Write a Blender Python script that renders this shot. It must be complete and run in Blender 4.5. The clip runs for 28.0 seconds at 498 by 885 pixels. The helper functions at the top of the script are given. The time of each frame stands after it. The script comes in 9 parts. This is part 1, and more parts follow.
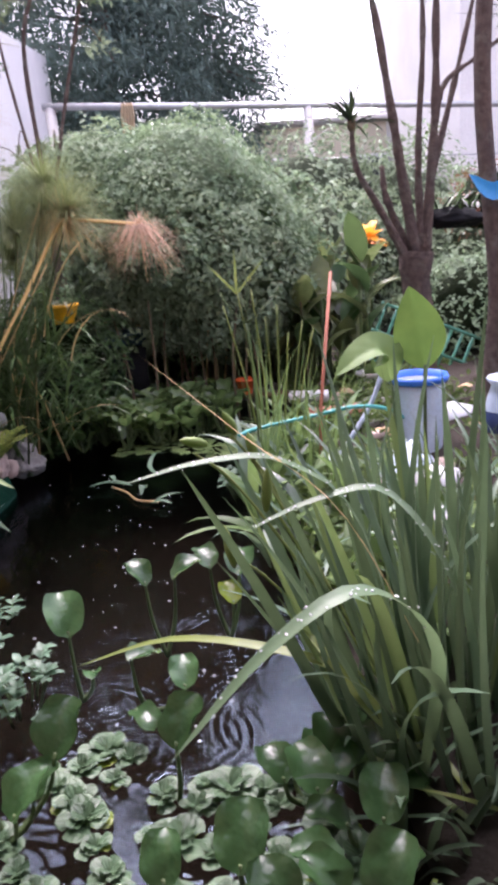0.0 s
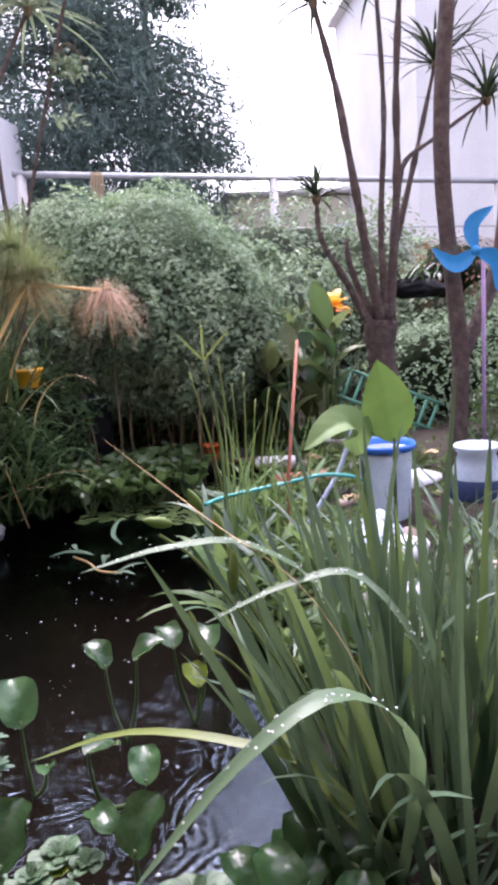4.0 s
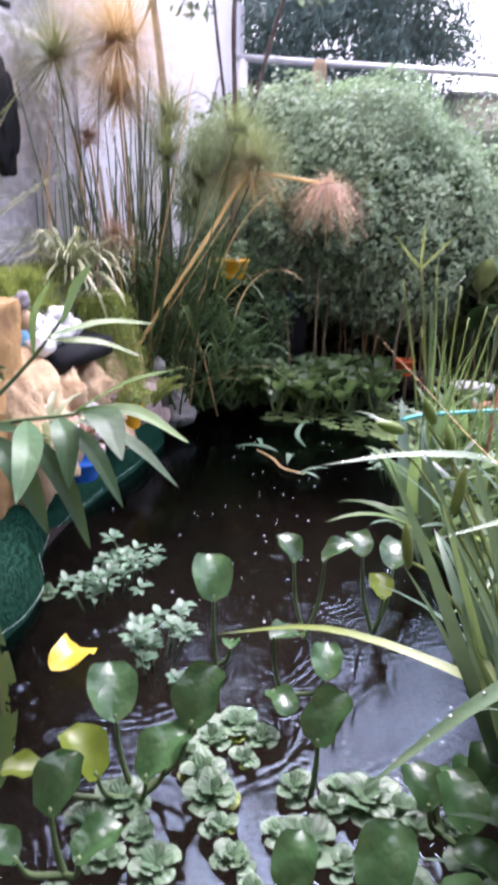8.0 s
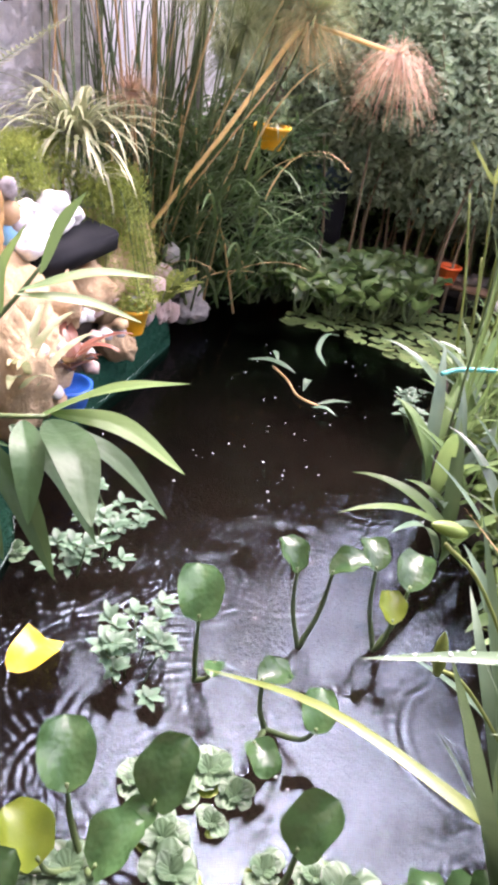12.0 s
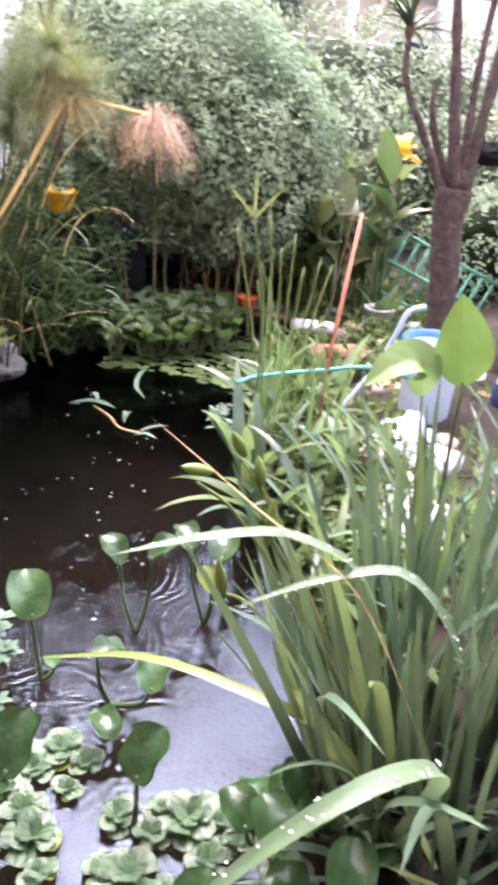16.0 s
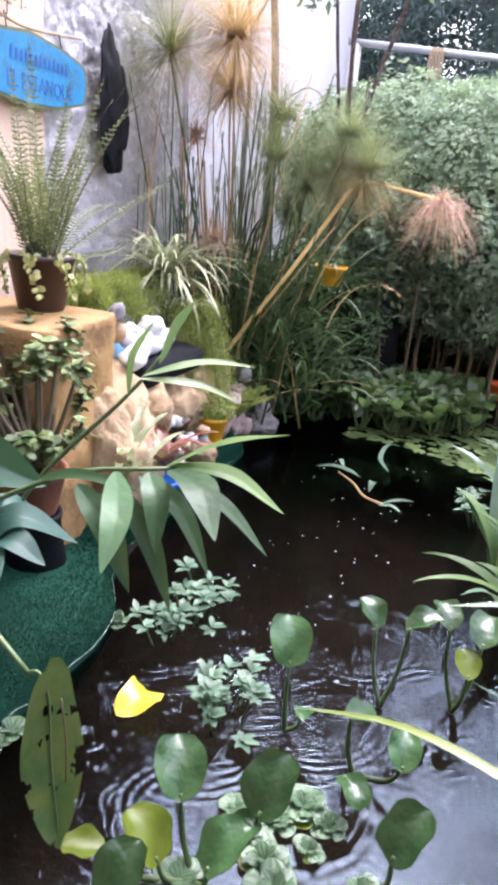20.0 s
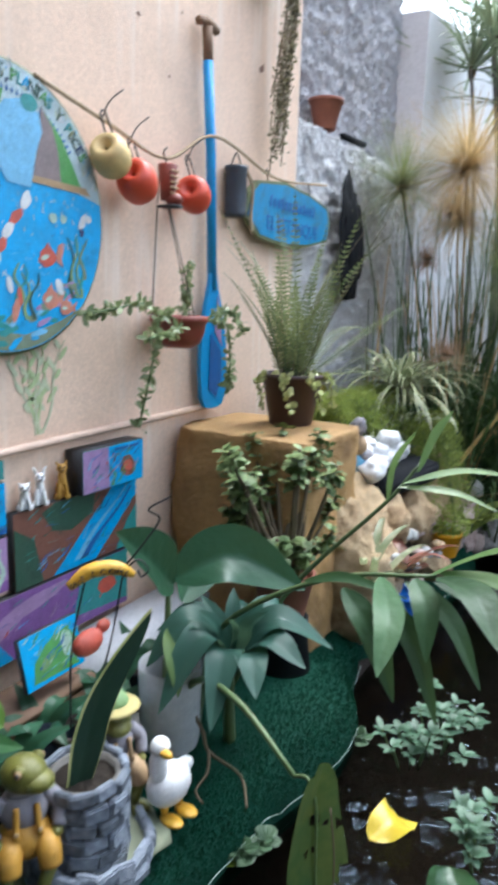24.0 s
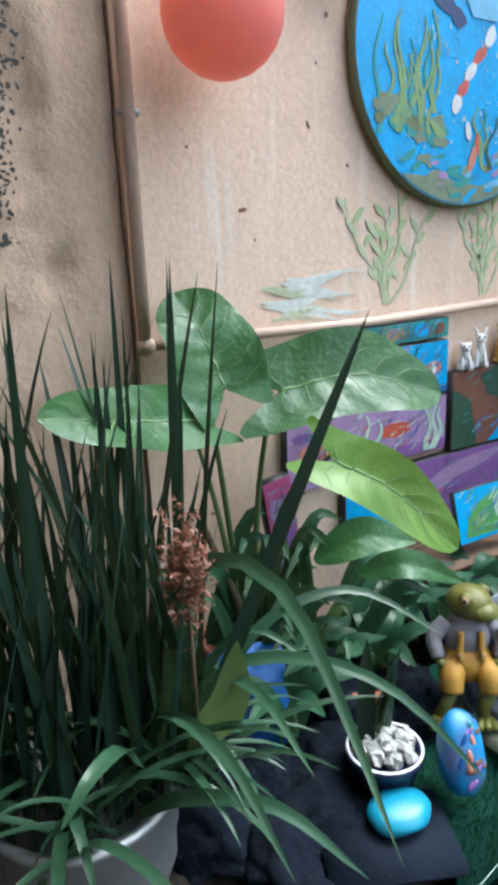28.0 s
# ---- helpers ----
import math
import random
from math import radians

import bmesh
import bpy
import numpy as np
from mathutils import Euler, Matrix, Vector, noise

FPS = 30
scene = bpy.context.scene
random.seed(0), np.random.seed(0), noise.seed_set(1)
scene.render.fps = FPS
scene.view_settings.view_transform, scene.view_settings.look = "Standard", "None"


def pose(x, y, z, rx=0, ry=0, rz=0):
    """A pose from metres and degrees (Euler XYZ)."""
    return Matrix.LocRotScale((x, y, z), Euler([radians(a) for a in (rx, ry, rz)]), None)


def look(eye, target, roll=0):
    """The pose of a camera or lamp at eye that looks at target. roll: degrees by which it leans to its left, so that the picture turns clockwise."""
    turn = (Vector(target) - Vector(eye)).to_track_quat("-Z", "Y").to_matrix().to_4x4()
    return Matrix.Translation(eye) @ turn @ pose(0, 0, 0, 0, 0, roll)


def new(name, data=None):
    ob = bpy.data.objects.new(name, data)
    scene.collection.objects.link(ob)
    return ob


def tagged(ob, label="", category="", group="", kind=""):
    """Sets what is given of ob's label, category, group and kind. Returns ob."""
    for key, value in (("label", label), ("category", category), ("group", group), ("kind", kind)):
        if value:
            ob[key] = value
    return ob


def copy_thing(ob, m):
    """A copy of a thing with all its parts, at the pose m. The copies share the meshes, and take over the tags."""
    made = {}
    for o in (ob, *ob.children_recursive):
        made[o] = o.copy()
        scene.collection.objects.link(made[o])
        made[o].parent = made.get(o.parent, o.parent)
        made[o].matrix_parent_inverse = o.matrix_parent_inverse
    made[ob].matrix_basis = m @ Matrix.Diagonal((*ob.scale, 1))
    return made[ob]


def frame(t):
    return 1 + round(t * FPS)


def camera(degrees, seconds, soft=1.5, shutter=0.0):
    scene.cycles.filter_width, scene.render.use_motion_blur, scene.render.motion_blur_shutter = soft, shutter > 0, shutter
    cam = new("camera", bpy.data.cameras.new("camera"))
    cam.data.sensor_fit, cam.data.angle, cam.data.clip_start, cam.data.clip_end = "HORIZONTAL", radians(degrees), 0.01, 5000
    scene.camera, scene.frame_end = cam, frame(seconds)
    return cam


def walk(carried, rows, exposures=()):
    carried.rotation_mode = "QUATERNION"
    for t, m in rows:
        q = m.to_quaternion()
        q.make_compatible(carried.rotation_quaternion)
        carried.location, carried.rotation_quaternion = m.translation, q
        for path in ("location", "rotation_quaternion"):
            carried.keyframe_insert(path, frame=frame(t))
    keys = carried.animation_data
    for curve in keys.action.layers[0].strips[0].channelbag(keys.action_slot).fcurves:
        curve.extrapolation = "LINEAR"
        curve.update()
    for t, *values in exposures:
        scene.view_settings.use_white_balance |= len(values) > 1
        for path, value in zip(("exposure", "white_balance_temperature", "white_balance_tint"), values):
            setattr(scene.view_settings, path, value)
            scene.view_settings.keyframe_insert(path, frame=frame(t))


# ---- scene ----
cam = camera(38.4, 28.0, soft=4.0, shutter=0.5)
PATH = [
    (0, (0.217, 0.216, 1.323), (0.347, 2.141, 0.795), -4.6),
    (0.5, (0.221, 0.262, 1.318), (0.385, 2.165, 0.724), -3.8),
    (1, (0.21, 0.292, 1.324), (0.31, 2.196, 0.72), -4.4),
    (1.5, (0.204, 0.306, 1.339), (0.232, 2.218, 0.752), -4.3),
    (2, (0.197, 0.285, 1.342), (0.117, 2.231, 0.886), -4.8),
    (2.5, (0.191, 0.298, 1.357), (0.145, 2.254, 0.941), -3.1),
    (3, (0.217, 0.317, 1.344), (0.352, 2.272, 0.946), -3.6),
    (3.5, (0.233, 0.285, 1.352), (0.454, 2.24, 0.99), -4.4),
    (5.5, (0.175, 0.291, 1.332), (0.431, 2.223, 0.881), -1.7),
    (6, (0.165, 0.293, 1.344), (0.254, 2.236, 0.874), -2.7),
    (6.5, (0.119, 0.305, 1.327), (0.03, 2.244, 0.846), -2.5),
    (7, (0.089, 0.307, 1.309), (-0.124, 2.227, 0.792), -1.7),
    (7.5, (0.08, 0.311, 1.311), (-0.15, 2.225, 0.776), -1.2),
    (8, (0.066, 0.349, 1.31), (-0.154, 2.244, 0.709), 1.6),
    (8.5, (0.066, 0.443, 1.339), (-0.212, 2.229, 0.482), 4.8),
    (9, (0.06, 0.642, 1.358), (-0.169, 2.337, 0.321), 12.1),
    (10, (-0.071, 0.901, 1.517), (-0.206, 2.529, 0.363), 9.6),
    (11, (-0.04, 0.921, 1.551), (-0.241, 2.536, 0.39), 7.4),
    (11.5, (-0.047, 0.9, 1.552), (-0.245, 2.583, 0.49), 8.5),
    (13.5, (0.047, 0.739, 1.542), (-0.02, 2.496, 0.59), 6.2),
    (14, (0.117, 0.663, 1.565), (0.104, 2.442, 0.651), 5.7),
    (14.5, (0.167, 0.615, 1.544), (0.19, 2.392, 0.627), 5.5),
    (15, (0.186, 0.58, 1.551), (0.384, 2.367, 0.675), 4.6),
    (15.5, (0.205, 0.559, 1.541), (0.509, 2.331, 0.666), 5.0),
    (16, (0.171, 0.55, 1.559), (0.35, 2.356, 0.719), 4.0),
    (16.5, (0.122, 0.57, 1.552), (0.189, 2.392, 0.729), 4.5),
    (17, (0.084, 0.579, 1.549), (0.079, 2.41, 0.745), 5.9),
    (17.5, (0.038, 0.575, 1.551), (-0.101, 2.423, 0.8), 6.0),
    (18, (0.011, 0.555, 1.538), (-0.19, 2.428, 0.866), 7.3),
    (18.5, (-0.013, 0.544, 1.515), (-0.283, 2.415, 0.86), 6.3),
    (19, (-0.019, 0.527, 1.51), (-0.307, 2.399, 0.867), 6.4),
    (19.5, (-0.035, 0.527, 1.491), (-0.39, 2.382, 0.834), 5.8),
    (20, (-0.051, 0.514, 1.482), (-0.45, 2.355, 0.809), 5.4),
    (20.5, (-0.057, 0.513, 1.465), (-0.499, 2.334, 0.768), 4.7),
    (22.5, (-0.096, 0.46, 1.429), (-0.696, 2.241, 0.743), 1.8),
    (23, (-0.145, 0.432, 1.484), (-0.932, 2.217, 1.044), 1.6),
    (23.5, (-0.151, 0.431, 1.487), (-1.026, 2.196, 1.141), 1.1),
    (24, (-0.18, 0.403, 1.455), (-1.139, 2.115, 1.068), 1.8),
    (24.5, (-0.207, 0.396, 1.433), (-1.289, 2.005, 0.942), 2.6),
    (25, (-0.236, 0.394, 1.385), (-1.453, 1.899, 0.882), 0.6),
    (25.5, (-0.232, 0.415, 1.333), (-1.627, 1.725, 0.752), -4.1),
    (26, (-0.227, 0.412, 1.278), (-1.688, 1.631, 0.661), -5.2),
    (26.5, (-0.224, 0.386, 1.26), (-1.724, 1.527, 0.59), -5.1),
    (27, (-0.234, 0.337, 1.27), (-1.81, 1.354, 0.578), -4.4),
    (27.5, (-0.254, 0.291, 1.281), (-1.881, 1.242, 0.611), -4.3),
    (28, (-0.258, 0.266, 1.285), (-1.917, 1.211, 0.691), -2.6),
]
EXPOSURES = [(0.0, -0.38, 6200, 32), (1.0, -0.12, 6150, 32), (2.0, -0.1, 6150, 32), (3.0, -0.4, 6050, 31), (6.0, -0.4, 6000, 30), (8.0, 0.05, 5900, 31), (11.0, 0.45, 6550, 36), (14.0, 0.65, 6400, 31), (17.0, 0.48, 6350, 33), (19.0, 0.25, 6050, 28), (20.0, 0.15, 5950, 25), (22.9, 0.0, 5800, 10), (23.5, -0.32, 5700, 8), (24.0, -0.6, 5650, 5), (25.0, -0.6, 5600, 2), (28.0, -0.45, 5700, 2)]
walk(cam, [(t, look(e, a, r)) for t, e, a, r in PATH], EXPOSURES)

# ---- light ----
world = bpy.data.worlds.new("overcast_sky")
scene.world = world
world.use_nodes = True
wt = world.node_tree
sky = wt.nodes.new("ShaderNodeTexSky")
sky.sky_type = "NISHITA"
sky.sun_disc = False
sky.sun_elevation, sky.sun_rotation = radians(62), radians(0)
sky.air_density, sky.dust_density, sky.ozone_density = 1.0, 6.0, 1.0
grey = wt.nodes.new("ShaderNodeHueSaturation")
grey.inputs["Saturation"].default_value = 0.42
grey.inputs["Value"].default_value = 7.0
wt.links.new(sky.outputs[0], grey.inputs["Color"])
wt.links.new(grey.outputs[0], wt.nodes["Background"].inputs["Color"])
wt.nodes["Background"].inputs["Strength"].default_value = 0.15
sun = new("sun", bpy.data.lights.new("sun", "SUN"))
sun.data.energy, sun.data.angle, sun.data.color = 0.7, radians(40), (1.0, 0.97, 0.92)
sun.matrix_basis = look((0.3, 7.5, 8.5), (0, 3, 0))
# ---- materials ----
def nodes_of(name):
    m = bpy.data.materials.new(name)
    m.use_nodes = True
    t = m.node_tree
    return m, t, t.nodes["Principled BSDF"], t.nodes["Material Output"]


def add(t, kind, **values):
    n = t.nodes.new(kind)
    for k, v in values.items():
        n.inputs[k.replace("_", " ")].default_value = v
    return n


def mixed(t, fac, a, b, blend="MIX"):
    n = t.nodes.new("ShaderNodeMix")
    n.data_type, n.blend_type = "RGBA", blend
    for socket, value in ((n.inputs[0], fac), (n.inputs[6], a), (n.inputs[7], b)):
        if isinstance(value, (int, float)):
            socket.default_value = value
        elif isinstance(value, tuple):
            socket.default_value = (*value, 1)
        else:
            t.links.new(value, socket)
    return n.outputs[2]


def ramped(t, source, lo, hi):
    n = t.nodes.new("ShaderNodeMapRange")
    n.inputs[1].default_value, n.inputs[2].default_value = lo, hi
    t.links.new(source, n.inputs[0])
    return n.outputs[0]


def noisy(t, coord, scale, detail=4.0, rough=0.6):
    n = add(t, "ShaderNodeTexNoise", Scale=scale, Detail=detail, Roughness=rough)
    t.links.new(coord, n.inputs["Vector"])
    return n.outputs[0]


def plain(name, a, b, rough=0.6, scale=8.0, fine=60.0, bump=0.3, depth=0.004, metal=0.0, stain=None, amount=0.5, coat=0.0, vary=0.0, spec=0.5):
    """A surface of two tones in broad patches, fine grain, relief and an optional stain."""
    m, t, p, _ = nodes_of(name)
    co = t.nodes.new("ShaderNodeTexCoord").outputs["Object"]
    broad = ramped(t, noisy(t, co, scale), 0.3, 0.7)
    grain = noisy(t, co, fine, 6.0, 0.7)
    c = mixed(t, broad, a, b)
    c = mixed(t, 0.35, c, mixed(t, ramped(t, grain, 0.3, 0.7), tuple(x * 0.55 for x in a), tuple(min(1, x * 1.35) for x in b)))
    if stain:
        patch = ramped(t, noisy(t, co, scale * 0.45, 8.0, 0.7), 0.62 - 0.25 * amount, 0.72)
        c = mixed(t, patch, c, stain)
    if vary:
        r = t.nodes.new("ShaderNodeObjectInfo").outputs["Random"]
        h = add(t, "ShaderNodeHueSaturation", Saturation=1.0)
        t.links.new(c, h.inputs["Color"])
        n = t.nodes.new("ShaderNodeMapRange")
        n.inputs[3].default_value, n.inputs[4].default_value = 1 - vary, 1 + vary
        t.links.new(r, n.inputs[0])
        t.links.new(n.outputs[0], h.inputs["Value"])
        c = h.outputs[0]
    t.links.new(c, p.inputs["Base Color"])
    rr = t.nodes.new("ShaderNodeMapRange")
    rr.inputs[3].default_value, rr.inputs[4].default_value = max(0.05, rough - 0.15), min(1, rough + 0.15)
    t.links.new(grain, rr.inputs[0])
    t.links.new(rr.outputs[0], p.inputs["Roughness"])
    p.inputs["Metallic"].default_value = metal
    p.inputs["Coat Weight"].default_value = coat
    p.inputs["Specular IOR Level"].default_value = spec
    bn = add(t, "ShaderNodeBump", Strength=bump, Distance=depth)
    t.links.new(grain, bn.inputs["Height"])
    t.links.new(bn.outputs[0], p.inputs["Normal"])
    return m


def leafy(name, a, b, dry=None, gloss=0.35, per="island", thin=0.3, spread=0.35, spec=0.4, relief=160.0, depth=0.002, scale=12.0):
    """Living leaf: two greens, a value that differs leaf by leaf, some light let through, optional dry tint."""
    m, t, p, out = nodes_of(name)
    co = t.nodes.new("ShaderNodeTexCoord").outputs["Object"]
    if per == "island":
        r = t.nodes.new("ShaderNodeNewGeometry").outputs["Random Per Island"]
    else:
        r = t.nodes.new("ShaderNodeObjectInfo").outputs["Random"]
    n1 = noisy(t, co, scale, 3.0)
    c = mixed(t, ramped(t, n1, 0.3, 0.7), a, b)
    h = add(t, "ShaderNodeHueSaturation", Saturation=1.0)
    t.links.new(c, h.inputs["Color"])
    v = t.nodes.new("ShaderNodeMapRange")
    v.inputs[3].default_value, v.inputs[4].default_value = 1 - spread, 1 + spread
    t.links.new(r, v.inputs[0])
    t.links.new(v.outputs[0], h.inputs["Value"])
    c = h.outputs[0]
    if dry:
        k = t.nodes.new("ShaderNodeMath")
        k.operation = "FRACT"
        k2 = t.nodes.new("ShaderNodeMath")
        k2.operation = "MULTIPLY"
        k2.inputs[1].default_value = 7.31
        t.links.new(r, k2.inputs[0])
        t.links.new(k2.outputs[0], k.inputs[0])
        f = t.nodes.new("ShaderNodeMath")
        f.operation = "MULTIPLY"
        t.links.new(ramped(t, k.outputs[0], 0.78, 0.95), f.inputs[0])
        t.links.new(ramped(t, noisy(t, co, scale * 0.7, 5.0), 0.42, 0.6), f.inputs[1])
        c = mixed(t, f.outputs[0], c, dry)
    t.links.new(c, p.inputs["Base Color"])
    p.inputs["Roughness"].default_value = gloss
    p.inputs["Specular IOR Level"].default_value = spec
    p.inputs["Coat Weight"].default_value = 0.25 * spec
    p.inputs["Coat Roughness"].default_value = 0.18
    fine = noisy(t, co, relief, 2.0)
    bn = add(t, "ShaderNodeBump", Strength=0.3, Distance=depth)
    t.links.new(fine, bn.inputs["Height"])
    t.links.new(bn.outputs[0], p.inputs["Normal"])
    tr = t.nodes.new("ShaderNodeBsdfTranslucent")
    t.links.new(mixed(t, 0.3, c, (0.22, 0.31, 0.10), "MIX"), tr.inputs["Color"])
    ms = t.nodes.new("ShaderNodeMixShader")
    ms.inputs[0].default_value = thin
    t.links.new(p.outputs[0], ms.inputs[1])
    t.links.new(tr.outputs[0], ms.inputs[2])
    t.links.new(ms.outputs[0], out.inputs["Surface"])
    return m


# ---- shapes ----
def linked(name, verts, faces, mat, parent=None, label="", smooth=True):
    me = bpy.data.meshes.new(name)
    me.from_pydata([tuple(v) for v in verts], [], faces)
    if smooth:
        me.shade_smooth()
    for one in (mat if isinstance(mat, (list, tuple)) else [mat]):
        me.materials.append(one)
    ob = new(name, me)
    if parent:
        ob.parent = parent
    if label:
        tagged(ob, label)
    return ob


def part(name, shape, mat, parent, label="", smooth=True):
    return linked(name, shape[0], shape[1], mat, parent, label, smooth)


def base(name, m, label, category, group="", kind=""):
    """The Empty at a thing's foot."""
    ob = new(name)
    ob.matrix_basis = m
    ob.empty_display_size = 0.05
    return tagged(ob, label, category, group, kind)


def merge(*shapes):
    vs, fs = [], []
    for v, f in shapes:
        k = len(vs)
        vs += [tuple(x) for x in v]
        fs += [tuple(i + k for i in q) for q in f]
    return vs, fs


def moved(shape, m):
    return [tuple(m @ Vector(v)) for v in shape[0]], shape[1]


def from_bm(bm):
    bm.verts.index_update()
    out = [tuple(v.co) for v in bm.verts], [tuple(v.index for v in f.verts) for f in bm.faces]
    bm.free()
    return out


def box(x, y, z, bevel=0.0, at=(0, 0, 0), segments=2):
    bm = bmesh.new()
    bmesh.ops.create_cube(bm, size=1, matrix=Matrix.Translation(at) @ Matrix.Diagonal((x, y, z, 1)))
    if bevel:
        bmesh.ops.bevel(bm, geom=list(bm.edges), offset=bevel, segments=segments, affect="EDGES")
    return from_bm(bm)


def lathe(profile, n=28):
    vs, fs = [], []
    for r, z in profile:
        vs += [(r * math.cos(2 * math.pi * i / n), r * math.sin(2 * math.pi * i / n), z) for i in range(n)]
    for k in range(len(profile) - 1):
        for i in range(n):
            j = (i + 1) % n
            fs.append((k * n + i, k * n + j, (k + 1) * n + j, (k + 1) * n + i))
    return vs, fs


def tube(points, radius, n=7):
    """A round bar along points; radius: a number or a function of 0..1."""
    pts = [Vector(p) for p in points]
    vs, fs, side = [], [], None
    for k, p in enumerate(pts):
        d = (pts[min(k + 1, len(pts) - 1)] - pts[max(k - 1, 0)]).normalized()
        if side is None:
            side = d.orthogonal().normalized()
        side = (side - d * side.dot(d)).normalized()
        other = d.cross(side)
        r = radius(k / (len(pts) - 1)) if callable(radius) else radius
        vs += [tuple(p + (side * math.cos(a) + other * math.sin(a)) * r) for a in (2 * math.pi * i / n for i in range(n))]
    for k in range(len(pts) - 1):
        for i in range(n):
            j = (i + 1) % n
            fs.append((k * n + i, k * n + j, (k + 1) * n + j, (k + 1) * n + i))
    fs.append(tuple(range(n))[::-1])
    fs.append(tuple(range((len(pts) - 1) * n, len(pts) * n)))
    return vs, fs


def curve3(points, n=8):
    """Smooth points through the given ones."""
    p = [Vector(q) for q in points]
    p = [2 * p[0] - p[1]] + p + [2 * p[-1] - p[-2]]
    out = []
    for k in range(1, len(p) - 2):
        a, b, c, d = p[k - 1:k + 3]
        for i in range(n):
            s = i / n
            out.append(0.5 * (2 * b + (c - a) * s + (2 * a - 5 * b + 4 * c - d) * s * s + (3 * b - a - 3 * c + d) * s ** 3))
    return out + [p[-2]]


def lump(rx, ry, rz, seed=0, rough=0.18, sub=2, freq=1.6, flat=None):
    """A worn stone: an uneven ball, with an optional flat foot."""
    bm = bmesh.new()
    bmesh.ops.create_icosphere(bm, subdivisions=sub, radius=1)
    for v in bm.verts:
        d = 1 + rough * noise.noise(v.co * freq + Vector((seed * 3.7, seed * 1.3, seed * 7.1))) * 1.6
        v.co = Vector((v.co.x * rx * d, v.co.y * ry * d, v.co.z * rz * d))
        if flat is not None and v.co.z < -flat * rz:
            v.co.z = -flat * rz
    return from_bm(bm)


def ball(rx, ry, rz, at=(0, 0, 0), n=14, m=9):
    prof = [(math.sin(math.pi * k / m), -math.cos(math.pi * k / m)) for k in range(m + 1)]
    v, f = lathe([(max(r, 1e-4), z) for r, z in prof], n)
    return [(x * rx + at[0], y * ry + at[1], z * rz + at[2]) for x, y, z in v], f


def leaf(length, width, tilt0, tilt1, shape="sword", fold=0.25, n=9, across=4, power=1.3, wave=0.0, lobe=0.0, twist=0.0, seed=0, rib=0.0):
    """A leaf that starts at the origin, leaning tilt0 degrees from upright towards +X and tilt1 at its tip.
    shape: sword, lance, heart, round. fold: how far the halves stand up from the midrib."""
    rnd = random.Random(seed)
    ph = rnd.random() * 9
    x = z = 0.0
    vs, fs = [], []
    for k in range(n + 1):
        u = k / n
        a = radians(tilt0 + (tilt1 - tilt0) * u ** power)
        if k:
            x += math.sin(a) * length / n
            z += math.cos(a) * length / n
        if shape == "sword":
            w = min(1, 0.72 + u * 1.2) * (1 - u ** 3.2) ** 0.8
        elif shape == "lance":
            w = (math.sin(math.pi * min(1, u ** 0.85 * 0.97 + 0.03))) ** 0.85
        elif shape == "heart":
            w = (1 - u) ** 0.55 * (0.62 + 0.75 * u) * 1.18
        elif shape == "fan":
            w = (0.26 + 0.74 * min(1, u / 0.7) ** 0.8) * math.sqrt(1 - 0.9 * max(0.0, (u - 0.66) / 0.34) ** 2)
        else:
            w = math.sqrt(max(0.0, 1 - (2 * u - 1) ** 2)) * 0.98 + 0.02
        w = max(w, 0.015) * width / 2
        nx, nz = -math.cos(a), math.sin(a)
        ax, az = math.sin(a), math.cos(a)
        tw = radians(twist) * u
        for i in range(across + 1):
            s = 2 * i / across - 1
            up = fold * (s * s * 1.15 if shape == "round" else abs(s)) * w + rib * w * math.cos(9.42 * s) * (1 - abs(u - 0.55)) + wave * w * math.sin(u * 11 + ph + (3 if s > 0 else 0)) * s * s
            back = -lobe * length * (abs(s) ** 1.5) * (1 - u) ** 2.2
            y, lift = s * w * math.cos(tw) - up * math.sin(tw), up * math.cos(tw) + s * w * math.sin(tw)
            vs.append((x + nx * lift + ax * back, y, z + nz * lift + az * back))
    for k in range(n):
        for i in range(across):
            q = k * (across + 1) + i
            fs.append((q, q + 1, q + across + 2, q + across + 1))
    return vs, fs


def scatter(rng, centers, ways, size, ratio=0.45, jitter=0.5, droop=0.0):
    """Many small pointed leaves as one shape: a folded diamond at each centre, facing roughly its way."""
    n = len(centers)
    c = np.asarray(centers, float)
    d = np.asarray(ways, float) + rng.normal(0, jitter, (n, 3))
    d /= np.linalg.norm(d, axis=1)[:, None] + 1e-9
    a = np.cross(d, rng.normal(0, 1, (n, 3)))
    a[:, 2] -= droop
    a -= d * (a * d).sum(1)[:, None]
    a /= np.linalg.norm(a, axis=1)[:, None] + 1e-9
    b = np.cross(d, a)
    s = (size * rng.uniform(0.6, 1.3, n))[:, None]
    v = np.stack([c, c + a * s * 0.5 + b * s * ratio * 0.5 + d * s * 0.1, c + a * s, c + a * s * 0.5 - b * s * ratio * 0.5 + d * s * 0.1], 1).reshape(-1, 3)
    i = np.arange(n)[:, None] * 4
    f = np.concatenate([np.hstack([i, i + 1, i + 2]), np.hstack([i, i + 2, i + 3])])
    return v.tolist(), f.tolist()


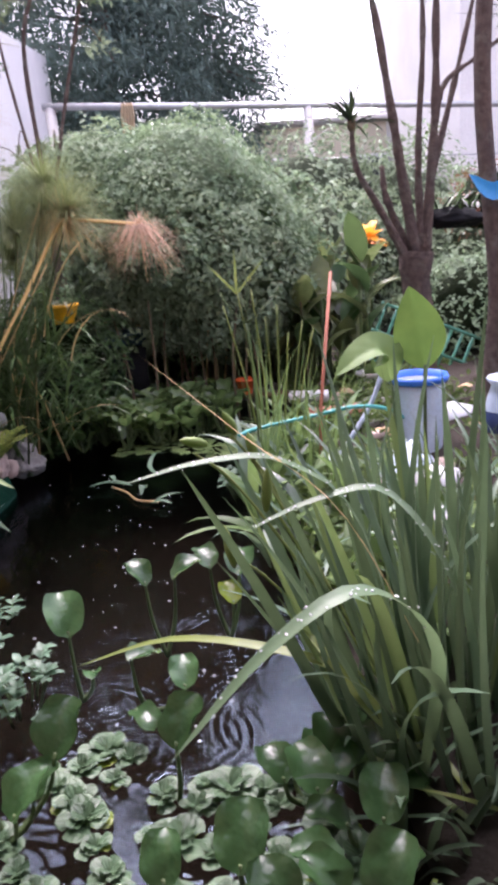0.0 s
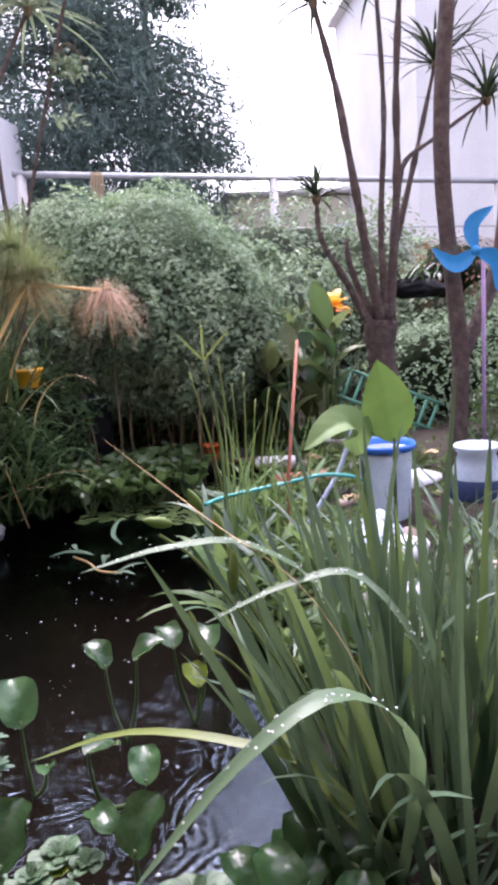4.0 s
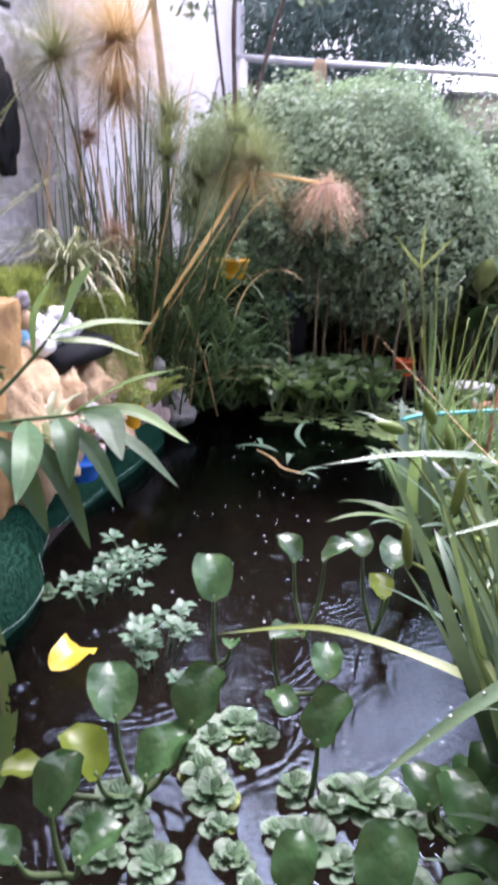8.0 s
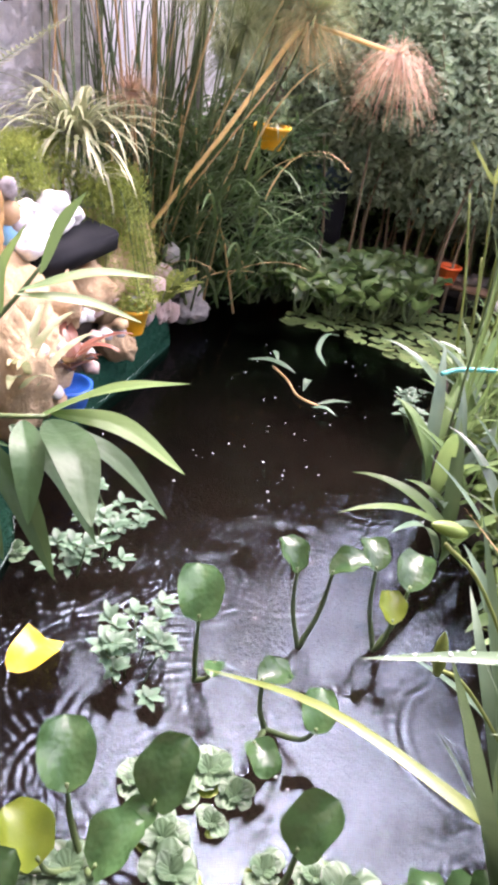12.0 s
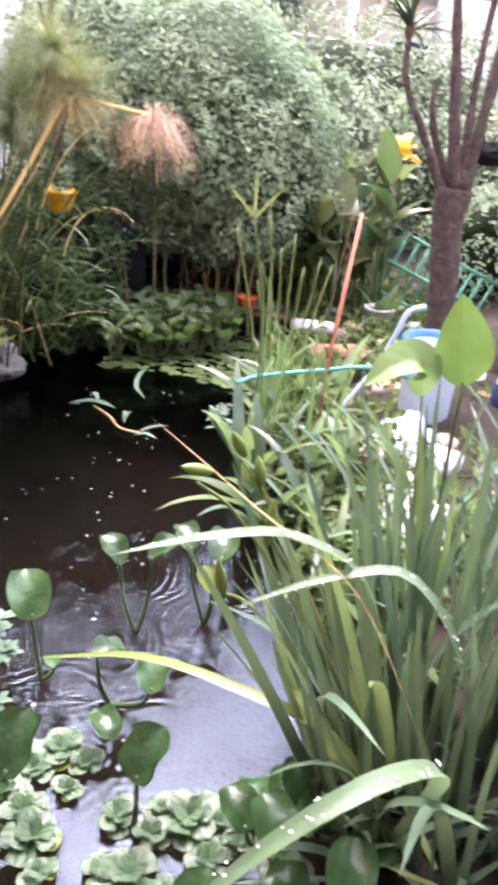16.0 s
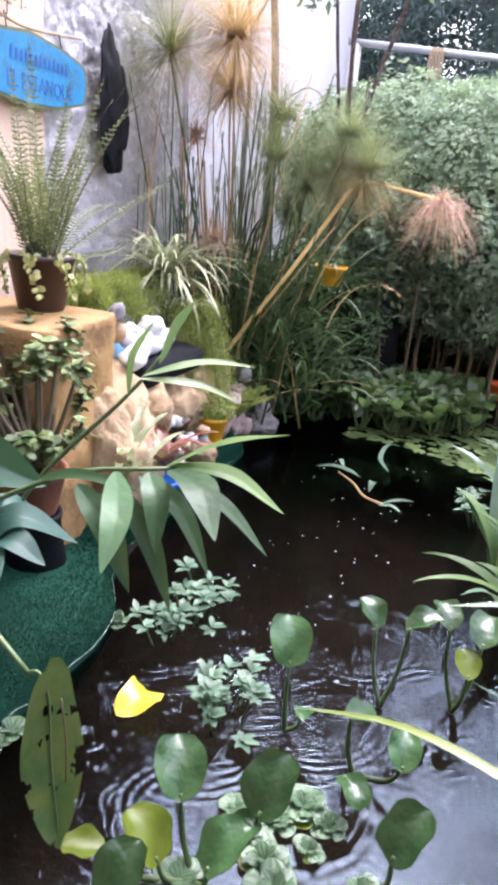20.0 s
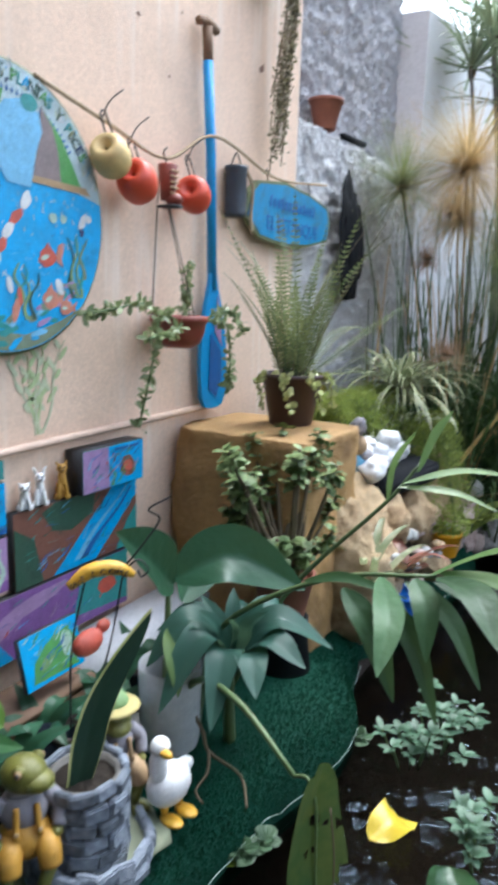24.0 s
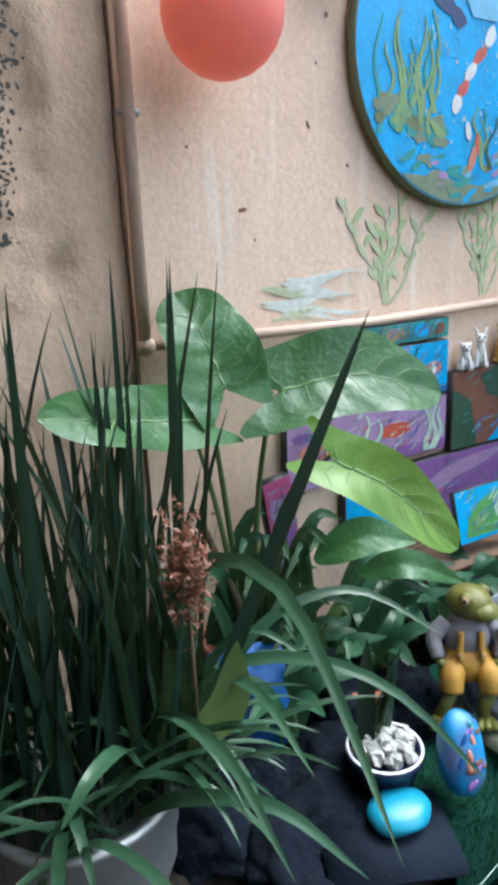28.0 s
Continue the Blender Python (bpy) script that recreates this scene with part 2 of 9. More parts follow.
def scatter_round(rng, centers, ways, size, ratio=0.7, jitter=0.4):
    """Many small fleshy oval leaves as one shape."""
    vs, fs = [], []
    for c, w in zip(centers, ways):
        d = (Vector(w) + Vector(rng.normal(0, jitter, 3))).normalized()
        a = d.cross(Vector(rng.normal(0, 1, 3))).normalized()
        b = d.cross(a)
        s = size * rng.uniform(0.65, 1.2)
        q = len(vs)
        c = Vector(c)
        for u, v, k in ((0, 0, 0), (0.3, 0.42, 0.06), (0.7, 0.46, 0.10), (1, 0.12, 0.04), (1, -0.12, 0.04), (0.7, -0.46, 0.10), (0.3, -0.42, 0.06)):
            vs.append(tuple(c + a * (u * s) + b * (v * s * ratio) + d * (k * s)))
        fs += [(q, q + 1, q + 2, q + 5), (q, q + 5, q + 6), (q + 2, q + 3, q + 4, q + 5)]
    return vs, fs


def ribbon(points, width, shape="lance", fold=0.2, n=10, across=4, up=(0, 0, 1), wave=0.0, seed=0, lobe=0.0, vein=0.0):
    """A leaf along a smooth line of points; its face turns towards up."""
    ph = random.Random(seed).random() * 9
    c = curve3(points, max(2, n // (len(points) - 1)))
    n = len(c) - 1
    vs, fs = [], []
    total = sum((c[k + 1] - c[k]).length for k in range(n))
    for k, p in enumerate(c):
        u = k / n
        d = (c[min(k + 1, n)] - c[max(k - 1, 0)]).normalized()
        side = d.cross(Vector(up)).normalized()
        face = side.cross(d)
        if shape == "sword":
            w = min(1, 0.7 + u * 1.2) * (1 - u ** 3.2) ** 0.8
        elif shape == "heart":
            w = (1 - u) ** 0.55 * (0.62 + 0.75 * u) * 1.18
        elif shape == "round":
            w = math.sqrt(max(0.0, 1 - (2 * u - 1) ** 2)) * 0.98 + 0.02
        else:
            w = math.sin(math.pi * min(1, u ** 0.85 * 0.97 + 0.03)) ** 0.85
        w = max(w, 0.012) * width / 2
        for i in range(across + 1):
            s = 2 * i / across - 1
            lift = fold * abs(s) * w + wave * w * math.sin(u * 11 + ph + (3 if s > 0 else 0)) * s * s
            lift += vein * w * math.sin(2 * math.pi * (6 * u - 1.6 * abs(s))) * (1 - abs(s)) ** 0.3
            back = lobe * total * (1.45 * abs(s) ** 1.1 * (1 - 0.42 * abs(s) ** 3) if shape == "heart" else abs(s) ** 1.5) * (1 - u) ** 2.2
            vs.append(tuple(p + side * (s * w) + face * lift - d * back))
    for k in range(n):
        for i in range(across):
            q = k * (across + 1) + i
            fs.append((q, q + 1, q + across + 2, q + across + 1))
    return vs, fs


def statue(name, pieces, m, label, category):
    """One plain mesh made of several rounded pieces, each (shape, material)."""
    mats, vs, fs, idx = [], [], [], []
    for shape, mat in pieces:
        if mat not in mats:
            mats.append(mat)
        k = len(vs)
        vs += [tuple(v) for v in shape[0]]
        fs += [tuple(i + k for i in q) for q in shape[1]]
        idx += [mats.index(mat)] * len(shape[1])
    ob = linked(name, vs, fs, mats)
    ob.data.polygons.foreach_set("material_index", idx)
    ob.matrix_basis = m
    return tagged(ob, label, category)


def veins(shape, across, every=4, slope=1.3, lift=0.0015):
    """The midrib and side ribs that stand out on a broad leaf's face."""
    v = [Vector(p) for p in shape[0]]
    m = across + 1
    n = len(v) // m
    mid = across // 2
    out = [tube([v[k * m + mid] for k in range(n)], lambda u: 0.0030 * (1 - 0.75 * u), 5)]
    for k in range(1, n - 6, every):
        for way in (-1, 1):
            run = [v[min(n - 1, int(k + slope * i)) * m + mid + way * i] for i in range(0, mid)]
            out.append(tube(run, lambda u: 0.0012 * (1 - 0.7 * u), 4))
    return merge(*out)


def craggy(rx, ry, rz, seed):
    """A broken rock with flat facets, ledges and a grainy skin."""
    bm = bmesh.new()
    bmesh.ops.create_icosphere(bm, subdivisions=4, radius=1)
    o = Vector((seed * 2.1, seed * 5.3, seed * 1.7))
    cuts = [(Vector((math.sin(seed * 3 + k * 2.4), math.cos(seed + k * 2.4), math.sin(k * 1.9 + seed))).normalized(), 0.62 + 0.25 * ((k * 37 + seed * 11) % 10) / 10) for k in range(9)]
    for v in bm.verts:
        q = v.co.copy()
        for nrm, dist in cuts:
            over = q.dot(nrm) - dist
            if over > 0:
                q -= nrm * over * 0.85
        q *= 1 + 0.20 * noise.fractal(q * 3.0 + o, 0.7, 2.1, 6)
        v.co = Vector((q.x * rx * 1.15, q.y * ry * 1.15, max(q.z, -0.8) * rz * 1.1))
    return from_bm(bm)



# ---- the surfaces of this garden ----
rng = np.random.default_rng(7)
M_WALL = plain("painted_plaster", (0.78, 0.585, 0.45), (0.70, 0.515, 0.39), 0.8, 1.6, 70, 0.45, 0.004, stain=(0.50, 0.38, 0.29), amount=0.55)


def streaked(m, pale):
    """Adds rain streaks that run down the wall."""
    t, p = m.node_tree, m.node_tree.nodes["Principled BSDF"]
    old = p.inputs["Base Color"].links[0].from_socket
    mp = t.nodes.new("ShaderNodeMapping")
    mp.inputs["Scale"].default_value = (1.0, 26.0, 1.1)
    t.links.new(t.nodes.new("ShaderNodeTexCoord").outputs["Object"], mp.inputs["Vector"])
    a = ramped(t, noisy(t, mp.outputs[0], 1.0, 3.0), 0.52, 0.75)
    mp2 = t.nodes.new("ShaderNodeMapping")
    mp2.inputs["Scale"].default_value = (1.0, 1.3, 1.0)
    t.links.new(t.nodes.new("ShaderNodeTexCoord").outputs["Object"], mp2.inputs["Vector"])
    where = ramped(t, noisy(t, mp2.outputs[0], 1.7, 2.0), 0.42, 0.62)
    k = t.nodes.new("ShaderNodeMath")
    k.operation = "MULTIPLY"
    t.links.new(a, k.inputs[0])
    t.links.new(where, k.inputs[1])
    t.links.new(mixed(t, k.outputs[0], old, pale), p.inputs["Base Color"])


streaked(M_WALL, (0.76, 0.66, 0.58))
M_ROUGH = plain("rough_whitewash", (0.86, 0.86, 0.89), (0.72, 0.72, 0.76), 0.9, 7.0, 26, 1.0, 0.05, stain=(0.42, 0.41, 0.43), amount=0.35)
# Darker copy of the stained whitewash; the upper wall's shade is in its colour
M_ROUGHSHADE = plain("shaded_grey_whitewash", (0.58, 0.58, 0.62), (0.44, 0.44, 0.48), 0.9, 7.0, 26, 1.0, 0.05, stain=(0.26, 0.25, 0.27), amount=0.45)
M_WHITE = plain("white_paint", (0.66, 0.66, 0.69), (0.58, 0.58, 0.61), 0.7, 3, 50)
M_GREYWALL = plain("old_grey_plaster", (0.55, 0.53, 0.52), (0.44, 0.42, 0.41), 0.85, 1.2, 30)
M_SOIL = plain("wet_soil", (0.036, 0.030, 0.025), (0.062, 0.051, 0.042), 0.9, 6, 50, 1.0, 0.03, spec=0.12)
M_TURF = plain("artificial_turf", (0.006, 0.062, 0.036), (0.003, 0.036, 0.022), 0.9, 4, 240, 1.0, 0.006, spec=0.2)
M_OCHRE = plain("ochre_plaster", (0.50, 0.31, 0.115), (0.33, 0.19, 0.07), 0.8, 7, 45, 1.0, 0.015, stain=(0.20, 0.11, 0.05), amount=0.5)
M_ROCK = plain("dark_stone", (0.13, 0.12, 0.11), (0.22, 0.21, 0.20), 0.75, 9, 60, 0.7, 0.008, vary=0.3)
M_PEBBLE = plain("white_pebble", (0.50, 0.50, 0.48), (0.30, 0.30, 0.29), 0.6, 30, 120, vary=0.15)
M_PINK = plain("pinkish_stone", (0.52, 0.40, 0.36), (0.38, 0.28, 0.25), 0.7, 12, 70, vary=0.25)
M_TERRA = plain("terracotta", (0.30, 0.11, 0.065), (0.20, 0.07, 0.045), 0.8, 9, 80)
M_MAROON = plain("maroon_plastic", (0.25, 0.050, 0.032), (0.18, 0.036, 0.024), 0.4, 9, 60, 0.1)
M_DARKPOT = plain("dark_brown_plastic", (0.045, 0.022, 0.018), (0.035, 0.018, 0.016), 0.5, 9, 60, 0.15)
M_YELLOW = plain("yellow_plastic", (0.80, 0.42, 0.01), (0.72, 0.36, 0.01), 0.4, 6, 60, 0.1)
M_ORANGE = plain("orange_plastic", (0.75, 0.12, 0.02), (0.62, 0.10, 0.02), 0.45, 6, 60, 0.1)
M_BLUEP = plain("blue_plastic", (0.01, 0.14, 0.60), (0.01, 0.10, 0.45), 0.4, 6, 60, 0.1)
M_OAR = plain("turquoise_paint", (0.02, 0.31, 0.68), (0.015, 0.24, 0.58), 0.45, 5, 40, 0.3)
M_STEEL = plain("galvanised_metal", (0.52, 0.53, 0.54), (0.38, 0.39, 0.40), 0.45, 8, 60, 0.2, metal=0.7)
M_WOOD = plain("weathered_wood", (0.22, 0.13, 0.08), (0.14, 0.085, 0.05), 0.75, 14, 90, 0.6)
M_BARK = plain("grey_brown_bark", (0.23, 0.175, 0.155), (0.095, 0.070, 0.062), 0.9, 22, 45, 1.0, 0.05, stain=(0.24, 0.22, 0.19), amount=0.4, spec=0.2)
M_TWIG = plain("twig", (0.16, 0.12, 0.07), (0.09, 0.07, 0.04), 0.8, 20, 80)
M_REDSTICK = plain("rusty_red_stick", (0.40, 0.13, 0.07), (0.28, 0.09, 0.05), 0.6, 9, 60)
M_ROPE = plain("rope", (0.42, 0.32, 0.20), (0.30, 0.22, 0.14), 0.85, 60, 200)
M_WIRE = plain("dark_wire", (0.035, 0.03, 0.03), (0.02, 0.02, 0.02), 0.5, 30, 90, metal=0.4)
M_BLACK = plain("black_plastic", (0.007, 0.008, 0.010), (0.012, 0.013, 0.016), 0.75, 8, 60, spec=0.15)
M_TREL = plain("green_paint", (0.14, 0.42, 0.31), (0.09, 0.32, 0.23), 0.5, 8, 60)
M_HOSE = plain("teal_hose", (0.05, 0.36, 0.33), (0.04, 0.28, 0.26), 0.4, 8, 60)
M_PALEBLUE = plain("pale_blue_white", (0.52, 0.60, 0.68), (0.40, 0.50, 0.62), 0.5, 9, 50)
M_STATUE = plain("white_glaze", (0.80, 0.80, 0.80), (0.70, 0.70, 0.72), 0.45, 20, 90, 0.3)

L_IRIS = leafy("iris_leaf", (0.052, 0.098, 0.062), (0.110, 0.170, 0.104), spec=0.35, gloss=0.35, per="object", spread=0.4, thin=0.25, scale=5)
L_DARK = leafy("dark_sword_leaf", (0.009, 0.024, 0.016), (0.018, 0.038, 0.024), gloss=0.36, spec=0.25, per="object", thin=0.10, spread=0.4, scale=5)
# Yellower copy of the hyacinth leaf, with a sunlit look in its colour
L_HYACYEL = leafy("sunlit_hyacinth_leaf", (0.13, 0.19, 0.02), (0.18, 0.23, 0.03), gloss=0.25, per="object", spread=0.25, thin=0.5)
L_HYAC = leafy("hyacinth_leaf", (0.030, 0.080, 0.030), (0.058, 0.120, 0.044), gloss=0.22, spec=0.6, relief=22.0, depth=0.03, per="object", spread=0.4, thin=0.4)
L_STALK = leafy("green_stalk", (0.10, 0.15, 0.055), (0.07, 0.11, 0.045), gloss=0.45, per="object", thin=0.1)
L_PISTIA = leafy("water_lettuce_leaf", (0.055, 0.105, 0.055), (0.100, 0.160, 0.086), gloss=0.42, spec=0.4, per="object", spread=0.25, thin=0.25)
L_SUCC = leafy("pale_succulent_leaf", (0.20, 0.26, 0.12), (0.34, 0.38, 0.20), gloss=0.35, spread=0.3)
L_HEDGE = leafy("hedge_leaf", (0.155, 0.240, 0.150), (0.285, 0.370, 0.250), gloss=0.6, spec=0.2, spread=0.35, thin=0.4, scale=2.0)
# Near-black lumps behind the leaves: the shade in the gaps is in their colour
L_CORE = plain("leaf_gap_shade", (0.014, 0.024, 0.012), (0.026, 0.034, 0.017), 0.95, 9, 30, 1.0, 0.05, spec=0.05)
# Mid-green lumps that keep the hedge's leaf gaps from going black
L_HEDGECORE = plain("hedge_gap_fill", (0.100, 0.150, 0.088), (0.150, 0.195, 0.120), 0.95, 9, 30, 1.0, 0.05, spec=0.05)
# Paler core for far shrubs, with gap shade and haze in its colour
L_FARCORE = plain("far_gap_haze", (0.07, 0.09, 0.06), (0.10, 0.12, 0.08), 0.95, 6, 30, 1.0, 0.05, spec=0.05)
# Needles lightened and blued: distance haze is part of this colour
L_CONIFER = leafy("hazed_conifer_needle", (0.095, 0.150, 0.135), (0.155, 0.220, 0.195), gloss=0.5, spread=0.45, thin=0.15, scale=1.0)
L_PAPY = leafy("papyrus_ray", (0.195, 0.255, 0.105), (0.290, 0.325, 0.140), gloss=0.5, spread=0.35, thin=0.35)
L_PDRY = leafy("dry_papyrus_ray", (0.50, 0.33, 0.15), (0.60, 0.42, 0.22), gloss=0.6, spread=0.3, thin=0.35)
L_PPINK = leafy("withered_papyrus_ray", (0.42, 0.24, 0.16), (0.52, 0.33, 0.22), gloss=0.6, spread=0.3, thin=0.3)
L_GINGER = leafy("broad_lance_leaf", relief=30.0, depth=0.012, spec=0.3, a=(0.034, 0.082, 0.034), b=(0.060, 0.125, 0.048), gloss=0.5, thin=0.35, per="object", spread=0.35, scale=4)
L_ELEPH = leafy("elephant_ear_leaf", (0.030, 0.104, 0.032), (0.060, 0.155, 0.048), gloss=0.34, relief=45.0, depth=0.012, per="object", spread=0.25, scale=9)
L_CANNA = leafy("canna_leaf", (0.085, 0.155, 0.050), (0.140, 0.215, 0.072), gloss=0.5, spec=0.28, thin=0.4, per="object", spread=0.3, scale=4)
L_FERN = leafy("fern_leaf", (0.165, 0.195, 0.085), (0.235, 0.250, 0.115), gloss=0.45, spread=0.35)
L_SPIDER = leafy("striped_leaf", (0.44, 0.43, 0.27), (0.22, 0.27, 0.13), gloss=0.4, per="object", spread=0.3, scale=20)
L_JADE = leafy("jade_leaf", (0.085, 0.142, 0.050), (0.185, 0.235, 0.090), gloss=0.45, spec=0.2, spread=0.35, thin=0.05)
L_ASPA = leafy("asparagus_fern", (0.36, 0.40, 0.09), (0.23, 0.31, 0.065), gloss=0.6, spread=0.35)
L_PAD = leafy("lily_pad", (0.085, 0.150, 0.052), (0.165, 0.215, 0.080), gloss=0.42, spec=0.3, per="object", spread=0.4)
L_YELLOW = leafy("yellow_leaf", (0.52, 0.38, 0.015), (0.66, 0.50, 0.06), gloss=0.3, per="object", spread=0.1)
L_BROM = leafy("bronze_leaf", (0.24, 0.075, 0.055), (0.15, 0.085, 0.05), gloss=0.35, per="object", spread=0.3)


def water_material():
    m, t, p, out = nodes_of("dark_pond_water")
    gl = t.nodes.new("ShaderNodeBsdfGlossy")
    gl.inputs["Roughness"].default_value = 0.015
    gl.inputs["Color"].default_value = (0.45, 0.58, 0.72, 1)
    tr = t.nodes.new("ShaderNodeBsdfTransparent")
    tr.inputs["Color"].default_value = (0.44, 0.41, 0.38, 1)
    fr = t.nodes.new("ShaderNodeFresnel")
    fr.inputs["IOR"].default_value = 1.31
    co = t.nodes.new("ShaderNodeTexCoord").outputs["Object"]
    a, b = noisy(t, co, 11.0, 3.0), noisy(t, co, 45.0, 2.0)
    s = t.nodes.new("ShaderNodeMath")
    s.operation = "MULTIPLY_ADD"
    s.inputs[1].default_value = 0.05
    low = t.nodes.new("ShaderNodeMath")
    low.operation = "MULTIPLY"
    low.inputs[1].default_value = 0.18
    t.links.new(a, low.inputs[0])
    t.links.new(b, s.inputs[0])
    t.links.new(low.outputs[0], s.inputs[2])
    total = s.outputs[0]
    bn = add(t, "ShaderNodeBump", Strength=0.8, Distance=0.007)
    t.links.new(total, bn.inputs["Height"])
    t.links.new(bn.outputs[0], gl.inputs["Normal"])
    t.links.new(bn.outputs[0], fr.inputs["Normal"])
    mx = t.nodes.new("ShaderNodeMixShader")
    t.links.new(fr.outputs[0], mx.inputs[0])
    t.links.new(tr.outputs[0], mx.inputs[1])
    t.links.new(gl.outputs[0], mx.inputs[2])
    t.links.new(mx.outputs[0], out.inputs["Surface"])
    t.nodes.remove(p)
    return m


M_WATER = water_material()

# ---- the ground, the pond and the walls ----
BANK = [(0.5, 0.62), (3.0, 0.60), (3.75, 0.44), (4.5, 0.55), (5.0, 0.95), (6.1, 1.0)]


def right_bank(y):
    return float(np.interp(y, [b[0] for b in BANK], [b[1] for b in BANK]))


def ground_height(x, y):
    """Basin of the pond, the raised left ledge, soft right bank, level beyond."""
    inside = min(x + 1.06, right_bank(y) - x, y - 0.75, 6.15 - y)
    wob = 0.03 * noise.noise(Vector((x * 3, y * 3, 0.3)))
    if inside > 0:
        return max(-0.5, 0.07 - inside * 6.0)
    if x < -1.05 and y < 6.2:
        return 0.15 if x > -1.8 else 0.1
    return 0.07 + min(0.25, -inside * 0.12) + wob


xs = [-80, -30, -12, -6, -3, -2.2, -1.9] + list(np.arange(-1.75, 2.6, 0.07)) + [2.8, 3.2, 4, 6, 12, 30, 80]
ys = [-60, -20, -6, -2, 0, 0.4] + list(np.arange(0.6, 6.7, 0.09)) + [7, 7.6, 8.5, 10, 13, 18, 30, 60, 150]
gv = [(x, y, ground_height(x, y)) for y in ys for x in xs]
gf = [(r * len(xs) + c, r * len(xs) + c + 1, (r + 1) * len(xs) + c + 1, (r + 1) * len(xs) + c) for r in range(len(ys) - 1) for c in range(len(xs) - 1)]
tagged(linked("ground", gv, gf, M_SOIL), "dark wet soil around a sunken garden pond", "ground", kind="structure")

# water with rings from raindrops
wx, wy = np.arange(-1.07, 1.05, 0.0052), np.concatenate([np.arange(0.7, 1.1, 0.02), np.arange(1.1, 3.0, 0.0052), np.arange(3.0, 6.2, 0.015)])
GX, GY = np.meshgrid(wx, wy)
GZ = np.zeros_like(GX)


def ring(cx, cy, r0, amp, wave, band):
    """One packet of ripples spreading from where a drop fell."""
    reach = r0 + 3 * band
    i0, i1 = np.searchsorted(wy, (cy - reach, cy + reach))
    j0, j1 = np.searchsorted(wx, (cx - reach, cx + reach))
    d = np.hypot(GX[i0:i1, j0:j1] - cx, GY[i0:i1, j0:j1] - cy)
    GZ[i0:i1, j0:j1] += amp * np.cos((d - r0) * 2 * math.pi / wave) * np.exp(-((d - r0) / band) ** 2)


for k in range(260):
    cx, cy = rng.uniform(-1.05, 0.75), rng.uniform(1.2, 3.1) if k % 5 < 3 else rng.uniform(3.0, 5.4)
    far = 1 + 0.5 * max(0.0, cy - 2.9)
    r0 = rng.uniform(0.006, 0.062)
    ring(cx, cy, r0, rng.uniform(0.0005, 0.0015) * far * (1 - 6 * r0), rng.uniform(0.017, 0.023) * far, 0.024 * far)
for k in range(70):
    cx, cy = rng.uniform(-1.05, 0.75), rng.uniform(1.2, 4.6)
    far = 1 + 0.5 * max(0.0, cy - 2.9)
    ring(cx, cy, rng.uniform(0.10, 0.30), rng.uniform(0.0002, 0.0006) * far, rng.uniform(0.026, 0.036) * far, 0.05 * far)
wv = np.stack([GX, GY, GZ], -1).reshape(-1, 3)
nr, nc = GX.shape
ii = np.arange(nr - 1)[:, None] * nc + np.arange(nc - 1)[None]
wf = np.stack([ii, ii + 1, ii + nc + 1, ii + nc], -1).reshape(-1, 4)
pond = linked("water", wv.tolist(), wf.tolist(), M_WATER)
tagged(pond, "dark pond water with rain rings mirroring the sky", "water", kind="structure")

WX = -1.74


def slab(name, corners, thick, mat, label, category):
    """A wall of the given (y, z) outline whose face lies at x = WX."""
    n = len(corners)
    vs = [(WX, y, z) for y, z in corners] + [(WX - thick, y, z) for y, z in corners]
    fs = [tuple(range(n)), tuple(range(2 * n - 1, n - 1, -1))] + [(i, i + n, (i + 1) % n + n, (i + 1) % n) for i in range(n)]
    return tagged(linked(name, vs, fs, mat, smooth=False), label, category, kind="structure")


slab("wall_west", [(0.84, 0), (3.55, 0), (3.56, 4.6), (0.84, 4.6)], 0.22, M_WALL, "salmon-pink painted plaster garden wall with small holes", "wall")


M_WALLOLD = plain("damp_old_plaster", (0.74, 0.545, 0.405), (0.60, 0.43, 0.315), 0.85, 2.2, 22, 0.6, 0.015, stain=(0.46, 0.34, 0.25), amount=0.75)


def old_wall():
    """The older stretch of the same wall, uneven and pitted."""
    vs, fs, n, m = [], [], 150, 170
    for j in range(m + 1):
        for i in range(n + 1):
            y, z = -2.5 + 3.335 * i / n, 4.6 * j / m
            pit = max(0.0, noise.noise(Vector((y * 11, z * 11, 9.0))) - 0.34) + max(0.0, noise.noise(Vector((y * 4, z * 4, 2.0))) - 0.42)
            vs.append((WX - 0.016 + 0.014 * noise.fractal(Vector((y * 2.4, z * 2.4, 4.0)), 0.9, 2.1, 5) - 0.09 * pit, y, z))
    for j in range(m):
        for i in range(n):
            q = j * (n + 1) + i
            fs.append((q, q + 1, q + n + 2, q + n + 1))
    k = len(vs)
    vs += [(WX - 0.25, -2.5, 0), (WX - 0.25, 0.835, 0), (WX - 0.25, 0.835, 4.6), (WX - 0.25, -2.5, 4.6)]
    fs.append((k + 3, k + 2, k + 1, k))
    fs.append(tuple([j * (n + 1) + n for j in range(m + 1)] + [k + 2, k + 1]))
    return tagged(linked("wall_west_old", vs, fs, M_WALLOLD), "damp uneven tan plaster stretch of the garden wall", "wall", kind="structure")


old_wall()


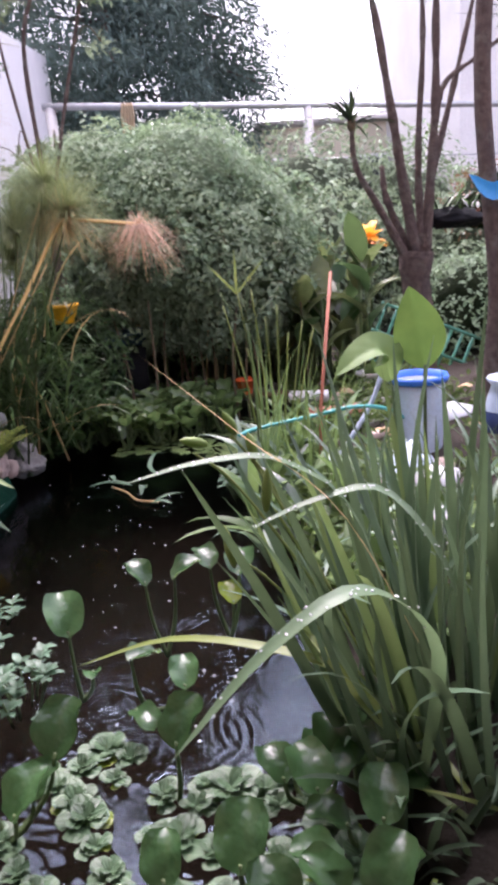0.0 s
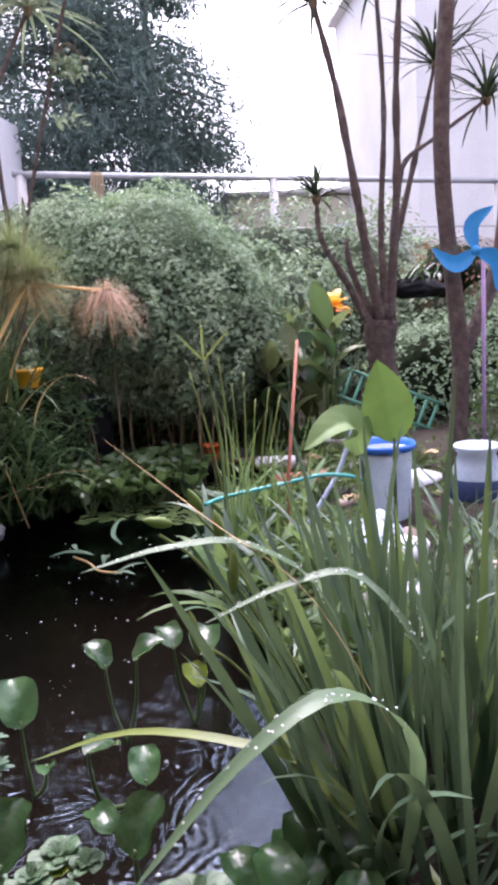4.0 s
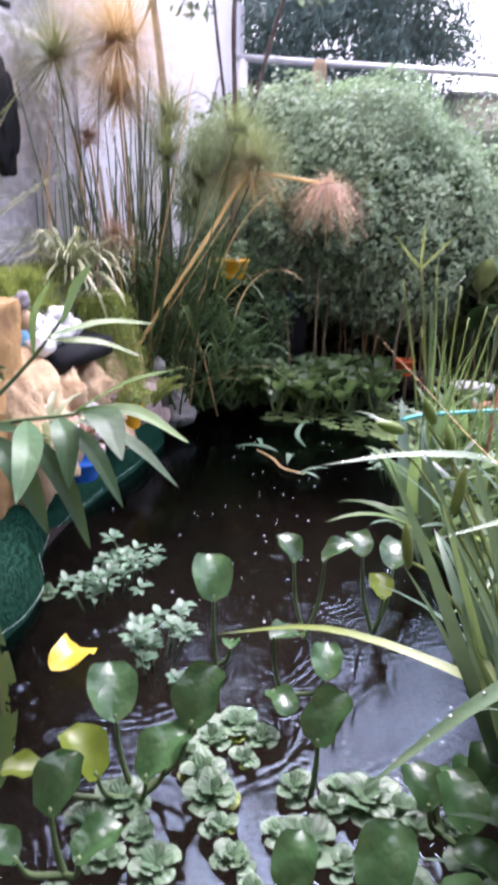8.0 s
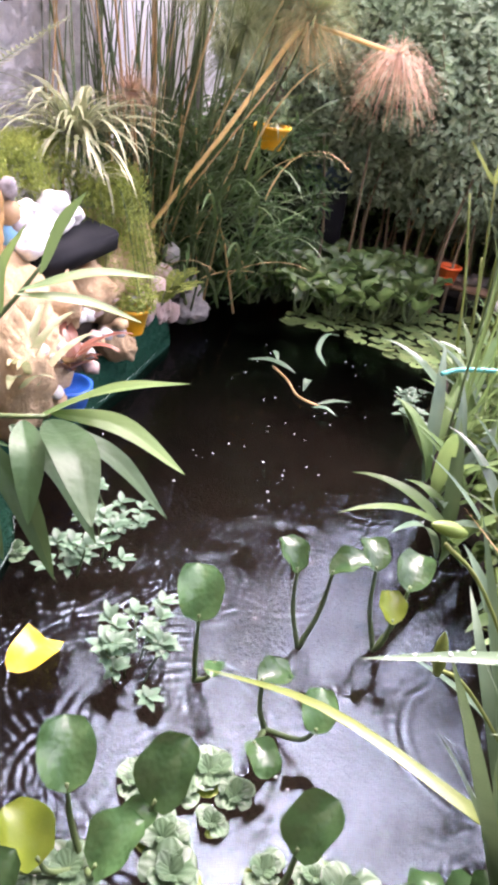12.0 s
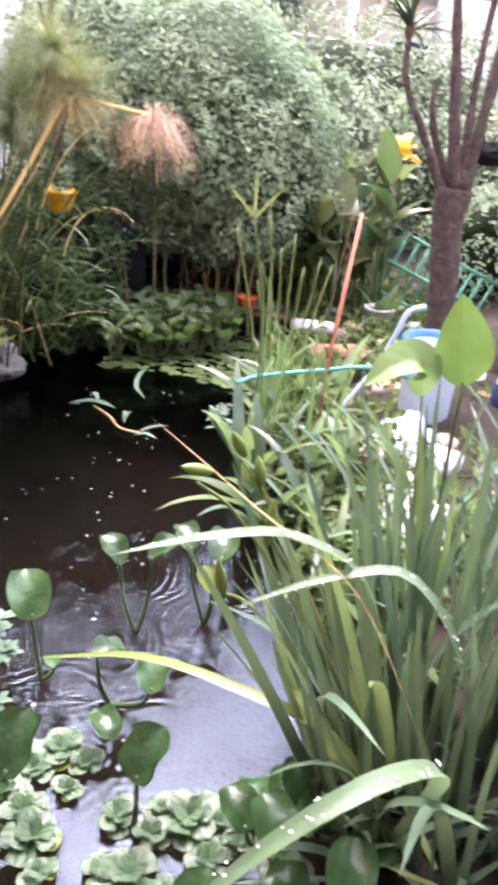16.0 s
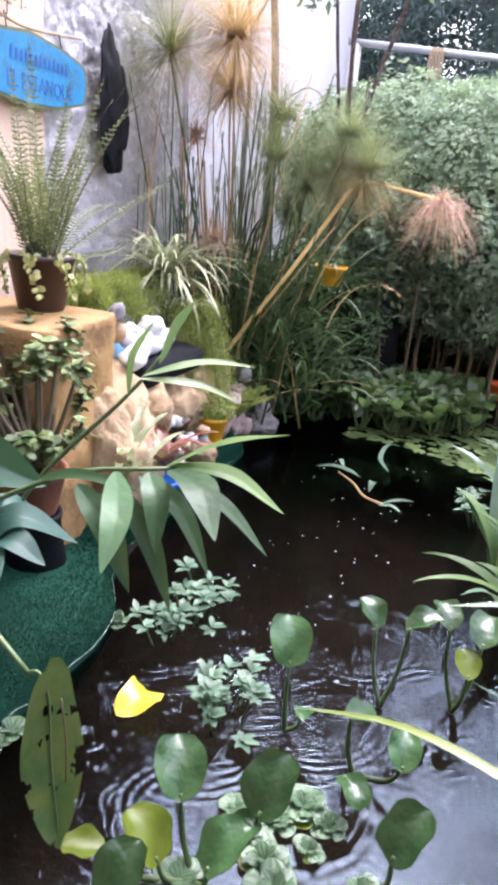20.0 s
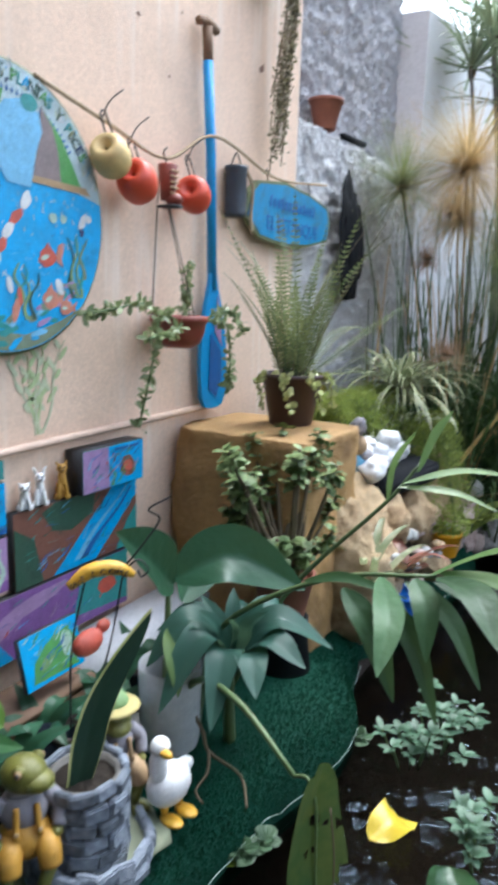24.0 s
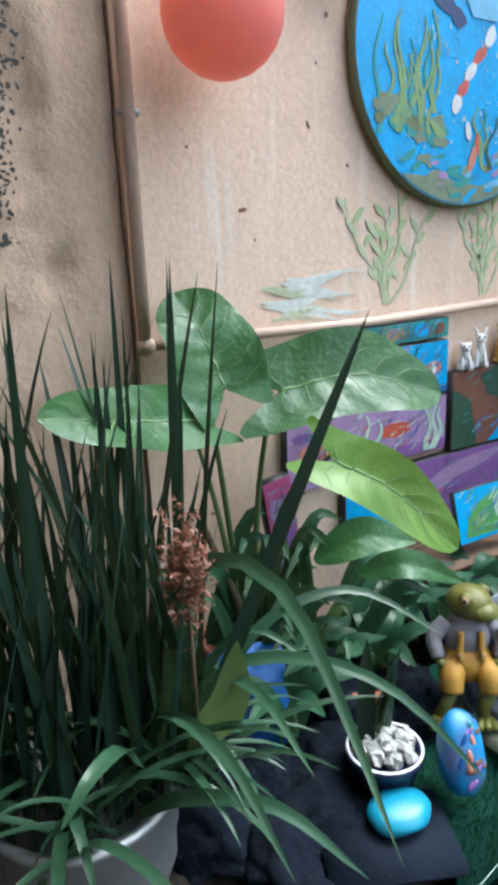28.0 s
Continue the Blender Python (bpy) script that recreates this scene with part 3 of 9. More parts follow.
def rough_wall():
    """The whitewashed wall of coarse plaster, with its lumps as real relief."""
    n, m = 190, 330
    vs, fs = [], []
    for j in range(m + 1):
        for i in range(n + 1):
            y = 3.555 + (5.42 - 3.555) * i / n
            z = 4.3 * j / m
            p = Vector((y * 17, z * 17, 1.0))
            d = 0.020 * noise.fractal(p, 0.7, 2.1, 4) + 0.012 * noise.noise(Vector((y * 5, z * 5, 7)))
            step = min(1.0, max(0.0, (z - 2.315 - 0.03 * noise.noise(Vector((y * 6, 0, 3)))) / 0.03))
            vs.append((WX - 0.035 + d - 0.15 * step, y, z))
    for j in range(m):
        for i in range(n):
            q = j * (n + 1) + i
            fs.append((q, q + 1, q + n + 2, q + n + 1))
    k = len(vs)
    vs += [(WX - 0.3, 3.555, 0), (WX - 0.3, 5.42, 0), (WX - 0.3, 5.42, 4.3), (WX - 0.3, 3.555, 4.3)]
    fs.append((k + 3, k + 2, k + 1, k))
    fs.append(tuple([j * (n + 1) + n for j in range(m + 1)] + [k + 2, k + 1]))
    fs.append(tuple([m * (n + 1) + i for i in range(n, -1, -1)][::-1] + [k + 2, k + 3]))
    ob = linked("wall_rough", vs, fs, [M_ROUGH, M_ROUGHSHADE])
    # faces above the ledge take the shaded copy
    ob.data.polygons.foreach_set("material_index", [1 if min(vs[i][2] for i in q) > 2.325 else 0 for q in fs])
    return tagged(ob, "lumpy whitewashed wall of coarse grey-stained plaster", "wall", kind="structure")


rough_wall()
slab("wall_house", [(5.43, 0), (13.6, 0), (13.6, 4.61), (5.43, 3.37)], 0.25, M_WHITE, "bright white side wall of a low house", "wall")

# Wall out of view, added for bounced light and reflections
tagged(linked("wall_south_unseen", *box(11.0, 0.25, 6.0, 0, (3.5, -2.3, 3.0)), M_WALL, smooth=False), "unseen pink wall added behind the pond's near edge", "wall", kind="structure")
# Roof out of view, added to block sky light over the near bank
tagged(linked("unseen_shade_roof", *box(11.0, 2.95, 0.12, 0, (3.72, -0.72, 2.86)), M_GREYWALL, smooth=False), "unseen plain grey roof added to shade the near bank", "roof", kind="structure")

# ---- planting: builders ----
def blade_plant(name, m, blades, mat, label, category, group="", seed=0, group_mats=None):
    """A clump of single blades; each row: (x, y, z, heading, length, width, tilt0, tilt1, fold, power)."""
    top = base(name, m, label, category, group)
    for k, (x, y, z, head, ln, w, t0, t1, fold, pw) in enumerate(blades):
        b = part("leaf", leaf(ln, w, t0, t1, "sword", fold, 12, 2, pw, seed=seed + k), (group_mats or {}).get(k, mat), top)
        b.matrix_basis = pose(x, y, z, 0, 0, head)
    return top


def crown(name, parent, blobs, count, size, mat, core, seed, ratio=0.45, shell=0.28, droop=0.3, label="", floor=None, jitter=0.55, full=0.64):
    """A crown of many small leaves in an uneven shell round the blobs (x, y, z, rx, ry, rz), with inner lumps whose
    colour stands for the shade in the gaps.
    """
    g = np.random.default_rng(seed)
    vol = np.array([b[3] * b[4] + b[4] * b[5] + b[3] * b[5] for b in blobs])
    pick = g.choice(len(blobs), count, p=vol / vol.sum())
    B = np.array(blobs)[pick]
    d = g.normal(0, 1, (count, 3))
    d /= np.linalg.norm(d, axis=1)[:, None]
    r = 1.06 - shell * g.random(count) ** 1.4
    lumps = np.array([noise.noise(Vector((*(d[i] * 2.6 + B[i, :3] * 1.7),))) for i in range(count)])
    r = r * (1 + (0.34 if shell > 0.2 else 0.24) * lumps)
    c = B[:, :3] + d * B[:, 3:] * r[:, None]
    ok = np.ones(count, bool)
    for b in blobs:
        q = (c - np.array(b[:3])) / np.array(b[3:])
        ok &= (q * q).sum(1) > 0.42
    if floor is not None:
        ok &= c[:, 2] > floor
    c, d = c[ok], d[ok]
    way = d * np.array([1, 1, 0.7]) + np.array([0, 0, 0.55])
    part(name, scatter(g, c, way, size, ratio, jitter, droop), mat, parent, label, smooth=False)
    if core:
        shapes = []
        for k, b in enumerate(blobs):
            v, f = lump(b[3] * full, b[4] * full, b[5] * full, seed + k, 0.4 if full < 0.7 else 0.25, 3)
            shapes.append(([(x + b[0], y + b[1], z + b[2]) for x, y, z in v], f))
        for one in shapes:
            part("leaf_gap_core", one, core, parent)


def umbel(radius, rays, seed, up=0.4, thick=0.0022, droop=0.5):
    """A papyrus head: fine rays that spread and hang."""
    r = random.Random(seed)
    vs, fs = [], []
    for k in range(rays):
        a = r.random() * 2 * math.pi
        e = math.asin(min(1, max(-0.5, r.gauss(up, 0.45))))
        ln = radius * r.uniform(0.7, 1.1)
        hx, hy, hz = math.cos(a) * math.cos(e), math.sin(a) * math.cos(e), math.sin(e)
        sx, sy = -math.sin(a), math.cos(a)
        q = len(vs)
        for j in range(5):
            u = j / 4
            w = thick * (1 - 0.6 * u)
            px, py, pz = hx * ln * u, hy * ln * u, hz * ln * u - droop * ln * u * u * (0.55 + 0.4 * r.random())
            vs += [(px - sx * w, py - sy * w, pz), (px + sx * w, py + sy * w, pz)]
        for j in range(4):
            fs.append((q + 2 * j, q + 2 * j + 1, q + 2 * j + 3, q + 2 * j + 2))
    return vs, fs


def hyacinth(m, leaves, seed, label="glossy green water hyacinth floating on the pond", mat=None):
    """leaves: (dx, dy, height, size, heading, face) with face the tilt of the blade from upright."""
    top = base("water_hyacinth", m, label, "water plant", "water hyacinths")
    for k, (dx, dy, h, size, head, face) in enumerate(leaves):
        foot, tip = Vector((0, 0, 0)), Vector((dx, dy, h))
        mid = foot.lerp(tip, 0.5) + Vector((dx * 0.25, dy * 0.25, -0.01))
        st = part("stalk", tube(curve3([foot, mid, tip], 5), lambda u: 0.0085 * (1 - 0.45 * u), 6), L_STALK, top)
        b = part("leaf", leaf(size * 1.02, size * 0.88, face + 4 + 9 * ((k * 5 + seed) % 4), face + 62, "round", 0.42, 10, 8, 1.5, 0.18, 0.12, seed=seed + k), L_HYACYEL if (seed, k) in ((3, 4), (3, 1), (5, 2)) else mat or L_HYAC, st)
        b.matrix_basis = pose(dx, dy, h - 0.004, 0, 0, head + 34 * math.sin(seed * 2.3 + k * 1.7))
    return top


def pistia(size, seed):
    r = random.Random(seed)
    top = base("water_lettuce", Matrix(), "pale green rosette of water lettuce on the pond", "water plant", "water lettuces")
    n = r.randint(10, 13)
    for k in range(n):
        inner = k / n
        ln = size * (1.0 - 0.5 * inner) * r.uniform(0.8, 1.15)
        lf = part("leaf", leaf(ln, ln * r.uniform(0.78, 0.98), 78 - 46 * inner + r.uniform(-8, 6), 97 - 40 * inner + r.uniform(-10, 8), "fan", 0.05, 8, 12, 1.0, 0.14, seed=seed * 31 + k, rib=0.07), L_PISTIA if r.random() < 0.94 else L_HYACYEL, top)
        lf.matrix_basis = pose(0, 0, 0.006 + 0.014 * inner, 0, 0, k * 137.5 + r.uniform(-20, 20))
    return top


def pot_shape(r0, r1, h, wall=0.006, lip=0.012):
    return lathe([(0.001, 0), (r0 * 0.96, 0), (r0, 0.006), (r1, h - lip * 1.6), (r1 + lip * 0.6, h - lip * 1.5), (r1 + lip * 0.6, h), (r1 - wall, h), (r1 - wall, h - 0.02), (0.001, h - 0.025)], 28)


# ---- the pond's plants ----
def iris_clump():
    r = random.Random(3)
    blades = []
    top = base("iris_clump", pose(0.80, 1.76, 0.0), "tall clump of green iris swords wet with rain on the bank", "iris")
    for k in range(112):
        a = r.random() * 2 * math.pi
        rad = math.sqrt(r.random())
        x, y = 0.26 * rad * math.cos(a), 0.30 * rad * math.sin(a)
        ln = r.uniform(0.72, 1.22) * (0.8 if y < -0.15 else 1.0)
        lean = 8 + 55 * (-0.02 - x) + r.gauss(0, 6)
        lean = min(21, lean) if x < 0.05 else r.gauss(-4, 7)
        ln *= 0.86 if x < -0.12 else 1.0
        t0 = r.uniform(0, 9)
        t1 = t0 + (r.uniform(2, 18) if r.random() < 0.88 else r.uniform(40, 100))
        head = (-90 if y < 0.05 or r.random() < 0.5 else 90) + r.gauss(0, 42)
        b = part("leaf", leaf(ln, r.uniform(0.018, 0.038), t0, t1, "sword", r.uniform(0.12, 0.35), 12, 2, r.uniform(1.5, 2.8), seed=100 + k), L_IRISPALE if k % 9 == 0 else L_IRIS, top)
        b.matrix_basis = Matrix.Translation((x, y, -0.02)) @ Matrix.Rotation(radians(-lean), 4, "Y") @ Matrix.Rotation(radians(head), 4, "Z")
    for k in range(130):
        x, y = r.uniform(-0.27, 0.55), r.uniform(-0.50, 0.1)
        b = part("short_leaf", leaf(r.uniform(0.14, 0.42), r.uniform(0.02, 0.034), r.uniform(0, 30), r.uniform(20, 75), "sword", 0.3, 8, 2, 1.5, seed=700 + k), L_IRIS, top)
        b.matrix_basis = pose(x, y, -0.02, 0, 0, r.uniform(-170, 10))
    top = base("fallen_iris_leaves", pose(0.62, 1.46, 0.02), "yellowed fallen iris leaves at the foot of the clump", "iris")
    for k in range(9):
        b = part("leaf", leaf(r.uniform(0.2, 0.4), r.uniform(0.012, 0.02), r.uniform(60, 85), r.uniform(88, 100), "sword", 0.15, 8, 2, 1.2, seed=k), (L_IRISYEL, L_IRIS, L_IRISPALE)[k % 3], top)
        b.matrix_basis = pose(r.uniform(-0.08, 0.35), r.uniform(-0.12, 0.2), r.uniform(0.01, 0.09), 0, 0, r.uniform(100, 260))


L_IRISYEL = leafy("yellowing_iris_leaf", (0.150, 0.210, 0.055), (0.205, 0.250, 0.075), gloss=0.3, per="object", spread=0.1, scale=5)
L_IRISPALE = leafy("young_iris_leaf", (0.12, 0.185, 0.06), (0.17, 0.235, 0.085), gloss=0.35, per="object", spread=0.25, thin=0.3, scale=5)
iris_clump()


def long_leaves():
    """The long wet leaves that reach out of the clump."""
    top = base("iris_leaf_spray", pose(0, 0, 0), "long arching iris leaves beaded with raindrops", "iris")
    rows = [([(0.66, 1.62, 0.05), (0.62, 1.38, 0.55), (0.445, 1.17, 0.815), (0.29, 1.11, 0.78), (0.13, 1.07, 0.64)], 0.032, L_IRISWET), ([(0.72, 1.80, 0.05), (0.55, 1.66, 0.70), (0.38, 1.58, 0.90), (0.22, 1.54, 0.93), (0.06, 1.51, 0.91)], 0.026, L_IRISWET),
            ([(0.82, 1.72, 0.05), (0.74, 1.60, 0.55), (0.60, 1.60, 0.80), (0.45, 1.60, 0.81), (0.27, 1.58, 0.755)], 0.027, L_IRISWET), ([(0.70, 1.68, 0.03), (0.52, 1.70, 0.30), (0.35, 1.747, 0.378), (0.08, 1.92, 0.34), (-0.205, 2.07, 0.20)], 0.030, L_IRISYEL),
            ([(0.74, 1.72, 0.03), (0.58, 1.62, 0.22), (0.48, 1.66, 0.36), (0.40, 1.76, 0.45)], 0.034, L_IRISYEL), ([(0.72, 1.68, 0.30), (0.50, 1.60, 0.76), (0.294, 1.554, 0.972), (0.12, 1.516, 1.148)], 0.006, L_PDRY), ([(0.66, 1.85, 0.03), (0.45, 1.95, 0.4), (0.36, 2.05, 0.62)], 0.03, L_IRIS),
            ([(0.90, 1.55, 0.05), (0.82, 1.25, 0.55), (0.68, 1.02, 0.62), (0.55, 0.90, 0.45)], 0.036, L_IRIS), ([(0.88, 1.7, 0.05), (0.72, 1.2, 0.75), (0.62, 1.0, 0.8), (0.5, 0.86, 0.7)], 0.03, L_IRIS)]
    for k, (pts, w, mat) in enumerate(rows):
        part("leaf", ribbon(pts, w, "sword", 0.18, 16, 4, (0, -0.3, 1), 0.0, k), mat, top)
    g = random.Random(5)
    for pts, w, _ in rows[:3]:
        c = curve3(pts, 10)
        for k in range(44):
            q = c[g.randint(12, len(c) - 3)]
            o = part("raindrop", DROP, M_DROP, top)
            s = g.uniform(0.5, 1.2)
            o.matrix_basis = pose(q.x + g.uniform(-.4, .4) * w, q.y + g.uniform(-.4, .4) * w, q.z + 0.002) @ Matrix.Scale(s, 4)


L_IRISWET = leafy("wet_iris_leaf", (0.085, 0.145, 0.08), (0.125, 0.19, 0.105), gloss=0.36, spec=0.3, per="object", spread=0.1, scale=5)
M_DROP = plain("raindrop", (0.75, 0.78, 0.8), (0.7, 0.72, 0.75), 0.1, 5, 20, 0.0)
DROP = ball(0.0022, 0.0022, 0.0015, n=8, m=5)
long_leaves()

# water hyacinths near the camera, in their clumps
random.seed(5)
hyacinth(pose(-0.23, 2.20, 0.0), [(-0.01, -0.01, 0.25, 0.135, 85, 12), (0.05, -0.03, 0.12, 0.06, -60, 40)], 1)
hyacinth(pose(0.075, 1.72, 0.0), [(0.01, -0.02, 0.19, 0.125, 80, 6)], 2)
hyacinth(pose(-0.33, 1.66, 0.0), [(-0.06, 0.05, 0.19, 0.135, 95, 15), (-0.07, -0.07, 0.13, 0.12, 130, 25), (0.04, -0.05, 0.12, 0.125, 70, 20), (0.12, 0.07, 0.18, 0.14, 85, 8), (-0.18, -0.1, 0.15, 0.085, 170, 40), (0.07, 0.02, 0.11, 0.09, 40, 30)], 3)
hyacinth(pose(0.03, 2.40, 0.0), [(-0.05, 0.03, 0.27, 0.10, 130, 25), (0.05, 0.05, 0.27, 0.11, 50, 35)], 4)
hyacinth(pose(0.25, 2.46, 0.0), [(-0.05, 0.05, 0.27, 0.10, 140, 35), (0.05, 0.02, 0.25, 0.12, 60, 30), (0.02, -0.04, 0.17, 0.09, 80, 20)], 5)
hyacinth(pose(-0.02, 2.10, 0.0), [(-0.03, -0.02, 0.2, 0.10, 10, 66), (0.12, -0.06, 0.12, 0.10, 85, 15), (-0.02, -0.12, 0.10, 0.09, -20, 75)], 6)
hyacinth(pose(0.21, 1.40, 0.0), [(0.0, -0.03, 0.14, 0.13, 85, 5), (-0.16, 0.0, 0.10, 0.10, 110, 15)], 7)
hyacinth(pose(0.38, 1.66, 0.0), [(-0.05, -0.03, 0.11, 0.10, 130, 40), (0.02, -0.1, 0.13, 0.12, 75, 30), (0.04, 0.04, 0.1, 0.10, 60, 50), (-0.02, 0.05, 0.08, 0.09, 120, 55), (0.08, -0.03, 0.10, 0.1, 30, 45)], 8)
hyacinth(pose(0.50, 1.50, 0.0), [(-0.05, -0.02, 0.1, 0.10, 140, 35), (0.02, -0.06, 0.14, 0.12, 85, 20), (0.05, 0.04, 0.12, 0.11, 40, 45)], 9)

hyacinth(pose(-0.42, 1.44, 0.0), [(-0.03, 0.02, 0.15, 0.12, 100, 12), (0.05, -0.04, 0.10, 0.10, 60, 30), (-0.08, -0.05, 0.09, 0.09, 150, 35)], 10)
hyacinth(pose(0.44, 1.28, 0.0), [(-0.05, 0.0, 0.12, 0.11, 120, 20), (0.03, -0.04, 0.16, 0.12, 80, 15), (0.05, 0.05, 0.10, 0.10, 40, 35), (-0.03, 0.07, 0.13, 0.11, 140, 25)], 12)
hyacinth(pose(0.28, 1.26, 0.0), [(0.0, -0.02, 0.13, 0.12, 85, 14), (-0.07, 0.03, 0.08, 0.09, 130, 40)], 14)
hyacinth(pose(0.52, 1.68, 0.0), [(-0.06, 0.0, 0.13, 0.10, 120, 25), (0.03, -0.05, 0.11, 0.11, 80, 25), (0.0, 0.06, 0.15, 0.10, 50, 30)], 16)

pist = [pistia(0.066, 11), pistia(0.074, 12), pistia(0.056, 13), pistia(0.062, 14)]
PIST = [(-0.42, 1.57), (-0.36, 1.64), (-0.29, 1.55), (-0.34, 1.48), (-0.24, 1.48), (-0.155, 1.685), (-0.12, 1.60), (-0.245, 1.81), (-0.19, 1.875), (-0.13, 1.935), (-0.095, 1.815), (-0.06, 1.89), (-0.29, 1.875), (-0.19, 1.755),
        (0.035, 1.735), (0.115, 1.69), (0.145, 1.755), (0.205, 1.725), (0.285, 1.71), (0.345, 1.745), (0.01, 1.60), (0.075, 1.585), (0.15, 1.54), (0.32, 1.66), (0.25, 1.62), (0.43, 1.565), (0.41, 1.67),
        (-0.945, 1.92), (-0.905, 2.52), (-0.99, 1.86), (-0.03, 1.45), (0.06, 1.43), (0.17, 1.42), (0.30, 1.48), (0.38, 1.42), (-0.15, 1.40), (-0.42, 1.37), (0.47, 1.47), (-0.08, 1.52)]
for k, (x, y) in enumerate(PIST):
    m = pose(x, y, 0.0, 0, 0, k * 71) @ Matrix.Scale(0.85 + 0.3 * ((k * 7) % 10) / 10, 4)
    if k < 4:
        pist[k].matrix_basis = m
    else:
        copy_thing(pist[k % 4], m)

# hedge shrub behind the pond
hedge = base("hedge_shrub", pose(0.2, 6.9, 0.1) @ Matrix.Scale(1.04, 4), "dense rain-wet evergreen shrub arching behind the pond", "shrub")
crown("crown", hedge, [(-0.55, 0.0, 1.45, 0.65, 0.8, 0.75), (0.0, -0.3, 1.3, 0.75, 0.9, 0.85), (0.38, -0.45, 1.05, 0.62, 0.8, 0.75), (0.66, 0.0, 1.1, 0.48, 0.7, 0.65),
                       (-0.5, -0.2, 0.95, 0.55, 0.7, 0.6), (0.0, 0.7, 1.7, 0.85, 0.7, 0.55), (0.6, 0.8, 1.3, 0.6, 0.7, 0.65), (-1.1, 0.6, 1.4, 0.5, 0.7, 0.7)],
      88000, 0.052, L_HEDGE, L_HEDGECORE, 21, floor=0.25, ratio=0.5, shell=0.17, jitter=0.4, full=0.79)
# arching shoots that stand out of the hedge
gsh = np.random.default_rng(44)
for k in range(110):
    x, y = gsh.uniform(-1.1, 0.95), gsh.uniform(-1.1, 0.5)
    z = 1.95 - 0.35 * abs(x) - (0.9 * max(0, -0.35 - y)) + gsh.uniform(-0.25, 0.05)
    h1, ln = gsh.uniform(0, 6.28), gsh.uniform(0.25, 0.5)
    dx, dy = math.cos(h1) * ln, -abs(math.sin(h1)) * ln
    c = curve3([(x, y, z - 0.1), (x + dx * 0.4, y + dy * 0.4, z + 0.10), (x + dx, y + dy, z - 0.12)], 8)
    sh = part("shoot", tube(c, 0.003, 4), M_TWIG, hedge)
    ce = [tuple(p) for p in c[2:] for _ in range(6)]
    part("shoot_foliage", scatter(gsh, ce, np.tile([0.0, -0.35, 0.9], (len(ce), 1)), 0.062, 0.5, 0.5, 0.6), L_HEDGE, sh, smooth=False)
for k in range(46):
    r = random.Random(k)
    x, y = r.uniform(-0.9, 1.0), r.uniform(-1.25, 0.0)
    part("stem", tube(curve3([(x, y, -0.1), (x + r.uniform(-.05, .05), y + r.uniform(-.1, .1), 0.35), (x + r.uniform(-.12, .12), y, 0.85)], 4), lambda u: 0.011 - 0.005 * u, 6), M_TWIG, hedge)

# conifers beyond the fence
def conifer(name, m, height, seed, n=9000):
    r = random.Random(seed)
    g = np.random.default_rng(seed)
    top = base(name, m, "tall dark conifer with drooping feathery boughs", "tree", "conifers beyond the fence")
    part("trunk", tube([(0, 0, 0), (0.05, 0, height * 0.5), (0.0, 0.05, height)], lambda u: 0.22 * (1 - 0.85 * u), 10), M_BARK, top)
    c, w = [], []
    limbs = []
    for k in range(70):
        z = height * r.uniform(0.12, 1.0)
        a = r.random() * 2 * math.pi
        ln = (1 - (z / height) * 0.7) * height * 0.34 * r.uniform(0.6, 1.1)
        pts = [Vector((0, 0, z)), Vector((math.cos(a) * ln * 0.5, math.sin(a) * ln * 0.5, z + 0.05 * ln)), Vector((math.cos(a) * ln, math.sin(a) * ln, z - 0.18 * ln))]
        limbs.append(tube(pts, lambda u: 0.05 * (1 - 0.8 * u), 5))
        cc = curve3(pts, 8)
        for j in range(n // 70):
            p = cc[int((r.random() ** 0.7) * (len(cc) - 1))]
            s = 0.10 * ln + 0.12
            q = p + Vector((r.gauss(0, s), r.gauss(0, s), r.gauss(-0.1, s * 0.8)))
            c.append(tuple(q))
            w.append((math.cos(a) * 0.4, math.sin(a) * 0.4, 0.6))
    for one in limbs[::2]:
        part("limb", one, M_BARK, top)
    part("crown", scatter(g, c, w, 0.18, 0.16, 0.6, 1.2), L_CONIFER, top, smooth=False)
    return top


conifer("conifer_tree", pose(-0.9, 15.5, 0), 11.0, 1, 76000)
conifer("conifer_tree", pose(0.6, 16.5, 0), 9.5, 2, 50000)
conifer("conifer_tree", pose(-3.2, 17.5, 0), 10.5, 4, 14000)

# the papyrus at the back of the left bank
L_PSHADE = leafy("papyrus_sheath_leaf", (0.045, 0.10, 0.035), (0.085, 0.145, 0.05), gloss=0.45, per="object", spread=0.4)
M_STRAW = plain("straw_stem", (0.74, 0.54, 0.22), (0.62, 0.42, 0.15), 0.6, 20, 80)


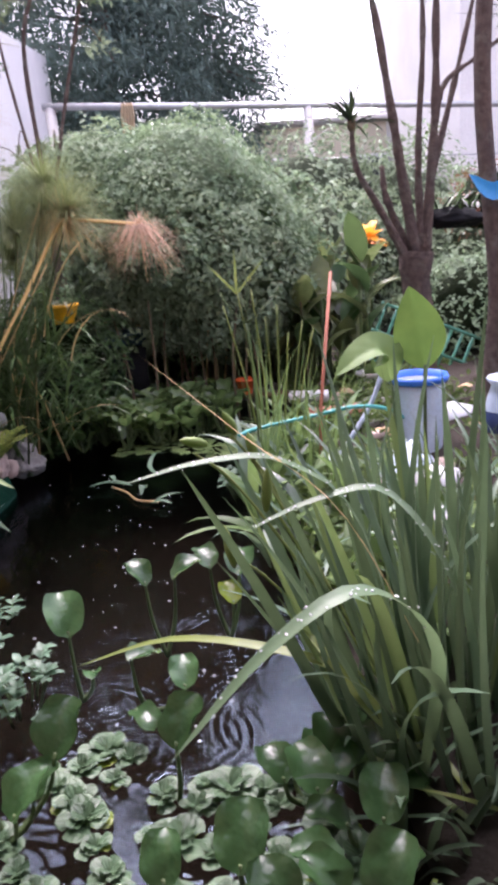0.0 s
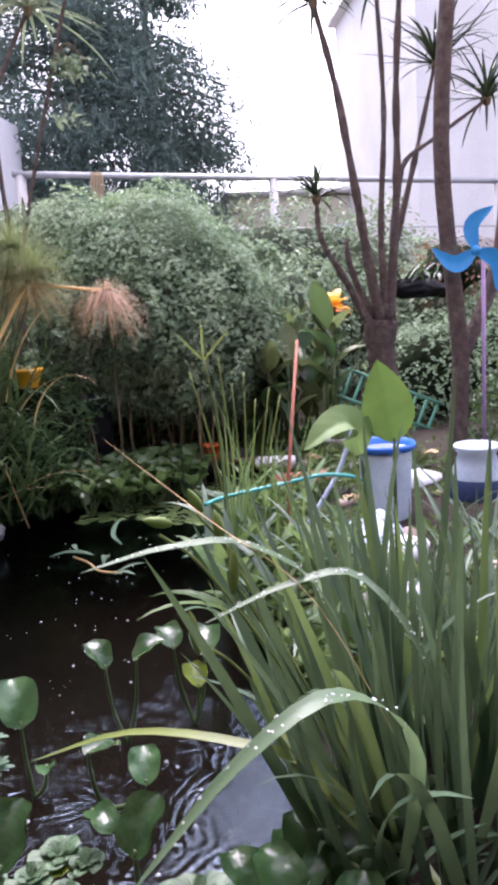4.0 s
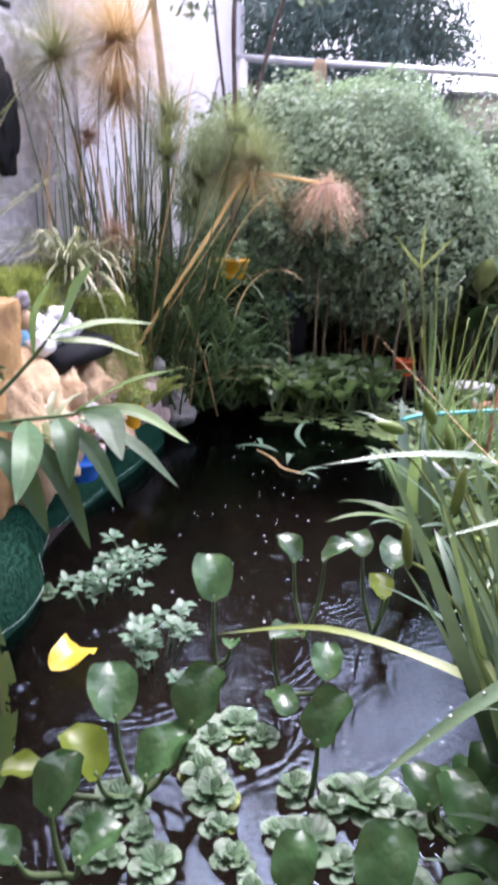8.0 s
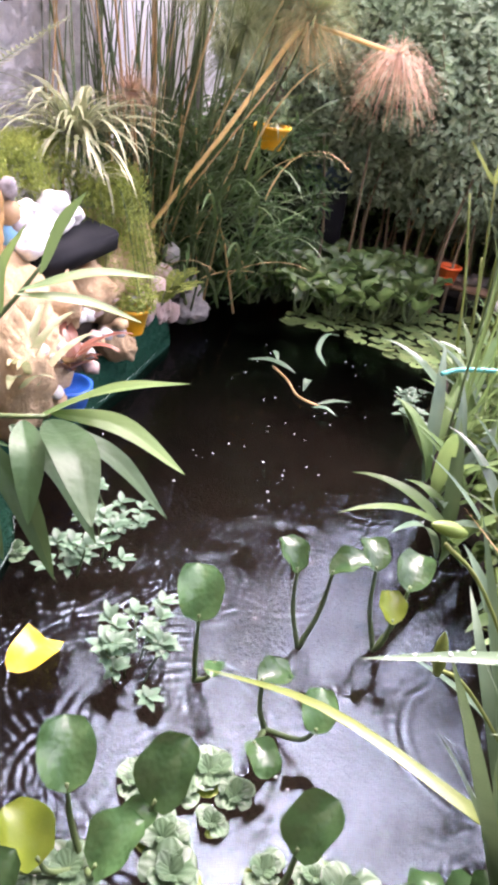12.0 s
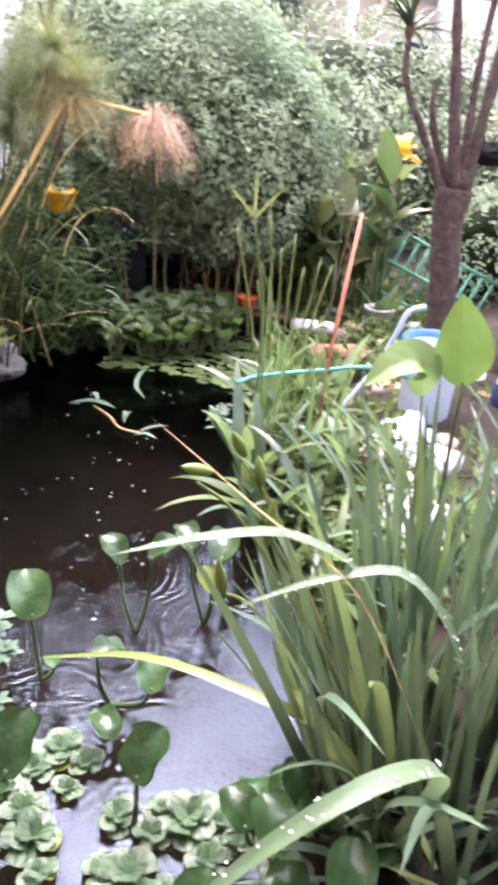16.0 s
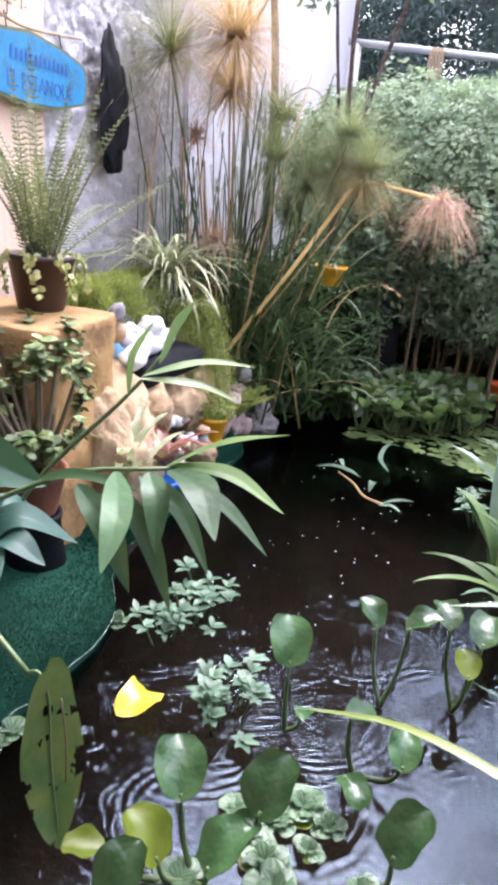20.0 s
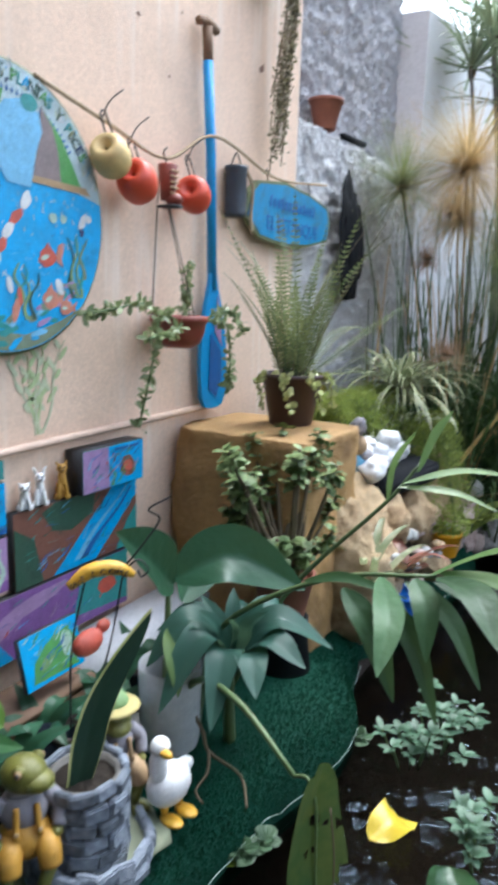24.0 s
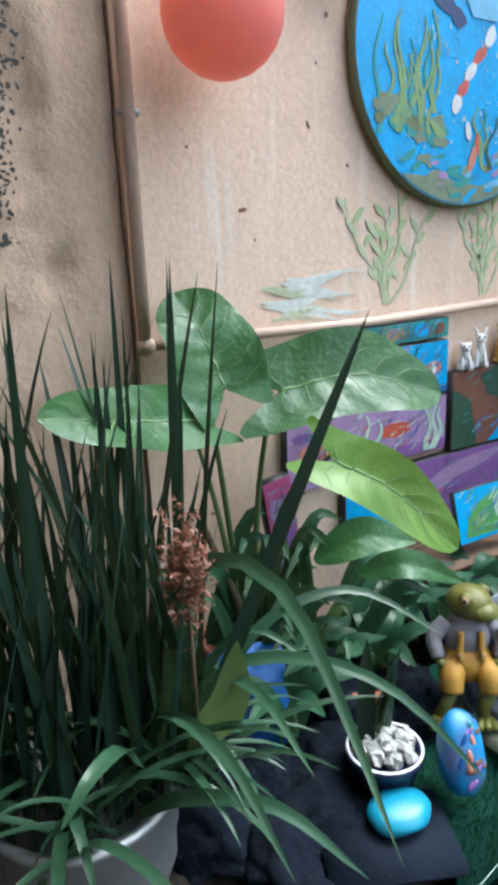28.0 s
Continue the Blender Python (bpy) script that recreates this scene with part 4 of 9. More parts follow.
def papyrus():
    top = base("papyrus_clump", pose(-1.05, 4.85, 0.1), "papyrus with green and straw-dry mop heads on tall stems", "papyrus")
    r = random.Random(8)
    heads = [(-0.52, -0.25, 2.02, 0.40, L_PAPY), (-0.16, -0.25, 2.10, 0.40, L_PDRY), (-0.36, -0.2, 1.62, 0.16, L_PPINK), (0.10, -0.2, 1.52, 0.30, L_PAPY), (0.40, 0.24, 1.52, 0.32, L_PAPY),
             (0.25, 0.09, 1.42, 0.34, L_PAPY), (0.05, 0.1, 1.75, 0.3, L_PAPY), (0.6, 0.0, 1.52, 0.28, L_PAPY), (-0.1, -0.6, 1.1, 0.2, L_PPINK), (0.15, 0.25, 1.25, 0.3, L_PAPY), (-0.3, 0.2, 1.9, 0.3, L_PDRY), (0.45, 0.15, 1.7, 0.26, L_PAPY)]
    for k, (x, y, z, rad, mat) in enumerate(heads):
        fx, fy = x * 0.35 + r.uniform(-0.1, 0.1), y * 0.2 + r.uniform(-0.1, 0.1)
        st = part("stem", tube(curve3([(fx, fy, -0.05), (fx * 0.6 + x * 0.4, fy * 0.6 + y * 0.4, z * 0.5), (x, y, z)], 6), lambda u: 0.010 - 0.004 * u, 6), L_STALK if mat is L_PAPY else L_PDRY, top)
        h = part("head", umbel(rad * (1.45 if mat is L_PDRY else 1.3 if mat is L_PAPY else 0.9), 1000 if mat is L_PAPY else 1700 if mat is L_PDRY else 600, 50 + k, 0.42 if mat is L_PAPY else 0.32, 0.0013, 0.36), mat, st)
        h.location = (x, y, z)
    # the long dry stem that has snapped and hangs over the water
    knee, end = (0.56, 0.02, 1.47), (1.02, -0.18, 1.40)
    st = part("broken_stem", tube(curve3([(-0.30, -0.45, -0.02), (0.0, -0.36, 0.54), (0.26, -0.26, 0.95), (0.5, -0.08, 1.38), knee], 6), 0.013, 6), M_STRAW, top, "straw-yellow bent dry stem")
    st2 = part("broken_stem", tube([knee, end], 0.011, 6), M_STRAW, top)
    h = part("head", umbel(0.27, 380, 90, up=0.05, droop=0.95, thick=0.0016), L_PPINK, st2)
    h.location = end
    h = part("head", umbel(0.30, 620, 91, up=0.2, droop=0.5, thick=0.0016), L_PDRY, st)
    h.location = knee
    for k in range(70):
        x, y = r.gauss(-0.18, 0.2), r.gauss(0.0, 0.22)
        z = r.uniform(0.6, 1.7)
        lean = r.gauss(0, 0.22)
        part("stem", tube([(x, y, -0.05), (x + lean * 0.4, y, z * 0.5), (x + lean, y + r.gauss(0, 0.1), z)], lambda u: 0.007 - 0.004 * u, 5), L_STALK if r.random() < 0.7 else L_PDRY, top)
    for k in range(75):
        x, y = r.uniform(-0.62, -0.02), r.uniform(-0.45, 0.7)
        z = r.uniform(0.9, 2.0)
        lean = r.gauss(0, 0.16)
        part("stem", tube([(x, y, -0.05), (x + lean * 0.4, y, z * 0.5), (x + lean, y + r.gauss(0, 0.1), z)], lambda u: 0.008 - 0.005 * u, 5), L_PSHADE if r.random() < 0.8 else L_PDRY, top)
    for k in range(300):
        b = part("leaf", leaf(r.uniform(0.35, 0.85), 0.018, r.uniform(15, 50), r.uniform(60, 130), "sword", 0.2, 8, 2, 1.5, seed=k), L_PSHADE if r.random() < .95 else L_PDRY, top)
        b.matrix_basis = pose(r.uniform(-0.5, 0.45), r.uniform(-0.35, 0.3), r.uniform(0.0, 0.8), 0, 0, r.uniform(-150, 30))


papyrus()

# ---- the painted wall and what hangs on it ----
P = {}
for key, c, rough in (("blue", (0.006, 0.40, 0.84), 0.45), ("deep", (0.01, 0.12, 0.42), 0.5), ("green", (0.10, 0.34, 0.08), 0.5), ("teal", (0.03, 0.30, 0.30), 0.5), ("white", (0.76, 0.77, 0.78), 0.5),
                      ("purple", (0.24, 0.10, 0.36), 0.5), ("lilac", (0.40, 0.25, 0.48), 0.5), ("red", (0.60, 0.10, 0.06), 0.45), ("brown", (0.20, 0.075, 0.045), 0.55), ("sand", (0.45, 0.30, 0.16), 0.6),
                      ("forest", (0.025, 0.085, 0.05), 0.5), ("sky", (0.20, 0.52, 0.80), 0.5), ("black", (0.02, 0.02, 0.025), 0.5), ("weed", (0.22, 0.36, 0.14), 0.6), ("salmon", (0.62, 0.24, 0.16), 0.5),
                      ("pale", (0.50, 0.66, 0.56), 0.6), ("pink", (0.60, 0.10, 0.30), 0.5), ("yellow", (0.75, 0.42, 0.02), 0.4), ("frog", (0.155, 0.155, 0.02), 0.35), ("ink", (0.02, 0.05, 0.16), 0.6), ("olive", (0.16, 0.19, 0.08), 0.6), ("faded", (0.46, 0.55, 0.28), 0.75), ("frost", (0.50, 0.62, 0.66), 0.6), ("dusk", (0.26, 0.20, 0.20), 0.6), ("moss", (0.20, 0.26, 0.17), 0.6), ("smear", (0.74, 0.77, 0.73), 0.75), ("mint", (0.56, 0.60, 0.40), 0.75), ("mould", (0.07, 0.065, 0.06), 0.9), ("mustard", (0.52, 0.27, 0.025), 0.5), ("straw", (0.50, 0.42, 0.16), 0.7)):
    P[key] = plain("paint_" + key, c, tuple(x * 0.66 + 0.02 for x in c), rough, 26, 80, 0.6, 0.004, stain=tuple(x * 0.5 + 0.01 for x in c), amount=0.2)


COATS = [0]


def flat(points, x, mat, name, parent, label=""):
    """A thin coat of paint, 1 mm deep, of the outline (y, z) facing +X at x."""
    n = len(points)
    COATS[0] = (COATS[0] + 1) % 40
    x += 0.00002 * COATS[0]
    vs = [(x, y, z) for y, z in points] + [(x - 0.0013, y, z) for y, z in points]
    fs = [tuple(range(n))] + [(i, i + n, (i + 1) % n + n, (i + 1) % n) for i in range(n)]
    return part(name, (vs, fs), mat, parent, label, smooth=False)


def oval(cy, cz, ry, rz, rot=0.0, n=18, rough=0.0, seed=0):
    r = random.Random(seed)
    out = []
    for k in range(n):
        a = 2 * math.pi * k / n
        s = 1 + rough * r.uniform(-1, 1)
        y, z = ry * math.cos(a) * s, rz * math.sin(a) * s
        c, d = math.cos(radians(rot)), math.sin(radians(rot))
        out.append((cy + y * c - z * d, cz + y * d + z * c))
    return out


def strand(y0, z0, y1, z1, w, sway, n=8, ph=0.0):
    """A waving stroke from one point to another, thinning to its end."""
    left, right = [], []
    for k in range(n + 1):
        u = k / n
        y = y0 + (y1 - y0) * u + sway * math.sin(u * 7 + ph)
        z = z0 + (z1 - z0) * u
        h = w * (1 - 0.75 * u)
        left.append((y - h, z))
        right.append((y + h, z))
    return left + right[::-1]


def lettering(text, size, m, mat, parent, name="lettering"):
    cu = bpy.data.curves.new(name, "FONT")
    cu.body, cu.size, cu.extrude, cu.align_x, cu.align_y = text, size, 0.0015, "CENTER", "CENTER"
    cu.resolution_u = 2
    tmp = bpy.data.objects.new(name, cu)
    me = bpy.data.meshes.new_from_object(tmp)
    bpy.data.objects.remove(tmp)
    me.materials.clear()
    me.materials.append(mat)
    ob = new(name, me)
    ob.parent = parent
    ob.matrix_basis = m
    return ob


FACE = Matrix(((0, 0, 1, 0), (1, 0, 0, 0), (0, 1, 0, 0), (0, 0, 0, 1)))  # writing that faces +X, reading along +Y


def wall_text(text, size, x, y, z, mat, parent, turn_deg=0.0, name="lettering"):
    return lettering(text, size, Matrix.Translation((x, y, z)) @ FACE @ pose(0, 0, 0, 0, 0, turn_deg), mat, parent, name)


def round_painting():
    cy, cz, R = 1.79, 1.669, 0.376
    top = base("round_painting", pose(0, 0, 0), "round board painted with a blue pond and waterfall", "painting")
    x = WX + 0.0312
    body = part("board", moved(lathe([(0.001, 0), (R, 0), (R + 0.004, 0.008), (R, 0.022), (0.001, 0.022)], 56), Matrix.Translation((WX + 0.008, cy, cz)) @ pose(0, 0, 0, 0, 90, 0)), P["olive"], top)
    def coat(points, lift, tone, name, label=""):
        return flat([(cy + p, cz + q) for p, q in points], x + 0.0006 * lift, P[tone], name, top, label)

    def arc(r0, a0, a1, step=6):
        return [(r0 * math.cos(radians(a)), r0 * math.sin(radians(a))) for a in range(a0, a1, step)]

    r = random.Random(2)
    coat(arc(R * 0.985, 0, 360), 0, "frost", "border", "pale bluish lettered border")
    for k in range(90):
        a = radians(r.uniform(15, 170))
        d = r.uniform(0.315, 0.362)
        coat([(d * math.cos(a) + p, d * math.sin(a) + q) for p, q in strand(0, 0, r.uniform(-0.012, 0.012), r.uniform(0.01, 0.035), 0.003, 0.002, 5, k)], 1, r.choice(["white", "sky", "mint", "frost", "white"]), "brush_stroke")
    coat(arc(0.369, -213, 10) + [(0.27, 0.078), (0.17, 0.082), (0.09, 0.088), (-0.02, 0.105), (-0.07, 0.135), (-0.12, 0.165), (-0.17, 0.215), (-0.20, 0.225), (-0.24, 0.20)], 2, "blue", "pool", "bright blue painted water")
    coat([(-0.195, 0.22), (-0.16, 0.265), (-0.09, 0.295), (0.0, 0.30), (-0.02, 0.24), (-0.035, 0.19), (-0.025, 0.115), (-0.12, 0.17)], 3, "green", "hill", "painted green hills")
    coat([(0.13, 0.285), (0.20, 0.225), (0.25, 0.15), (0.29, 0.085), (0.10, 0.092), (0.11, 0.16), (0.13, 0.22)], 3, "green", "hill")
    coat([(-0.195, 0.22), (-0.18, 0.235), (-0.10, 0.18), (-0.03, 0.15), (-0.025, 0.112), (-0.12, 0.163)], 4, "sand", "shore")
    coat([(-0.05, 0.275), (-0.03, 0.285), (-0.03, 0.16), (-0.05, 0.16), (-0.07, 0.2)], 4, "dusk", "rock_band")
    coat([(0.13, 0.285), (0.17, 0.24), (0.19, 0.18), (0.20, 0.10), (0.09, 0.095), (0.11, 0.16)], 4, "dusk", "rock_band")
    coat([(0.09, 0.086), (0.32, 0.078), (0.30, 0.098), (0.09, 0.104)], 5, "sand", "shore")
    coat([(-0.03, 0.235), (0.0, 0.275), (0.06, 0.29), (0.12, 0.265), (0.13, 0.22), (0.105, 0.16), (0.085, 0.07), (0.0, 0.075), (-0.028, 0.12), (-0.04, 0.18)], 6, "sky", "waterfall", "light blue painted waterfall")
    coat(oval(0.085, 0.285, 0.03, 0.022), 7, "teal", "boulder")
    for k in range(26):
        u = r.random()
        coat(oval(-0.315 + 0.22 * u + r.uniform(-.012, .012), -0.125 - 0.06 * u + r.uniform(-0.035, 0.02), r.uniform(0.014, 0.034), r.uniform(0.010, 0.02), r.uniform(-40, 20), 12, 0.25, k), 4 + 0.1 * (k % 9), r.choice(["moss", "weed", "teal", "olive", "moss"]), "painted_rock")
    coat(arc(0.366, -128, -40, 6) + [(0.18, -0.29), (0.05, -0.325), (-0.1, -0.30)], 4, "moss", "pebble_bed")
    for k in range(46):
        a, d = radians(r.uniform(-135, -30)), r.uniform(0.27, 0.35)
        coat([(d * math.cos(a) + p, d * math.sin(a) + q) for p, q in oval(0, 0, r.uniform(0.012, 0.035), r.uniform(0.006, 0.012), r.uniform(-20, 40), 9, 0.25, k)], 5, r.choice(["lilac", "sky", "moss", "teal", "blue", "moss"]), "painted_pebble")
    for k in range(26):
        left = k < 17
        dy = r.uniform(-0.31, -0.10) if left else r.uniform(0.24, 0.30) if k < 22 else r.uniform(0.02, 0.08)
        z0 = -0.17 if left else -0.20 if k < 22 else -0.28
        coat(strand(dy, z0 + r.uniform(-0.03, 0.05), dy + r.uniform(-0.02, 0.03), z0 + r.uniform(0.12, 0.27 if left else 0.16), 0.0075, 0.013, 10, r.random() * 6), 5, r.choice(["weed", "moss", "teal", "weed", "forest" if not left else "weed"]), "painted_weed")
    for k in range(95):
        dy, dz = r.uniform(-0.22, 0.26), r.uniform(-0.24, 0.06)
        coat(strand(dy, dz, dy + r.uniform(-0.006, 0.006), dz + r.uniform(0.006, 0.016), 0.0022, 0.001, 4, k), 4, r.choice(["white", "sky", "frost"]), "brush_stroke")
    for k in range(70):
        a, d = r.random() * 2 * math.pi, 0.34 * math.sqrt(r.random())
        coat([(d * math.cos(a) + p, -abs(d * math.sin(a)) + 0.05 + q) for p, q in strand(0, 0, r.uniform(-0.02, 0.03), r.uniform(-0.012, 0.012), 0.003, 0.003, 5, k)], 3, r.choice(["sky", "blue", "sky", "deep", "blue"]), "brush_stroke")
    spots = [(-0.10, 0.105, 0.05, 0.022, -35, "ink"), (-0.05, 0.07, 0.03, 0.02, -40, "ink"), (0.065, 0.035, 0.016, 0.028, -30, "white"), (0.03, -0.01, 0.014, 0.03, -48, "red"), (0.0, -0.05, 0.014, 0.03, -40, "white"), (-0.025, -0.09, 0.014, 0.024, -38, "red"), (-0.045, -0.125, 0.016, 0.024, -20, "white"),
             (0.14, -0.11, 0.034, 0.028, 20, "red"), (0.19, -0.09, 0.012, 0.026, -20, "salmon"), (0.15, -0.225, 0.03, 0.03, 30, "salmon"), (0.185, -0.19, 0.014, 0.024, 20, "white"), (0.21, -0.25, 0.024, 0.022, 0, "salmon"), (0.02, -0.255, 0.012, 0.036, -15, "salmon"), (0.0, -0.19, 0.010, 0.024, 15, "white"), (0.035, -0.22, 0.008, 0.026, 10, "red"),
             (0.285, 0.0, 0.012, 0.028, -30, "white"), (0.31, 0.01, 0.012, 0.012, 40, "white"), (0.28, -0.03, 0.01, 0.012, 0, "ink"), (0.165, 0.0, 0.015, 0.014, 0, "pale"), (0.205, 0.0, 0.013, 0.012, 0, "pale")]
    for k, (dy, dz, ry, rz, rot, tone) in enumerate(spots):
        coat(oval(dy, dz, ry, rz, rot, 14, 0.12, k), 6, tone, "paint_shape")
        if tone in ("red", "salmon") and ry > 0.02:
            coat([(dy + ry * 0.7, dz), (dy + ry * 1.9, dz + rz * 0.9), (dy + ry * 1.6, dz), (dy + ry * 1.8, dz - rz * 0.9)], 5.5, "salmon", "paint_shape")
            coat([(dy - ry * 0.4, dz + rz * 0.7), (dy + ry * 0.1, dz + rz * 1.5), (dy + ry * 0.5, dz + rz * 0.6)], 5.5, tone, "paint_shape")
            coat(oval(dy - ry * 0.3, dz, ry * 0.5, rz * 0.25, rot, 8), 6.6, "pale", "paint_shape")
    word = "ESTANQUES,PLANTAS Y PECES"
    tone = ["forest", "green", "teal", "salmon", "forest", "green", "teal", "olive", "forest", "ink", "green", "teal", "blue", "forest"]
    a = 133
    for k, ch in enumerate(word):
        q = Matrix.Translation((x + 0.00120, cy + 0.340 * math.cos(radians(a)), cz + 0.340 * math.sin(radians(a)))) @ FACE @ pose(0, 0, 0, 0, 0, a - 90)
        if ch != " ":
            lettering(ch, 0.056 if k < 10 else 0.046, q, P[tone[k % 14]], top, "letter")
        a -= 5.2 if k < 8 else 3.7
    a = 124
    for k, ch in enumerate("SEGUINOS EN"):
        q = Matrix.Translation((x + 0.00120, cy + 0.303 * math.cos(radians(a)), cz + 0.303 * math.sin(radians(a)))) @ FACE @ pose(0, 0, 0, 0, 0, a - 90)
        if ch != " ":
            lettering(ch, 0.022, q, P["deep"], top, "letter")
        a -= 2.9
    for k in range(17):
        a = 91 - k * 3.3
        q = oval(cy + 0.303 * math.cos(radians(a)), cz + 0.303 * math.sin(radians(a)), 0.004, 0.009, a - 90, 4)
        flat(q, x + 0.00135, P["deep"], "writing_bar", top)


round_painting()


def panel(y0, y1, z0, z1, mat, shapes, label, lean=0.0, thick=0.028, x=None, skew=0.0):
    """A small painted board on the wall with its plain painted shapes in parts of the board's width and height."""
    x = WX + 0.004 if x is None else x
    w, h = y1 - y0, z1 - z0
    top = base("painted_board", pose(x, y0, z0, skew, lean, 0), label, "painting", "painted boards on the wall")
    part("board", box(thick, w, h, 0.002, (thick / 2, w / 2, h / 2)), P["black"], top, "black board edge")
    flat([(0.002, 0.002), (w - 0.002, 0.002), (w - 0.002, h - 0.002), (0.002, h - 0.002)], thick + 0.0006, mat, "painted_face", top)
    for k, (kind, a, b, c, d, e, colour) in enumerate(shapes):
        if kind == "o":
            pts = oval(a * w, b * h, c * w, d * h, e, 16, 0.1, k)
        elif kind == "w":
            pts = strand(a * w, b * h, c * w, d * h, 0.03 * w, 0.03 * w * e, 8, k)
        else:
            pts = [(p * w, q * h) for p, q in a]
        flat([(min(max(p, 0.003), w - 0.003), min(max(q, 0.003), h - 0.003)) for p, q in pts], thick + 0.0012 + 0.0004 * k, P[colour], "paint_shape", top)
    g = random.Random(int(y0 * 977 + z0 * 131))
    tones = [s[6] for s in shapes] + ["sky", "deep", "teal"]
    for k in range(60):
        a, b, ln = g.uniform(0.06, 0.9), g.uniform(0.06, 0.9), g.uniform(0.01, 0.05)
        an = g.uniform(-0.6, 0.6)
        pts = strand(a * w, b * h, a * w + ln * math.sin(an + 1.2), b * h + ln * math.cos(an + 1.2), 0.0035, 0.003, 5, g.random() * 6)
        flat([(min(max(p, 0.003), w - 0.003), min(max(q, 0.003), h - 0.003)) for p, q in pts], thick + 0.0014 + 0.0004 * len(shapes), P[g.choice(tones)], "brush_stroke", top)
    return top


panel(1.42, 1.75, 0.950, 1.005, P["teal"], [("o", 0.15, 0.5, 0.06, 0.3, 0, "brown"), ("o", 0.4, 0.5, 0.1, 0.3, 0, "sand"), ("o", 0.7, 0.5, 0.09, 0.35, 0, "blue"), ("o", 0.9, 0.5, 0.05, 0.3, 0, "brown")], "narrow dark plank painted with coloured rings")
panel(1.50, 1.752, 0.792, 0.942, P["blue"], [("q", [(0, 0), (1, 0), (1, 0.18), (0, 0.12)], 0, 0, 0, 0, "deep"), ("w", 0.45, 0.1, 0.5, 0.95, 1, "forest"), ("o", 0.2, 0.45, 0.1, 0.14, 20, "brown"), ("o", 0.78, 0.5, 0.12, 0.13, 0, "salmon"), ("o", 0.78, 0.5, 0.03, 0.13, 0, "white")], "bright blue board painted with an underwater scene")
panel(1.35, 1.752, 0.622, 0.785, P["lilac"], [("q", [(0, 0), (1, 0), (1, 0.2), (0, 0.3)], 0, 0, 0, 0, "purple"), ("o", 0.52, 0.55, 0.14, 0.13, 0, "red"), ("w", 0.3, 0.1, 0.25, 0.9, 1, "pale"), ("w", 0.34, 0.1, 0.38, 0.8, 1, "pale"), ("w", 0.84, 0.05, 0.8, 0.95, 1, "pale"), ("w", 0.9, 0.05, 0.95, 0.8, 1, "pale"), ("w", 0.86, 0.05, 0.9, 0.9, 1, "pale")], "lilac board painted with pale water weeds")
river = panel(1.772, 2.33, 0.605, 0.842, P["brown"], [("q", [(0.3, 1), (0.62, 1), (0.6, 0.7), (0.42, 0.55), (0.28, 0.62), (0.2, 0.9)], 0, 0, 0, 0, "forest"), ("q", [(0.28, 0), (0.62, 0), (1, 0.75), (1, 1), (0.78, 1), (0.5, 0.45)], 0, 0, 0, 0, "blue"), ("w", 0.45, 0.1, 0.9, 0.95, 0.6, "sky"), ("w", 0.52, 0.1, 0.95, 0.9, 0.6, "deep"), ("q", [(0, 0), (0.2, 0), (0.14, 0.6), (0, 0.8)], 0, 0, 0, 0, "forest"), ("q", [(0.8, 0), (1, 0), (1, 0.6), (0.9, 0.4)], 0, 0, 0, 0, "teal")], "brown board painted with a winding blue river and words")
wall_text("VAMOS AL DELTA", 0.040, WX + 0.0385, 2.135, 0.735, P["ink"], river, 34)
panel(1.385, 2.28, 0.40, 0.598, P["purple"], [("q", [(0, 0), (0.42, 0), (0.3, 0.7), (0, 0.95)], 0, 0, 0, 0, "blue"), ("q", [(0.7, 0.2), (1, 0.1), (1, 1), (0.75, 1)], 0, 0, 0, 0, "teal"), ("o", 0.5, 0.75, 0.16, 0.12, 10, "lilac"), ("o", 0.36, 0.5, 0.12, 0.1, 20, "lilac"), ("o", 0.88, 0.5, 0.05, 0.15, 0, "red")], "long purple and blue painted board")
panel(2.015, 2.315, 0.848, 0.988, P["teal"], [("q", [(0, 0), (0.42, 0), (0.4, 1), (0, 1)], 0, 0, 0, 0, "lilac"), ("q", [(0.42, 0), (1, 0), (1, 1), (0.4, 1)], 0, 0, 0, 0, "blue"), ("o", 0.72, 0.42, 0.13, 0.25, -20, "brown"), ("o", 0.72, 0.45, 0.08, 0.12, -20, "red"), ("w", 0.5, 0.05, 0.46, 0.5, 1, "green"), ("q", [(0.5, 0.86), (0.9, 0.86), (0.9, 0.92), (0.5, 0.92)], 0, 0, 0, 0, "deep")], "lilac and turquoise painted box panel", thick=0.07)
panel(1.65, 1.87, 0.395, 0.545, P["blue"], [("q", [(0.12, 0.1), (0.9, 0.06), (0.94, 0.55), (0.8, 0.85), (0.4, 0.7), (0.18, 0.45)], 0, 0, 0, 0, "green"), ("o", 0.75, 0.55, 0.1, 0.25, 0, "pale"), ("o", 0.4, 0.4, 0.15, 0.1, 30, "weed")], "small blue and green painted tile standing on the shelf", x=-1.55, lean=-14, thick=0.018)
panel(1.09, 1.17, 0.44, 0.70, P["pink"], [("q", [(0, 0), (1, 0), (0.9, 0.5), (0.1, 0.35)], 0, 0, 0, 0, "purple"), ("w", 0.4, 0.1, 0.6, 0.9, 1, "black"), ("o", 0.4, 0.7, 0.3, 0.12, 10, "lilac")], "narrow pink and purple painted board", x=-1.62, skew=8)
